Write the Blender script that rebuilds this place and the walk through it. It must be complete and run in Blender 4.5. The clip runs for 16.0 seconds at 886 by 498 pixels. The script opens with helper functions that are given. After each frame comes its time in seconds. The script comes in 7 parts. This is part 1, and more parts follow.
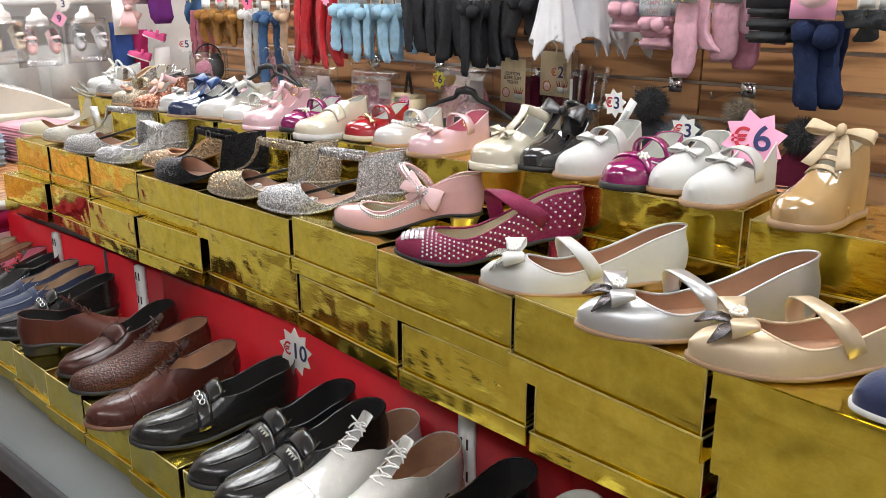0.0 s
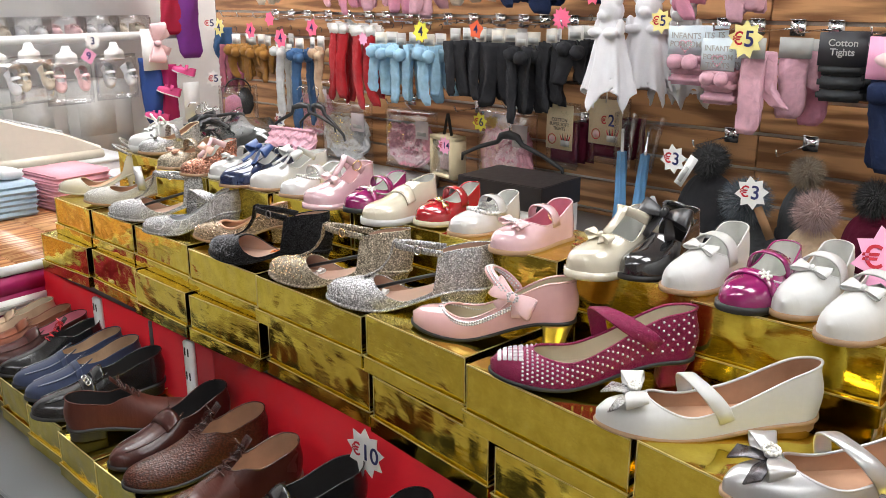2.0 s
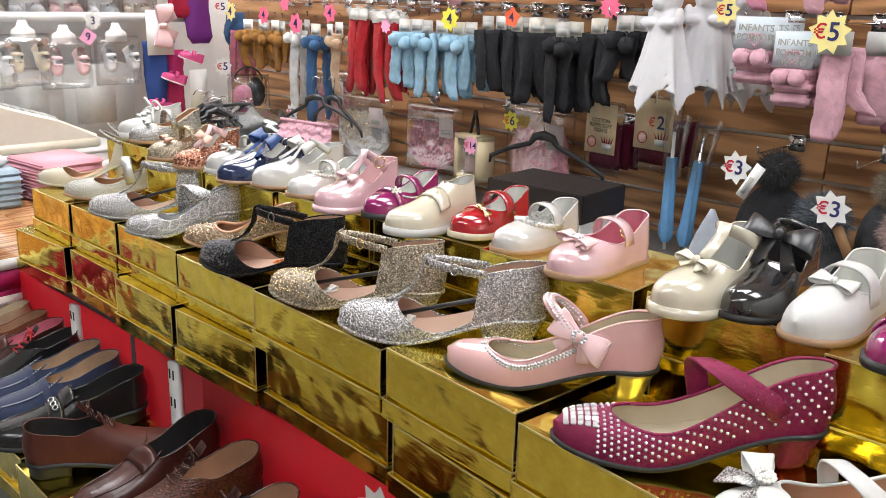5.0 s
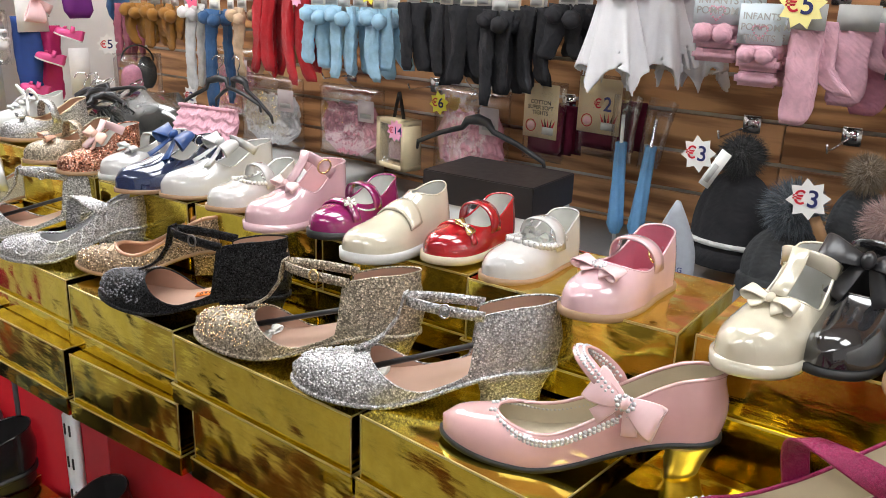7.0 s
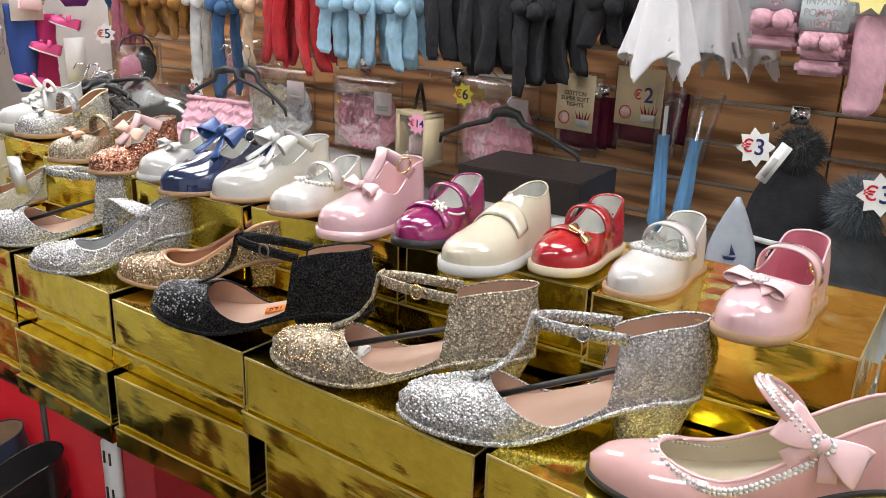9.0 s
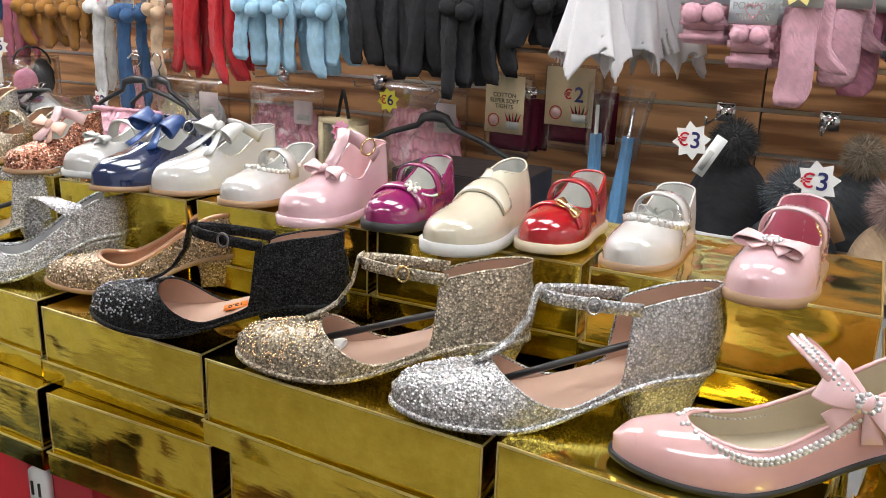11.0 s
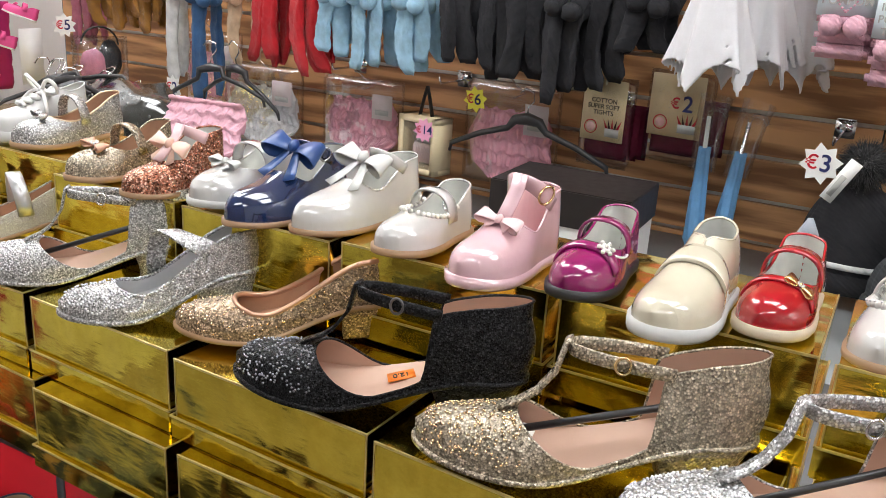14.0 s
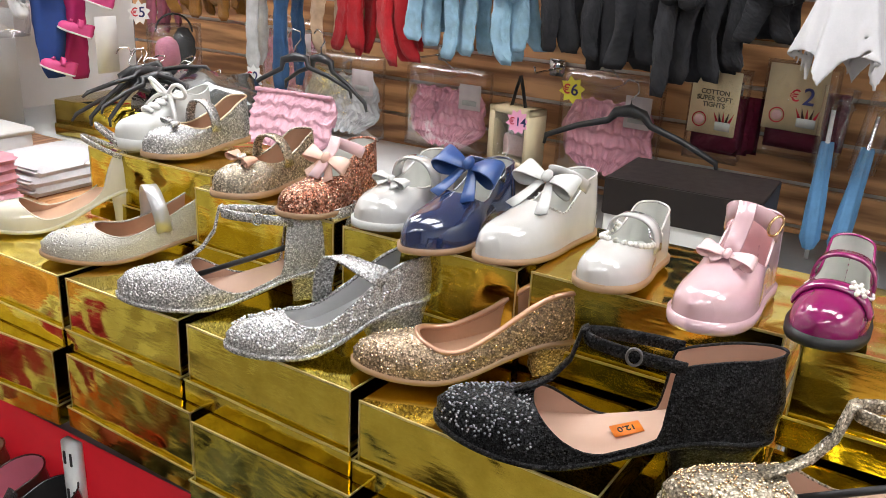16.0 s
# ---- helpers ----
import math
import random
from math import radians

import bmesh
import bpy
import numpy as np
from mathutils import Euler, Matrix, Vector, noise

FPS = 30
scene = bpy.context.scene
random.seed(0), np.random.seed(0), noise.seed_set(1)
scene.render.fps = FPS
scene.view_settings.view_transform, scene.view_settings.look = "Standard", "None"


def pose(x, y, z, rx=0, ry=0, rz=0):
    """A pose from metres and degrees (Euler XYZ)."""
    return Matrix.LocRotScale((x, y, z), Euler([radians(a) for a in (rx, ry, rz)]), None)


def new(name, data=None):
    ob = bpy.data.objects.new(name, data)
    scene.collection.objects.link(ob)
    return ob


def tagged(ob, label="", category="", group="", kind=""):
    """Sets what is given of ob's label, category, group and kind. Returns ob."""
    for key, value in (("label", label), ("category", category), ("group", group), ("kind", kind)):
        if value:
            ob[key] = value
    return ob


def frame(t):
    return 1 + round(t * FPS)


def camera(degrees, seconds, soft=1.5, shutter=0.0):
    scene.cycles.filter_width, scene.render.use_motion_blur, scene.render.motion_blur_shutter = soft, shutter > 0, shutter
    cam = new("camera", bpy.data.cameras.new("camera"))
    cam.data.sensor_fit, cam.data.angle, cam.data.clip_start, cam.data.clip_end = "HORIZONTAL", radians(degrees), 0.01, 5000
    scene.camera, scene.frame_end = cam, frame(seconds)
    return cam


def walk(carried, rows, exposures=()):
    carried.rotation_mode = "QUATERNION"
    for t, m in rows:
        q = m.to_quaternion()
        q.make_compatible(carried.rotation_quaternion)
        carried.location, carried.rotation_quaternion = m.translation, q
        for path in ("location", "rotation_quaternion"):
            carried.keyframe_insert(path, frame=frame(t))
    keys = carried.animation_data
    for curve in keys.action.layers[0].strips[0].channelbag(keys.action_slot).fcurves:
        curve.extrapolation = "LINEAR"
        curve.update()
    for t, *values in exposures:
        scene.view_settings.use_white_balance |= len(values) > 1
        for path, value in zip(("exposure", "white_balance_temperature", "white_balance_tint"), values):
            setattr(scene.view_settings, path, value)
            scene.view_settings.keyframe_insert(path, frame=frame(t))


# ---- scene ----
cam = camera(55.1, 16.0, 0.8)
METRES, EYE, TILT, LEAN, TURN = 1.3, 1.4, -17.0, 0.0, 41.5
ROWS = [
    (0.0, 0.0, 0.0, 0.0, -0.0, 0.0, -0.0),
    (0.5, -0.0134, 0.0173, 0.0316, 0.08, -0.07, -0.03),
    (1.0, -0.0349, 0.0383, 0.06, 0.13, -0.09, -0.04),
    (1.5, -0.0669, 0.0557, 0.0842, 0.31, 0.13, -0.06),
    (2.0, -0.0831, 0.0594, 0.1032, 0.44, 0.32, -0.13),
    (2.5, -0.0894, 0.0773, 0.1114, 1.06, 0.9, -0.73),
    (3.0, -0.0959, 0.103, 0.1158, 2.24, 1.38, -1.54),
    (3.5, -0.0965, 0.1261, 0.1147, 2.52, 1.4, -1.73),
    (6.0, -0.1384, 0.3371, 0.1355, -1.87, -0.7, -1.94),
    (6.5, -0.154, 0.3773, 0.1497, -4.41, -0.97, -0.87),
    (7.0, -0.1767, 0.407, 0.1585, -5.86, -1.01, -0.16),
    (7.5, -0.1956, 0.4326, 0.1606, -6.44, -1.1, 0.01),
    (8.0, -0.2149, 0.4521, 0.1653, -6.83, -1.22, 0.07),
    (8.5, -0.2366, 0.473, 0.1674, -7.16, -1.37, 0.13),
    (9.0, -0.2618, 0.4938, 0.17, -7.43, -1.56, 0.25),
    (9.5, -0.277, 0.5087, 0.1686, -9.49, -2.12, 1.02),
    (12.0, -0.3246, 0.5675, 0.1326, -14.68, 1.12, 2.48),
    (12.5, -0.3382, 0.5746, 0.1406, -13.73, 0.74, 1.82),
    (13.0, -0.3549, 0.5895, 0.1593, -12.92, -0.09, 0.94),
    (13.5, -0.3723, 0.613, 0.1833, -12.63, -0.7, 0.52),
    (14.0, -0.3893, 0.641, 0.1995, -12.26, -1.65, 0.09),
    (14.5, -0.4057, 0.6625, 0.2095, -11.57, -2.69, -0.01),
    (15.0, -0.427, 0.6863, 0.2169, -11.07, -3.03, 0.03),
    (15.5, -0.4517, 0.7, 0.2239, -10.4, -3.22, 0.06),
    (16.0, -0.4873, 0.7128, 0.2337, -10.26, -3.27, 0.05),
]
walk(cam, [(t, pose(0, 0, EYE, TILT, LEAN, TURN) @ pose(METRES * x, METRES * y, METRES * z, 90 + pitch, roll, yaw)) for t, x, y, z, yaw, pitch, roll in ROWS])

# ---- world and light ----
world = bpy.data.worlds.new("world")
scene.world = world
world.use_nodes = True
wbg = world.node_tree.nodes["Background"]
wbg.inputs["Color"].default_value = (0.9, 0.95, 1.0, 1)
wbg.inputs["Strength"].default_value = 0.15
LAMP = 10.8        # strength of the glowing diffusers


# ---- materials ----
def node_mat(name):
    m = bpy.data.materials.new(name)
    m.use_nodes = True
    nt = m.node_tree
    return m, nt, nt.nodes["Principled BSDF"]


def link(nt, a, b):
    nt.links.new(a, b)


def coords(nt, scale=(1, 1, 1)):
    tc = nt.nodes.new("ShaderNodeTexCoord")
    mp = nt.nodes.new("ShaderNodeMapping")
    mp.inputs["Scale"].default_value = scale
    link(nt, tc.outputs["Object"], mp.inputs["Vector"])
    return mp.outputs["Vector"]


def noise_tex(nt, vec, scale, detail=4.0, rough=0.55):
    n = nt.nodes.new("ShaderNodeTexNoise")
    n.inputs["Scale"].default_value = scale
    n.inputs["Detail"].default_value = detail
    n.inputs["Roughness"].default_value = rough
    link(nt, vec, n.inputs["Vector"])
    return n.outputs["Fac"]


def ramp(nt, fac, stops):
    r = nt.nodes.new("ShaderNodeValToRGB")
    els = r.color_ramp.elements
    while len(els) < len(stops):
        els.new(0.5)
    for e, (p, c) in zip(els, stops):
        e.position = p
        e.color = (*c, 1) if len(c) == 3 else c
    link(nt, fac, r.inputs["Fac"])
    return r.outputs["Color"]


def spread(nt, fac, lo, hi, a=0.0, b=1.0):
    m = nt.nodes.new("ShaderNodeMapRange")
    m.inputs["From Min"].default_value = a
    m.inputs["From Max"].default_value = b
    m.inputs["To Min"].default_value = lo
    m.inputs["To Max"].default_value = hi
    link(nt, fac, m.inputs["Value"])
    return m.outputs["Result"]


def bump(nt, p, height, strength, distance=0.001, under=None):
    b = nt.nodes.new("ShaderNodeBump")
    b.inputs["Strength"].default_value = strength
    b.inputs["Distance"].default_value = distance
    link(nt, height, b.inputs["Height"])
    if under is not None:
        link(nt, under, b.inputs["Normal"])
    link(nt, b.outputs["Normal"], p.inputs["Normal"])
    return b.outputs["Normal"]


def shade(c, k):
    return tuple(min(1.0, v * k) for v in c)


def plain(name, c, rough=0.5, metal=0.0, vary=0.12, grain=60.0, relief=0.25, coat=0.0, spec=0.5, sheen=0.0):
    m, nt, p = node_mat(name)
    v = coords(nt)
    f = noise_tex(nt, v, grain, 5)
    g = noise_tex(nt, v, grain * 0.12, 3)
    mix = nt.nodes.new("ShaderNodeMath")
    mix.operation = "MULTIPLY_ADD"
    link(nt, f, mix.inputs[0])
    mix.inputs[1].default_value = 0.4
    s = nt.nodes.new("ShaderNodeMath")
    s.operation = "MULTIPLY"
    link(nt, g, s.inputs[0])
    s.inputs[1].default_value = 0.6
    link(nt, s.outputs[0], mix.inputs[2])
    link(nt, ramp(nt, mix.outputs[0], [(0.3, shade(c, 1 - vary)), (0.7, shade(c, 1 + vary * 0.7))]), p.inputs["Base Color"])
    link(nt, spread(nt, f, rough * 0.8, min(1, rough * 1.2)), p.inputs["Roughness"])
    p.inputs["Metallic"].default_value = metal
    p.inputs["Coat Weight"].default_value = coat
    p.inputs["Coat Roughness"].default_value = 0.06
    p.inputs["Specular IOR Level"].default_value = spec
    p.inputs["Sheen Weight"].default_value = sheen
    if relief:
        bump(nt, p, f, relief, 0.0008)
    return m


def patent(name, c, rough=0.12):
    """Patent leather: glossy, with shallow waves and fine pores."""
    m, nt, p = node_mat(name)
    v = coords(nt)
    g = noise_tex(nt, v, 22, 3)
    link(nt, ramp(nt, g, [(0.3, shade(c, 0.9)), (0.7, shade(c, 1.05))]), p.inputs["Base Color"])
    link(nt, spread(nt, noise_tex(nt, v, 90, 4), rough * 0.6, rough * 1.8), p.inputs["Roughness"])
    p.inputs["Coat Weight"].default_value = 1.0
    p.inputs["Coat IOR"].default_value = 1.75
    p.inputs["Coat Roughness"].default_value = 0.035
    n1 = bump(nt, p, g, 0.35, 0.003)
    bump(nt, p, noise_tex(nt, v, 260, 2), 0.08, 0.0006, n1)
    return m


def leather(name, c, rough=0.36, creases=0.5, coat=0.0):
    m, nt, p = node_mat(name)
    v = coords(nt)
    vc = coords(nt, (55, 12, 18))
    cr = noise_tex(nt, vc, 1.0, 3)
    f = noise_tex(nt, v, 320, 3)
    g = noise_tex(nt, v, 14, 4)
    link(nt, ramp(nt, g, [(0.25, shade(c, 0.62)), (0.75, shade(c, 1.2))]), p.inputs["Base Color"])
    link(nt, spread(nt, g, rough * 0.75, rough * 1.3), p.inputs["Roughness"])
    p.inputs["Specular IOR Level"].default_value = 0.32
    p.inputs["Coat Weight"].default_value = coat
    p.inputs["Coat Roughness"].default_value = 0.1
    n1 = bump(nt, p, cr, creases, 0.0035)
    bump(nt, p, f, 0.18, 0.0006, n1)
    return m


def glitter(name, c, c2, size=900.0, dark=0.35, metal=0.85, relief=0.9):
    """Dense glitter: flakes of random tilt and tone in a coloured ground."""
    m, nt, p = node_mat(name)
    v = coords(nt)
    vo = nt.nodes.new("ShaderNodeTexVoronoi")
    vo.inputs["Scale"].default_value = size
    link(nt, v, vo.inputs["Vector"])
    sep = nt.nodes.new("ShaderNodeSeparateColor")
    link(nt, vo.outputs["Color"], sep.inputs["Color"])
    gap = nt.nodes.new("ShaderNodeMix")
    gap.data_type, gap.blend_type = "RGBA", "MULTIPLY"
    gap.inputs["Factor"].default_value = 1.0
    link(nt, ramp(nt, sep.outputs["Red"], [(0.0, shade(c, dark)), (0.55, c), (1.0, c2)]), gap.inputs["A"])
    link(nt, ramp(nt, vo.outputs["Distance"], [(0.30, (1, 1, 1)), (0.65, (0.5, 0.49, 0.48))]), gap.inputs["B"])
    link(nt, gap.outputs["Result"], p.inputs["Base Color"])
    p.inputs["Metallic"].default_value = metal
    link(nt, spread(nt, sep.outputs["Green"], 0.15, 0.5), p.inputs["Roughness"])
    geo = nt.nodes.new("ShaderNodeNewGeometry")
    off = nt.nodes.new("ShaderNodeVectorMath")
    off.operation = "SUBTRACT"
    link(nt, vo.outputs["Color"], off.inputs[0])
    off.inputs[1].default_value = (0.5, 0.5, 0.5)
    sc = nt.nodes.new("ShaderNodeVectorMath")
    sc.operation = "SCALE"
    link(nt, off.outputs[0], sc.inputs[0])
    sc.inputs["Scale"].default_value = relief
    ad = nt.nodes.new("ShaderNodeVectorMath")
    ad.operation = "ADD"
    link(nt, geo.outputs["Normal"], ad.inputs[0])
    link(nt, sc.outputs[0], ad.inputs[1])
    nm = nt.nodes.new("ShaderNodeVectorMath")
    nm.operation = "NORMALIZE"
    link(nt, ad.outputs[0], nm.inputs[0])
    b = nt.nodes.new("ShaderNodeBump")
    b.inputs["Strength"].default_value = 0.5
    b.inputs["Distance"].default_value = 0.0008
    link(nt, vo.outputs["Distance"], b.inputs["Height"])
    link(nt, nm.outputs[0], b.inputs["Normal"])
    link(nt, b.outputs["Normal"], p.inputs["Normal"])
    return m


def gold_foil(name):
    """Laminated gold card: mirror-like, wavy from the card under it, brushed with fine streaks, scuffed."""
    m, nt, p = node_mat(name)
    info = nt.nodes.new("ShaderNodeObjectInfo")
    tc = nt.nodes.new("ShaderNodeTexCoord")
    add = nt.nodes.new("ShaderNodeVectorMath")
    add.operation = "ADD"
    k = nt.nodes.new("ShaderNodeVectorMath")
    k.operation = "SCALE"
    k.inputs[0].default_value = (7.3, 3.1, 5.7)
    link(nt, info.outputs["Random"], k.inputs["Scale"])
    link(nt, tc.outputs["Object"], add.inputs[0])
    link(nt, k.outputs[0], add.inputs[1])

    def mapped(s):
        mp = nt.nodes.new("ShaderNodeMapping")
        mp.inputs["Scale"].default_value = s
        link(nt, add.outputs[0], mp.inputs["Vector"])
        return mp.outputs["Vector"]
    big = noise_tex(nt, mapped((1, 1, 1)), 9, 2)
    streak = noise_tex(nt, mapped((11, 11, 210)), 3.0, 5, 0.65)
    patch = noise_tex(nt, mapped((1.0, 1.0, 3.5)), 6, 3, 0.6)
    scuff = noise_tex(nt, mapped((1, 1, 1)), 38, 6, 0.7)
    crinkle = noise_tex(nt, mapped((0.5, 0.5, 1.6)), 24, 3, 0.6)
    link(nt, ramp(nt, scuff, [(0.3, (0.62, 0.465, 0.055)), (0.62, (0.82, 0.655, 0.095)), (0.82, (0.87, 0.74, 0.19))]), p.inputs["Base Color"])
    p.inputs["Metallic"].default_value = 1.0
    rough = nt.nodes.new("ShaderNodeMath")
    rough.operation = "ADD"
    link(nt, spread(nt, scuff, 0.03, 0.13, 0.3, 0.8), rough.inputs[0])
    link(nt, spread(nt, patch, 0.0, 0.07, 0.4, 0.65), rough.inputs[1])
    link(nt, rough.outputs[0], p.inputs["Roughness"])
    n1 = bump(nt, p, big, 0.5, 0.02)
    n1 = bump(nt, p, crinkle, 0.17, 0.005, n1)
    n2 = bump(nt, p, streak, 0.05, 0.0012, n1)
    bump(nt, p, scuff, 0.06, 0.0012, n2)
    return m


def wood(name, c1, c2, axis=0, scale=1.0, rough=0.4):
    """Wood with long cathedral grain along one axis."""
    m, nt, p = node_mat(name)
    info = nt.nodes.new("ShaderNodeObjectInfo")
    tc = nt.nodes.new("ShaderNodeTexCoord")
    add = nt.nodes.new("ShaderNodeVectorMath")
    add.operation = "ADD"
    k = nt.nodes.new("ShaderNodeVectorMath")
    k.operation = "SCALE"
    k.inputs[0].default_value = (9.0, 4.0, 6.0)
    link(nt, info.outputs["Random"], k.inputs["Scale"])
    link(nt, tc.outputs["Object"], add.inputs[0])
    link(nt, k.outputs[0], add.inputs[1])
    s = [9.0, 9.0, 9.0]
    s[axis] = 0.9
    mp = nt.nodes.new("ShaderNodeMapping")
    mp.inputs["Scale"].default_value = [v * scale for v in s]
    link(nt, add.outputs[0], mp.inputs["Vector"])
    nz = noise_tex(nt, mp.outputs["Vector"], 1.4, 2)
    w = nt.nodes.new("ShaderNodeMath")
    w.operation = "MULTIPLY"
    link(nt, nz, w.inputs[0])
    w.inputs[1].default_value = 62.0
    sn = nt.nodes.new("ShaderNodeMath")
    sn.operation = "SINE"
    link(nt, w.outputs[0], sn.inputs[0])
    f2 = noise_tex(nt, mp.outputs["Vector"], 12, 5)
    mx = nt.nodes.new("ShaderNodeMath")
    mx.operation = "MULTIPLY_ADD"
    link(nt, sn.outputs[0], mx.inputs[0])
    mx.inputs[1].default_value = 0.22
    link(nt, f2, mx.inputs[2])
    link(nt, ramp(nt, mx.outputs[0], [(0.26, c1), (0.66, c2)]), p.inputs["Base Color"])
    p.inputs["Roughness"].default_value = rough
    bump(nt, p, mx.outputs[0], 0.15, 0.0006)
    return m


def knit(name, c, rib=170.0, rough=0.9):
    m, nt, p = node_mat(name)
    v = coords(nt)
    wv = nt.nodes.new("ShaderNodeTexWave")
    wv.inputs["Scale"].default_value = rib
    wv.inputs["Distortion"].default_value = 1.5
    link(nt, v, wv.inputs["Vector"])
    g = noise_tex(nt, v, 30, 4)
    link(nt, ramp(nt, g, [(0.3, shade(c, 0.75)), (0.7, shade(c, 1.1))]), p.inputs["Base Color"])
    p.inputs["Roughness"].default_value = rough
    p.inputs["Sheen Weight"].default_value = 0.08 if max(c) > 0.15 else 0.0
    p.inputs["Specular IOR Level"].default_value = 0.5 if max(c) > 0.15 else 0.2
    n1 = bump(nt, p, wv.outputs["Fac"], 0.5, 0.0018)
    bump(nt, p, g, 0.4, 0.006, n1)
    return m


def film_plastic(name):
    """Crinkled clear film: mostly see-through, with sharp glints."""
    m, nt, p = node_mat(name)
    v = coords(nt)
    out = nt.nodes["Material Output"]
    tr = nt.nodes.new("ShaderNodeBsdfTransparent")
    gl = nt.nodes.new("ShaderNodeBsdfGlossy")
    gl.inputs["Roughness"].default_value = 0.2
    mx = nt.nodes.new("ShaderNodeMixShader")
    fr = nt.nodes.new("ShaderNodeFresnel")
    fr.inputs["IOR"].default_value = 1.6
    b = nt.nodes.new("ShaderNodeBump")
    b.inputs["Strength"].default_value = 0.9
    b.inputs["Distance"].default_value = 0.006
    link(nt, noise_tex(nt, v, 22, 1.5, 0.5), b.inputs["Height"])
    link(nt, b.outputs["Normal"], gl.inputs["Normal"])
    link(nt, b.outputs["Normal"], fr.inputs["Normal"])
    add = nt.nodes.new("ShaderNodeMath")
    add.operation = "ADD"
    link(nt, fr.outputs[0], add.inputs[0])
    add.inputs[1].default_value = 0.10
    half = nt.nodes.new("ShaderNodeMath")
    half.operation = "MULTIPLY"
    link(nt, add.outputs[0], half.inputs[0])
    half.inputs[1].default_value = 0.42
    link(nt, half.outputs[0], mx.inputs["Fac"])
    link(nt, tr.outputs[0], mx.inputs[1])
    link(nt, gl.outputs[0], mx.inputs[2])
    link(nt, mx.outputs[0], out.inputs["Surface"])
    return m


def glow(name, c, s):
    m, nt, p = node_mat(name)
    p.inputs["Base Color"].default_value = (0.9, 0.9, 0.9, 1)
    p.inputs["Emission Color"].default_value = (*c, 1)
    p.inputs["Emission Strength"].default_value = s
    return m


GOLD = gold_foil("gold foil card")
# paler and rougher than the foil of the box faces
GOLD_EDGE = plain("pale foil edge", (0.92, 0.76, 0.36), 0.42, 1.0, 0.25, 120)
RED = plain("red painted panel", (0.43, 0.005, 0.012), 0.5, 0, 0.16, 30, 0.12, 0.0, 0.25)
GREY_STEEL = plain("grey painted steel", (0.22, 0.23, 0.23), 0.42, 0.2, 0.1)
SHELF_GREY = plain("pale grey shelf", (0.21, 0.23, 0.23), 0.35, 0.1, 0.12, 25, 0.1)
DARK_EDGE = plain("dark shelf edge", (0.05, 0.05, 0.055), 0.5)
WHITE_STEEL = plain("white painted steel", (0.74, 0.75, 0.74), 0.35, 0, 0.06)
# near-black colour standing in for shade in gaps and slots; also small print
SHADE_PRINT_BLACK = plain("near-black for recess shade and print", (0.03, 0.028, 0.026), 0.8)
SLAT = wood("slatwall oak laminate", (0.20, 0.088, 0.036), (0.56, 0.30, 0.135), 0, 0.42, 0.38)
TABLE_WOOD = wood("orange plank laminate", (0.30, 0.11, 0.04), (0.62, 0.34, 0.16), 1, 0.9, 0.3)
CHROME = plain("chrome", (0.75, 0.76, 0.78), 0.14, 1.0, 0.05, 40, 0.05)
ALU = plain("aluminium insert", (0.62, 0.62, 0.60), 0.4, 0.9, 0.1)
WALL = plain("off-white plaster", (0.80, 0.80, 0.79), 0.85, 0, 0.06, 20, 0.3)
CEIL = plain("white ceiling tile", (0.8, 0.8, 0.78), 0.9, 0, 0.05)
FLOOR = plain("brown vinyl floor", (0.36, 0.32, 0.28), 0.42, 0, 0.25, 18, 0.1)
TUBE = glow("lamp diffuser", (0.968, 0.98, 1.0), LAMP)
WHITE_CARD = plain("white card", (0.82, 0.82, 0.80), 0.6, 0, 0.05)
CREAM_PL = plain("beige plastic", (0.72, 0.67, 0.56), 0.4, 0, 0.06)
CLEAR = film_plastic("clear film")


# ---- mesh helpers ----
def thing(name, label, category, at=None, group="", kind=""):
    ob = new(name)
    ob.empty_display_size = 0.02
    if at is not None:
        ob.matrix_world = at
    return tagged(ob, label, category, group, kind)


def finish(name, bm, material, smooth=True):
    me = bpy.data.meshes.new(name)
    bm.normal_update()
    bm.to_mesh(me)
    bm.free()
    for m in (material if isinstance(material, (list, tuple)) else [material]):
        me.materials.append(m)
    if smooth:
        me.polygons.foreach_set("use_smooth", [True] * len(me.polygons))
    return me


def part(name, bm, material, parent, label="", smooth=True):
    ob = new(name, finish(name, bm, material, smooth))
    ob.parent = parent
    if label:
        tagged(ob, label)
    return ob


def box(bm, lo, hi, bevel=0.0):
    c = [(a + b) / 2 for a, b in zip(lo, hi)]
    d = [abs(b - a) for a, b in zip(lo, hi)]
    r = bmesh.ops.create_cube(bm, size=1, matrix=Matrix.Translation(c) @ Matrix.Diagonal((*d, 1)))
    if bevel:
        es = list({e for v in r["verts"] for e in v.link_edges})
        bmesh.ops.bevel(bm, geom=es, offset=bevel, segments=2, affect="EDGES")
    return bm


def B(lo, hi, bevel=0.0):
    return box(bmesh.new(), lo, hi, bevel)


def sheet(bm, rows, wrap=False):
    """Quads over a grid of points; wrap closes each row."""
    vs = [[bm.verts.new(p) for p in r] for r in rows]
    for a, b in zip(vs, vs[1:]):
        n = len(a)
        for i in range(n if wrap else n - 1):
            j = (i + 1) % n
            q = [a[i], a[j], b[j], b[i]]
            bm.faces.new(q)
    return vs


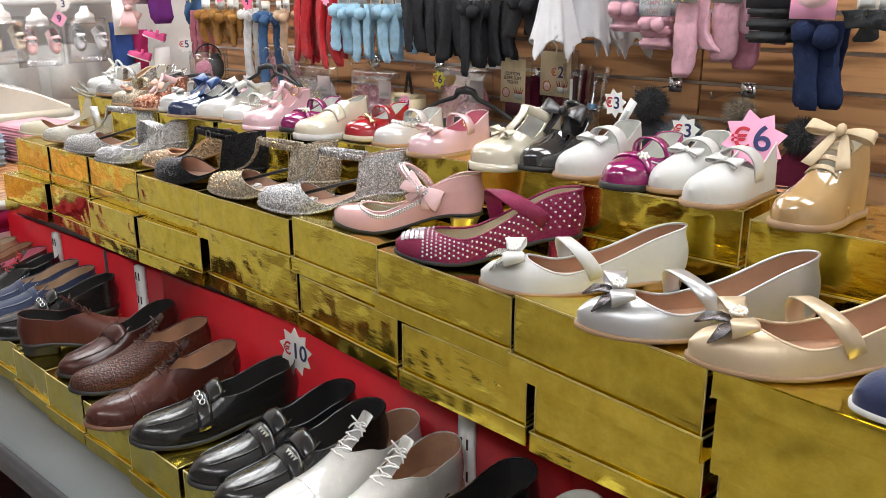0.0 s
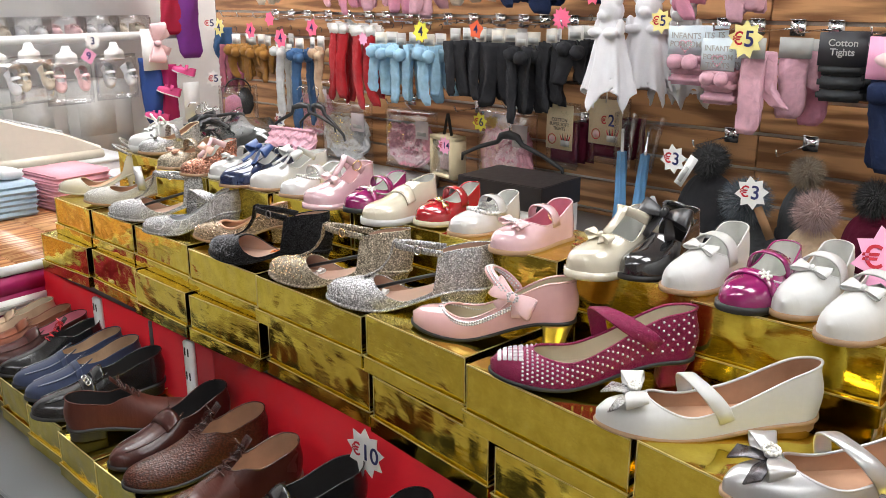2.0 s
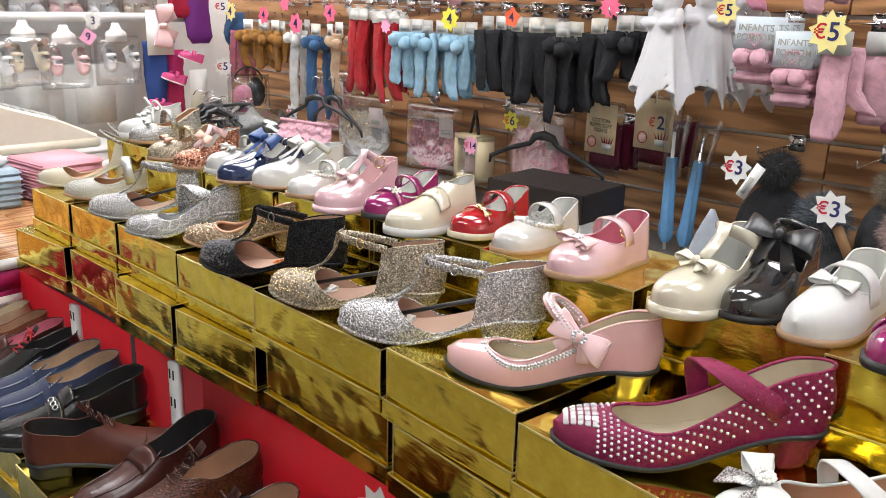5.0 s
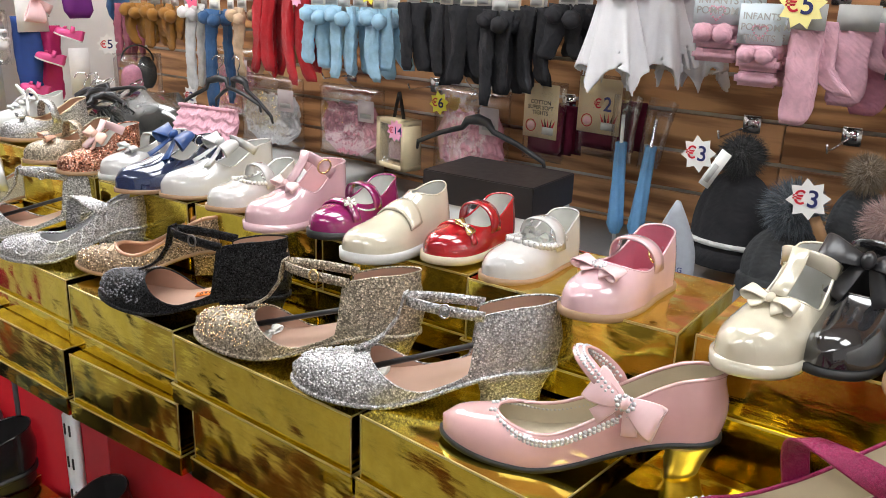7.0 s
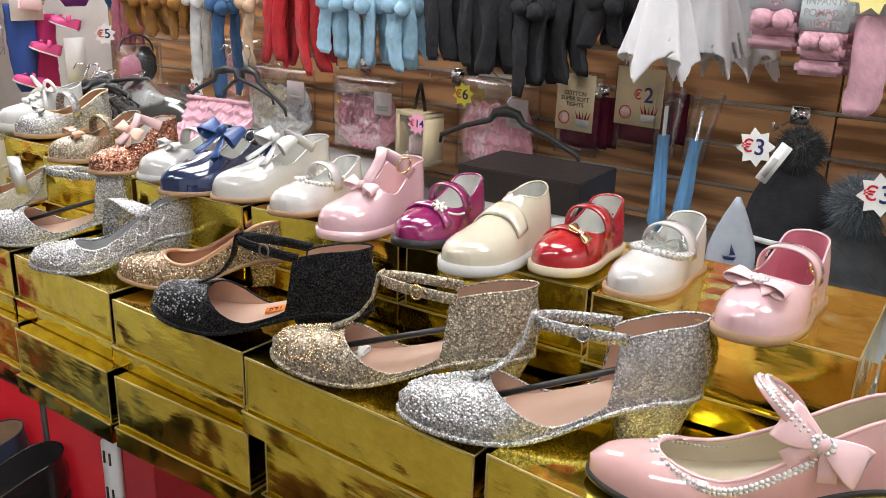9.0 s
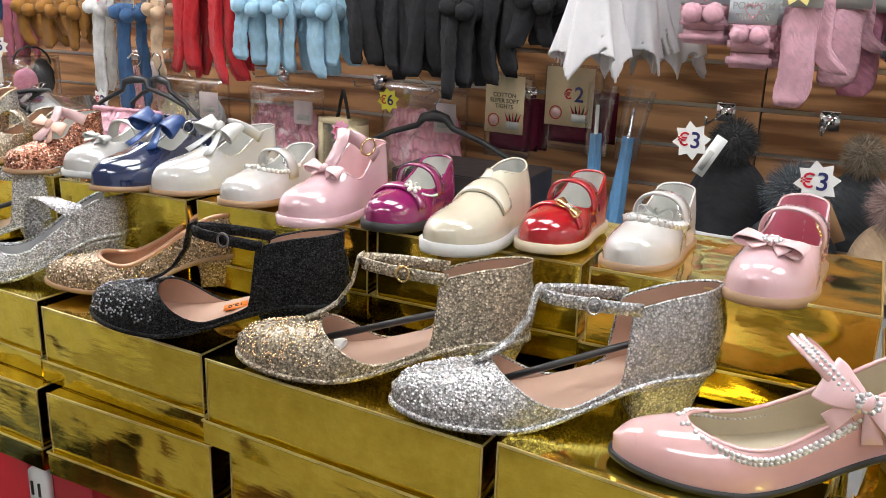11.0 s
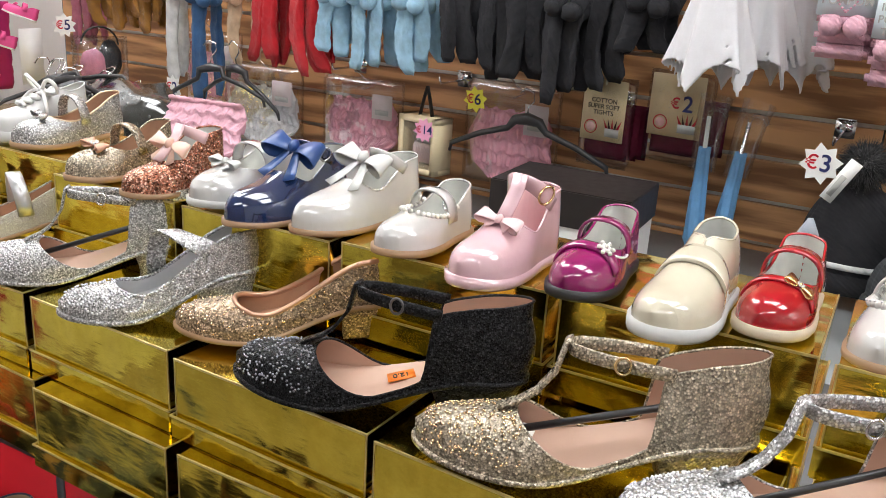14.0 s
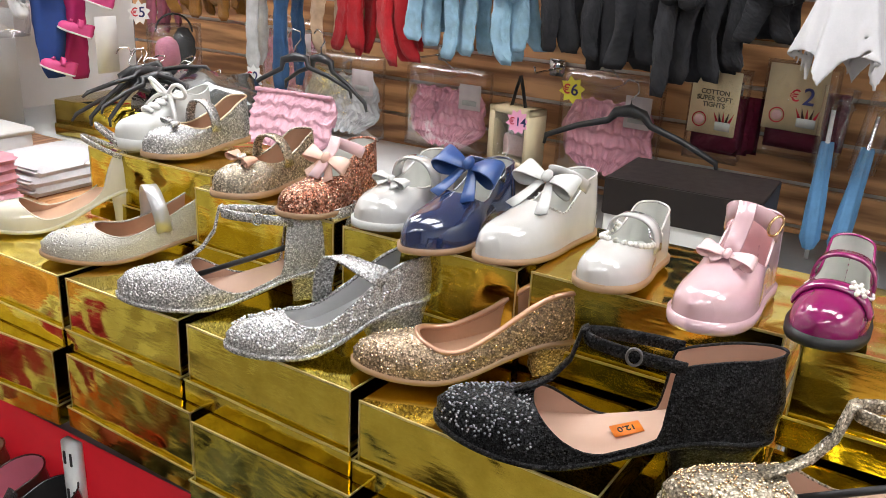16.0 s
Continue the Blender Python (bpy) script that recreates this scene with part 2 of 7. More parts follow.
def tube(bm, pts, r, seg=6, cap=True):
    """A round rod along points; r is a number or one per point."""
    pts = [Vector(p) for p in pts]
    rs = r if isinstance(r, (list, tuple)) else [r] * len(pts)
    up, rows = Vector((0.13, 0.21, 0.97)), []
    for i, p in enumerate(pts):
        d = (pts[min(i + 1, len(pts) - 1)] - pts[max(i - 1, 0)]).normalized()
        a = d.cross(up)
        if a.length < 0.1:
            a = d.cross(Vector((1, 0.2, 0)))
        a.normalize()
        b = d.cross(a)
        rows.append([p + (a * math.cos(t) + b * math.sin(t)) * rs[i] for t in [2 * math.pi * k / seg for k in range(seg)]])
    vs = sheet(bm, rows, True)
    if cap:
        bm.faces.new(vs[0][::-1])
        bm.faces.new(vs[-1])
    return bm


def ribbon(bm, pts, side, width, thick):
    """A flat band along points: side is the direction of its width (one or one per point)."""
    pts = [Vector(p) for p in pts]
    rows = []
    for i, p in enumerate(pts):
        d = (pts[min(i + 1, len(pts) - 1)] - pts[max(i - 1, 0)]).normalized()
        s = Vector(side[i] if isinstance(side, list) else side)
        s = (s - d * s.dot(d)).normalized()
        n = d.cross(s)
        w = (width[i] if isinstance(width, list) else width) / 2
        t = thick / 2
        rows.append([p + s * w * 0.9 + n * t, p + s * w + n * 0, p + s * w * 0.9 - n * t, p - s * w * 0.9 - n * t, p - s * w, p - s * w * 0.9 + n * t])
    vs = sheet(bm, rows, True)
    bm.faces.new(vs[0][::-1])
    bm.faces.new(vs[-1])
    return bm


def beads(bm, pts, r, seg=1):
    for p in pts:
        bmesh.ops.create_icosphere(bm, subdivisions=seg, radius=r, matrix=Matrix.Translation(p))
    return bm


def prism(outline, thick):
    """A flat shape in x-z with its face towards -y."""
    bm = bmesh.new()
    f = [bm.verts.new((x, 0, z)) for x, z in outline]
    b = [bm.verts.new((x, thick, z)) for x, z in outline]
    n = len(f)
    bm.faces.new(f)
    bm.faces.new(b[::-1])
    for i in range(n):
        j = (i + 1) % n
        bm.faces.new((f[j], f[i], b[i], b[j]))
    bmesh.ops.recalc_face_normals(bm, faces=bm.faces)
    return bm


def letters(text, size, material, parent, at, name="lettering"):
    """Writing facing -y, centred at a place in its parent."""
    cu = bpy.data.curves.new("text", "FONT")
    cu.body, cu.size, cu.align_x, cu.align_y, cu.extrude, cu.offset = text, size, "CENTER", "CENTER", 0.0003, size * 0.012
    tmp = new("text", cu)
    me = bpy.data.meshes.new_from_object(tmp.evaluated_get(bpy.context.evaluated_depsgraph_get()))
    bpy.data.objects.remove(tmp)
    bpy.data.curves.remove(cu)
    me.materials.clear()
    me.materials.append(material)
    ob = new(name, me)
    ob.parent = parent
    ob.matrix_basis = Matrix.Translation(at) @ pose(0, 0, 0, 90, 0, 0)
    return ob


# ---- the room ----
X0, X1, Y0, Y1, ZC = -3.42, 2.6, -2.6, 2.18, 2.75


def plain_structure(name, lo, hi, m, label, category="wall"):
    ob = new(name, finish(name, B(lo, hi), m, False))
    return tagged(ob, label, category, "", "structure")


plain_structure("floor", (X0, Y0, -0.1), (X1, Y1 + 0.1, 0), FLOOR, "greyish brown vinyl shop floor", "floor")
plain_structure("ceiling", (X0, Y0, ZC), (X1, Y1 + 0.1, ZC + 0.1), CEIL, "white tiled shop ceiling with panel lamps", "ceiling")
# unseen wall; its dark tone stands for opposite displays mirrored in the gold foil
plain_structure("wall_south", (X0, Y0 - 0.1, 0), (X1, Y0, ZC), plain("dark stand-in for opposite goods", (0.25, 0.215, 0.20), 0.8, 0, 0.1, 10), "unseen plain wall behind the aisle, darkened for foil reflections")
plain_structure("wall_east", (X1, Y0, 0), (X1 + 0.1, Y1, ZC), WALL, "off-white plaster end wall")
plain_structure("wall_west", (X0 - 0.1, Y0, 0), (X0, Y1, ZC), WALL, "pale plaster side wall behind hanging baby shoes")
# backing coloured near-black to paint the shade between the brown boards
north = plain_structure("wall_north", (X0, Y1 + 0.022, 0), (X1, Y1 + 0.1, ZC), SHADE_PRINT_BLACK, "brown wooden slatwall holding hanging goods")


def lamp(x, y, length, glass=None):
    t = thing("ceiling_lamp", "unseen white ceiling panel lamp with an opal diffuser", "lamp", pose(x, y, ZC), "ceiling lamps")
    part("housing", B((-length / 2 - 0.04, -0.29, -0.06), (length / 2 + 0.04, 0.29, -0.002), 0.008), WHITE_STEEL, t)
    part("diffuser", B((-length / 2, -0.28, -0.075), (length / 2, 0.28, -0.062), 0.003), glass or TUBE, t, "glowing opal diffuser")
    for e in (-1, 1):
        part("end_cap", B((e * (length / 2 + 0.02) - 0.018, -0.29, -0.08), (e * (length / 2 + 0.02) + 0.018, 0.29, -0.061), 0.003), WHITE_STEEL, t)


# unseen extra panel, stronger than the rest, added to brighten the side wall goods
lamp(-2.9, 1.62, 0.9, glow("side wall fill diffuser", (0.968, 0.98, 1.0), LAMP * 1.5))
for ly in (-1.2, 0.95):
    for lx in (-2.3, -0.7, 0.9) if ly > 0 else (-0.6, 1.0):
        lamp(lx, ly, 1.2)

# ---- shoe boxes ----
BOX_MESH = {}


def box_parts(w, d, h):
    key = (round(w, 2), round(d, 2), round(h, 3))
    if key not in BOX_MESH:
        e = 0.004
        lidh = h * 0.28
        body = bmesh.new()
        box(body, (e, e, 0.004), (w - e, d - e, h), 0.0011)
        for v in body.verts:
            v.co.y += 0.002 * math.sin(v.co.x / w * 3.1) * (1 if v.co.y > d / 2 else -1) * 0.5
        lid = bmesh.new()
        box(lid, (0, 0, 0), (w, d, lidh), 0.0012)
        rim = bmesh.new()
        box(rim, (-0.0006, -0.0006, lidh - 0.001), (w + 0.0006, 0.0012, lidh + 0.0012), 0.0004)
        box(rim, (w - 0.0012, -0.0006, lidh - 0.001), (w + 0.0006, d, lidh + 0.0012), 0.0004)
        box(rim, (-0.0006, -0.0006, lidh - 0.001), (0.0012, d, lidh + 0.0012), 0.0004)
        edge = bmesh.new()
        box(edge, (e - 0.0006, e - 0.0009, h - 0.0017), (w - e + 0.0006, e + 0.0009, h + 0.0005), 0.0003)
        box(edge, (w - e - 0.0006, e, h - 0.0012), (w - e + 0.0007, d - e, h + 0.0005), 0.0003)
        box(edge, (w - e - 0.0007, e - 0.0007, lidh), (w - e + 0.0007, e + 0.0007, h), 0.0003)
        box(edge, (e - 0.0007, e - 0.0007, lidh), (e + 0.0007, e + 0.0007, h), 0.0003)
        BOX_MESH[key] = (finish("box_body", body, GOLD, False), finish("lid", lid, GOLD, False), finish("lid_rim", rim, GOLD_EDGE, False), finish("edge", edge, GOLD_EDGE, False))
    return BOX_MESH[key]


def shoebox(x, y, z, w, d, h, turn=0.0, label="upturned gold foil shoe box stacked on the shelf", group="gold shoe boxes", upright=False):
    at = pose(x, y, z, 0, 0, turn)
    if upright:
        at = at @ pose(0, d, h, 180, 0, 0)
    t = thing("shoe_box", label, "shoe box", at, group)
    meshes = box_parts(w, d, h)
    for n, me in zip(("box_body", "lid", "lid_rim", "worn_edge"), meshes):
        ob = new(n, me)
        ob.parent = t
    return t


HB = 0.086
SHELF = 0.9
# front stacks: left edge, front, top of the upper box
FRONT = [(-2.05, 0.808, 1.070), (-1.872, 0.806, 1.070), (-1.694, 0.806, 1.069), (-1.484, 0.795, 1.066), (-1.263, 0.781, 1.068),
         (-0.987, 0.767, 1.075), (-0.775, 0.737, 1.074), (-0.519, 0.697, 1.083), (-0.268, 0.652, 1.091), (-0.02, 0.61, 1.09), (0.23, 0.58, 1.09)]
for (x, y, z), (xn, yn, zn) in zip(FRONT, FRONT[1:]):
    w = xn - x - 0.004
    up = x > -0.3
    shoebox(x, y, 0.9885, w, 0.155, z - 0.9885, math.degrees(math.atan2(yn - y, xn - x)) * 0.8 + 1.1 * math.sin(x * 37), ("gold foil shoe box with its lid on top" if up else "upturned gold foil shoe box stacked on the shelf"), "gold shoe boxes", up)
LOWER = [(-2.075, 0.778), (-1.868, 0.795), (-1.664, 0.779), (-1.462, 0.774), (-1.243, 0.784), (-0.97, 0.762), (-0.718, 0.724), (-0.492, 0.702), (-0.273, 0.69), (-0.03, 0.65), (0.22, 0.6)]
for (x, y), (xn, yn) in zip(LOWER, LOWER[1:]):
    w = xn - x - 0.008
    shoebox(x, y, SHELF, w, 0.17, 0.088, math.degrees(math.atan2(yn - y, xn - x)) * 0.7 + 1.3 * math.sin(x * 53))
BACK = [(-2.02, 0.955, 1.160), (-1.800, 0.921, 1.157), (-1.600, 0.921, 1.157), (-1.402, 0.927, 1.158), (-1.183, 0.926, 1.160), (-0.974, 0.908, 1.166), (-0.752, 0.915, 1.168),
        (-0.560, 0.88, 1.170), (-0.335, 0.86, 1.168), (-0.10, 0.84, 1.166), (0.13, 0.82, 1.166)]
for (x, y, z), (xn, yn, zn) in zip(BACK, BACK[1:]):
    w = xn - x - 0.006
    y2 = y + 0.018
    shoebox(x, y, z - 0.088, w, 0.16, 0.088, 0.6)
    shoebox(x + 0.003, y2, z - 0.176, w - 0.006, 0.16, 0.0875, 0.3)
    shoebox(x, y2, z - 0.262, w, 0.16, 0.0855, 0.0)
MEN = [(-2.06, 0.60), (-1.90, 0.585), (-1.75, 0.575), (-1.595, 0.566), (-1.437, 0.556), (-1.288, 0.552), (-1.132, 0.545), (-0.972, 0.540), (-0.812, 0.535), (-0.652, 0.525), (-0.49, 0.515), (-0.33, 0.505)]
for i, ((x, y), (xn, yn)) in enumerate(zip(MEN, MEN[1:])):
    shoebox(x, y, 0.662, xn - x - 0.007, 0.225, 0.089 + 0.004 * (i % 3 == 1), -2.0 + 1.2 * (i % 3), "upturned gold foil shoe box under the boys' shoes", "gold boxes on the lower shelf")

# ---- the shop fitting ----
t = thing("gondola_unit", "grey steel display unit with red back panels and two shelves", "display unit", pose(0, 0, 0))
part("upper_shelf", B((-2.08, 0.812, 0.876), (1.2, 1.5, 0.899), 0.002), GREY_STEEL, t)
part("shelf_edge", B((-2.08, 0.803, 0.882), (1.2, 0.8105, 0.8985), 0.001), DARK_EDGE, t, "dark grey shelf edge")
for k in range(4):
    x = -2.4 + 0.95 * k
    part("back_panel", B((x + 0.001, 0.81, 0.1), (x + 0.949, 0.822, 0.874), 0.001), RED, t, "red painted back panel")
# solid near-black blocks on the upright's face paint the shade of open slots
SLOT = finish("slot", B((-0.0014, -0.001, -0.008), (0.0014, 0.0016, 0.008)), SHADE_PRINT_BLACK, False)
for x in (-1.88, -1.518, -0.666, 0.25):
    up = part("slotted_upright", B((x - 0.013, 0.797, 0.03), (x + 0.013, 0.809, 0.874), 0.002), WHITE_STEEL, t, "white slotted steel upright")
    for i in range(13):
        for s in (-1, 1):
            slot = new("slot", SLOT)
            slot.parent = up
            slot.location = (x + s * 0.0055, 0.7966, 0.853 - i * 0.05)
for x in (-1.667,):
    part("panel_joint", B((x - 0.005, 0.8065, 0.1), (x + 0.005, 0.8095, 0.874)), DARK_EDGE, t)
part("lower_shelf", B((-2.4, 0.47, 0.632), (1.2, 0.80, 0.660), 0.004), SHELF_GREY, t, "pale grey lower shelf")
part("lower_edge", B((-2.4, 0.455, 0.612), (1.2, 0.469, 0.658), 0.003), DARK_EDGE, t)
part("base", B((-2.4, 0.56, 0.0), (1.2, 0.80, 0.1), 0.003), DARK_EDGE, t)
part("rear_deck", B((-2.08, 1.51, 0.84), (1.2, 2.178, 0.87), 0.002), GREY_STEEL, t)
for x in (-2.0, -0.5, 1.0):
    part("leg", B((x - 0.02, 2.0, 0), (x + 0.02, 2.04, 0.838), 0.002), GREY_STEEL, t)
    part("leg", B((x - 0.02, 1.3, 0), (x + 0.02, 1.34, 0.87), 0.002), GREY_STEEL, t)

# ---- shoes ----
def curve(pts):
    """A smooth curve through (s, value) points."""
    xs, ys = [p[0] for p in pts], [p[1] for p in pts]
    n = len(xs)
    ms = [(ys[min(i + 1, n - 1)] - ys[max(i - 1, 0)]) / (xs[min(i + 1, n - 1)] - xs[max(i - 1, 0)]) for i in range(n)]

    def f(s):
        s = min(max(s, xs[0]), xs[-1])
        i = 0
        while i < n - 2 and s > xs[i + 1]:
            i += 1
        h = xs[i + 1] - xs[i]
        u = (s - xs[i]) / h
        return ((2 * u ** 3 - 3 * u ** 2 + 1) * ys[i] + (u ** 3 - 2 * u ** 2 + u) * h * ms[i] + (3 * u ** 2 - 2 * u ** 3) * ys[i + 1] + (u ** 3 - u ** 2) * h * ms[i + 1])
    return f


def step(a, b, s):
    u = min(max((s - a) / (b - a), 0), 1)
    return u * u * (3 - 2 * u)


class Last:
    """The form a shoe is built on: heel at x = 0, toe at x = L, y across, z up."""

    def __init__(self, L, W, h, ts, H, T, s1, d, toe=2.0, heelw=0.72, bend=0.03, spring=0.025):
        self.L, self.W, self.h, self.ts, self.s1, self.d = L, W * L, h, ts, s1, d
        self.Hc, self.Tc, self.toe, self.heelw, self.bend, self.spring = curve(H), curve(T), toe, heelw, bend, spring
        ss = {round(i / 34, 4) for i in range(35)} | {round(s1 - d * (k / 8) ** 2 * 0.6, 4) for k in range(9)}
        ss |= {round(1 - 0.06 * (k / 6) ** 2, 4) for k in range(7)} | {round(0.06 * (k / 6) ** 2, 4) for k in range(7)}
        ss |= {round(q[0], 4) for q in T}
        self.ss = sorted(x for x in ss if 0 <= x <= 1)

    def w(self, s):
        hw = self.W * self.heelw
        base = hw + (self.W - hw) * step(0.15, 0.68, s) - 0.06 * self.W * math.exp(-((s - 0.38) / 0.14) ** 2)
        if s < 0.13:
            base *= math.sqrt(max(0, 1 - ((0.13 - s) / 0.13) ** 2))
        if s > 0.66:
            base *= max(0, 1 - ((s - 0.66) / 0.34) ** self.toe) ** 0.56
        return base

    def zb(self, s):
        return self.ts + self.h * (1 - step(0.12, 0.68, s)) + self.spring * self.L * max(0, (s - 0.7) / 0.3) ** 2

    def H(self, s):
        return self.Hc(s) * self.L

    def vc(self, s):
        if s >= self.s1:
            return 1.0
        r = min(1, max(0.01, self.Tc(s) * self.L / self.H(s)))
        v = math.asin(r ** 1.2) * 2 / math.pi
        u = (s - (self.s1 - self.d)) / self.d
        if u > 0:
            v = v + (1 - v) * (1 - math.sqrt(max(0, 1 - u * u)))
        return v

    def pt(self, s, v, side, grow=0.0):
        a = v * math.pi / 2
        k = 2 / 2.4
        y = (self.w(s) + grow * (1 if self.w(s) > 1e-6 else 0)) * max(0, math.cos(a)) ** k
        z = self.zb(s) + (self.H(s) + grow) * max(0, math.sin(a)) ** k
        x = s * self.L
        if s < 0.1:
            x -= 0.02 * self.L * math.sin(min(1, (z - self.zb(s)) / (0.2 * self.L)) * math.pi) * (1 - s / 0.1)
        return Vector((x, side * y + self.bend * self.L * math.sin(math.pi * s), z))

    def mid(self, s):
        return self.bend * self.L * math.sin(math.pi * s)

    def shell(self, grow, v0=0.0, s0=0.0, s2=1.0):
        bm = bmesh.new()
        ss = [s for s in self.ss if s0 <= s <= s2]
        for side in (1, -1):
            rows = []
            for s in ss:
                c = self.vc(s)
                rows.append([self.pt(s, v0 + (c - v0) * k / 9, side, grow) for k in range(10)])
            sheet(bm, rows)
        bmesh.ops.remove_doubles(bm, verts=bm.verts, dist=0.00008)
        bmesh.ops.recalc_face_normals(bm, faces=bm.faces)
        return bm

    def topline(self, grow=0.0):
        ss = [s for s in self.ss if s <= self.s1]
        return [self.pt(s, self.vc(s), 1, grow) for s in ss] + [self.pt(s, self.vc(s), -1, grow) for s in ss[-2::-1]]

    def sole(self, out=0.0022, thick=None):
        th = thick or self.ts
        bm, rows = bmesh.new(), []
        for s in self.ss:
            w, z, m = self.w(s) + out * math.sqrt(min(1, 12 * s, 12 * (1 - s) + 0.001)), self.zb(s), self.mid(s)
            x = s * self.L + (s - 0.5) * 2 * out
            rows.append([Vector((x, m + w, z + 0.0006)), Vector((x, m + w, z - th * 0.75)), Vector((x, m + w * 0.96, z - th)), Vector((x, m - w * 0.96, z - th)), Vector((x, m - w, z - th * 0.75)), Vector((x, m - w, z + 0.0006))])
        vs = sheet(bm, rows, True)
        bm.faces.new(vs[0][::-1])
        bm.faces.new(vs[-1])
        bmesh.ops.recalc_face_normals(bm, faces=bm.faces)
        return bm

    def insole(self):
        bm, rows = bmesh.new(), []
        for s in [x for x in self.ss if 0.01 <= x <= min(0.97, self.s1 + 0.15)]:
            w = self.w(s) * 0.965
            rows.append([Vector((s * self.L, self.mid(s) + w * q, self.zb(s) + 0.0022 + 0.0022 * q * q)) for q in (-1, -0.6, -0.2, 0.2, 0.6, 1)])
        sheet(bm, rows)
        bmesh.ops.recalc_face_normals(bm, faces=bm.faces)
        return bm

    def heel(self, sh=0.24, taper=0.86, lean=0.02):
        bm, rows = bmesh.new(), []
        ss = [sh * (k / 8) ** 1.6 for k in range(9)]
        for q in range(7):
            u = q / 6
            k = 1 - (1 - taper) * math.sin(u * math.pi / 2)
            row = []
            for side, seq in ((1, ss), (-1, ss[::-1])):
                for s in seq:
                    top = self.zb(s) - self.ts * 0.9
                    z = top * (1 - u)
                    x = sh * self.L * 0.48 + (s * self.L - sh * self.L * 0.48) * k + lean * self.L * u
                    row.append(Vector((x, self.mid(s) + side * max(0.0004, self.w(s)) * k, z)))
            rows.append(row)
        vs = sheet(bm, rows, True)
        bm.faces.new(vs[-1])
        bm.faces.new(vs[0][::-1])
        bmesh.ops.recalc_face_normals(bm, faces=bm.faces)
        return bm

    def strap(self, s, rise, width, fwd=0.0, slant=0.0, thick=0.0028, flat=True, low=0.7, n=18):
        a = self.pt(s, self.vc(s) * low, 1, 0.0012)
        b = self.pt(s + slant, self.vc(s + slant) * low, -1, 0.0012)
        top = max(a.z, b.z, self.zb(s) + rise * self.L)
        pts, sides = [], []
        for i in range(n + 1):
            q = i / n
            cy, sy = math.cos(math.pi * q), math.sin(math.pi * q)
            mx = a.x + (b.x - a.x) * q
            base = a.z + (b.z - a.z) * q
            pts.append(Vector((mx + fwd * self.L * sy, (a.y + b.y) / 2 + (a.y - b.y) / 2 * (abs(cy) ** 0.85) * (1 if cy > 0 else -1), base + (top - base) * sy ** (0.7 if flat else 1.0))))
            sides.append((1, 0, 0) if flat else (0.12, 0, 1))
        bm = ribbon(bmesh.new(), pts, sides, width * self.L, thick)
        return bm, pts

    def band(self, s, width, v0=0.25, grow=0.0022, lift=0.0):
        """A band that hugs the upper."""
        bm, rows = bmesh.new(), []
        for j in range(5):
            sj = s + width * (j / 4 - 0.5)
            g = grow + lift * math.sin(math.pi * j / 4)
            vs = [v0 + (1 - v0) * k / 10 for k in range(11)]
            rows.append([self.pt(sj, v, 1, g) for v in vs] + [self.pt(sj, v, -1, g) for v in vs[-2::-1]])
        sheet(bm, rows)
        bmesh.ops.recalc_face_normals(bm, faces=bm.faces)
        bmesh.ops.solidify(bm, geom=bm.faces, thickness=0.0015)
        return bm


def bow_mesh(size, puff=0.3, tails=0.6, droop=0.25, tall=0.55):
    """A bow in x-y lying on z = 0: loops along y, tails towards +x."""
    bm = bmesh.new()
    for sd in (1, -1):
        lp, sd_, wd = [], [], []
        for i in range(17):
            q = -0.86 * math.pi + 1.72 * math.pi * i / 16
            far = 0.5 + 0.5 * math.cos(q)
            lp.append((0.10 * size * far * far * sd, sd * size * (0.05 + 0.95 * far), 0.03 * size + size * puff * (0.5 + 0.5 * math.sin(q)) * (0.35 + 0.65 * far) - droop * size * 0.3 * far * far))
            sd_.append((1, 0.12 * sd, 0.18 * math.sin(q)))
            wd.append(size * tall * (0.26 + 0.74 * min(1, far * 1.25) ** 0.7))
        ribbon(bm, lp, sd_, wd, 0.0013)
        if tails:
            pts = [(size * tails * q, sd * size * (0.1 + 0.42 * q), size * puff * 0.35 * (1 - q) ** 2 + 0.001) for q in (0, 0.25, 0.5, 0.75, 1)]
            ribbon(bm, pts, (0.25, 1, 0.1), [size * w for w in (0.2, 0.3, 0.36, 0.4, 0.44)], 0.0012)
    bmesh.ops.create_uvsphere(bm, u_segments=12, v_segments=8, radius=size * 0.2, matrix=Matrix.Translation((0, 0, size * puff * 0.55)) @ Matrix.Diagonal((1.1, 0.75, 0.8, 1)))
    bmesh.ops.recalc_face_normals(bm, faces=bm.faces)
    return bm


def on_upper(f, s, v, side, grow=0.001):
    """A frame on the upper: z outward, x towards the toe."""
    p = f.pt(s, v, side, grow)
    dx = (f.pt(min(1, s + 0.02), v, side, grow) - f.pt(s - 0.02, v, side, grow)).normalized()
    q = f.pt(s, max(0, v - 0.05), side, grow)
    dy = (q - p) * side if v > 0.06 else Vector((0, 0, -1)) * side
    dy = (dy - dx * dy.dot(dx)).normalized()
    dz = dx.cross(dy)
    return Matrix((dx, dy, dz)).transposed().to_4x4(), p


def placed(ob, rot, p):
    ob.matrix_basis = Matrix.Translation(p) @ rot
    return ob


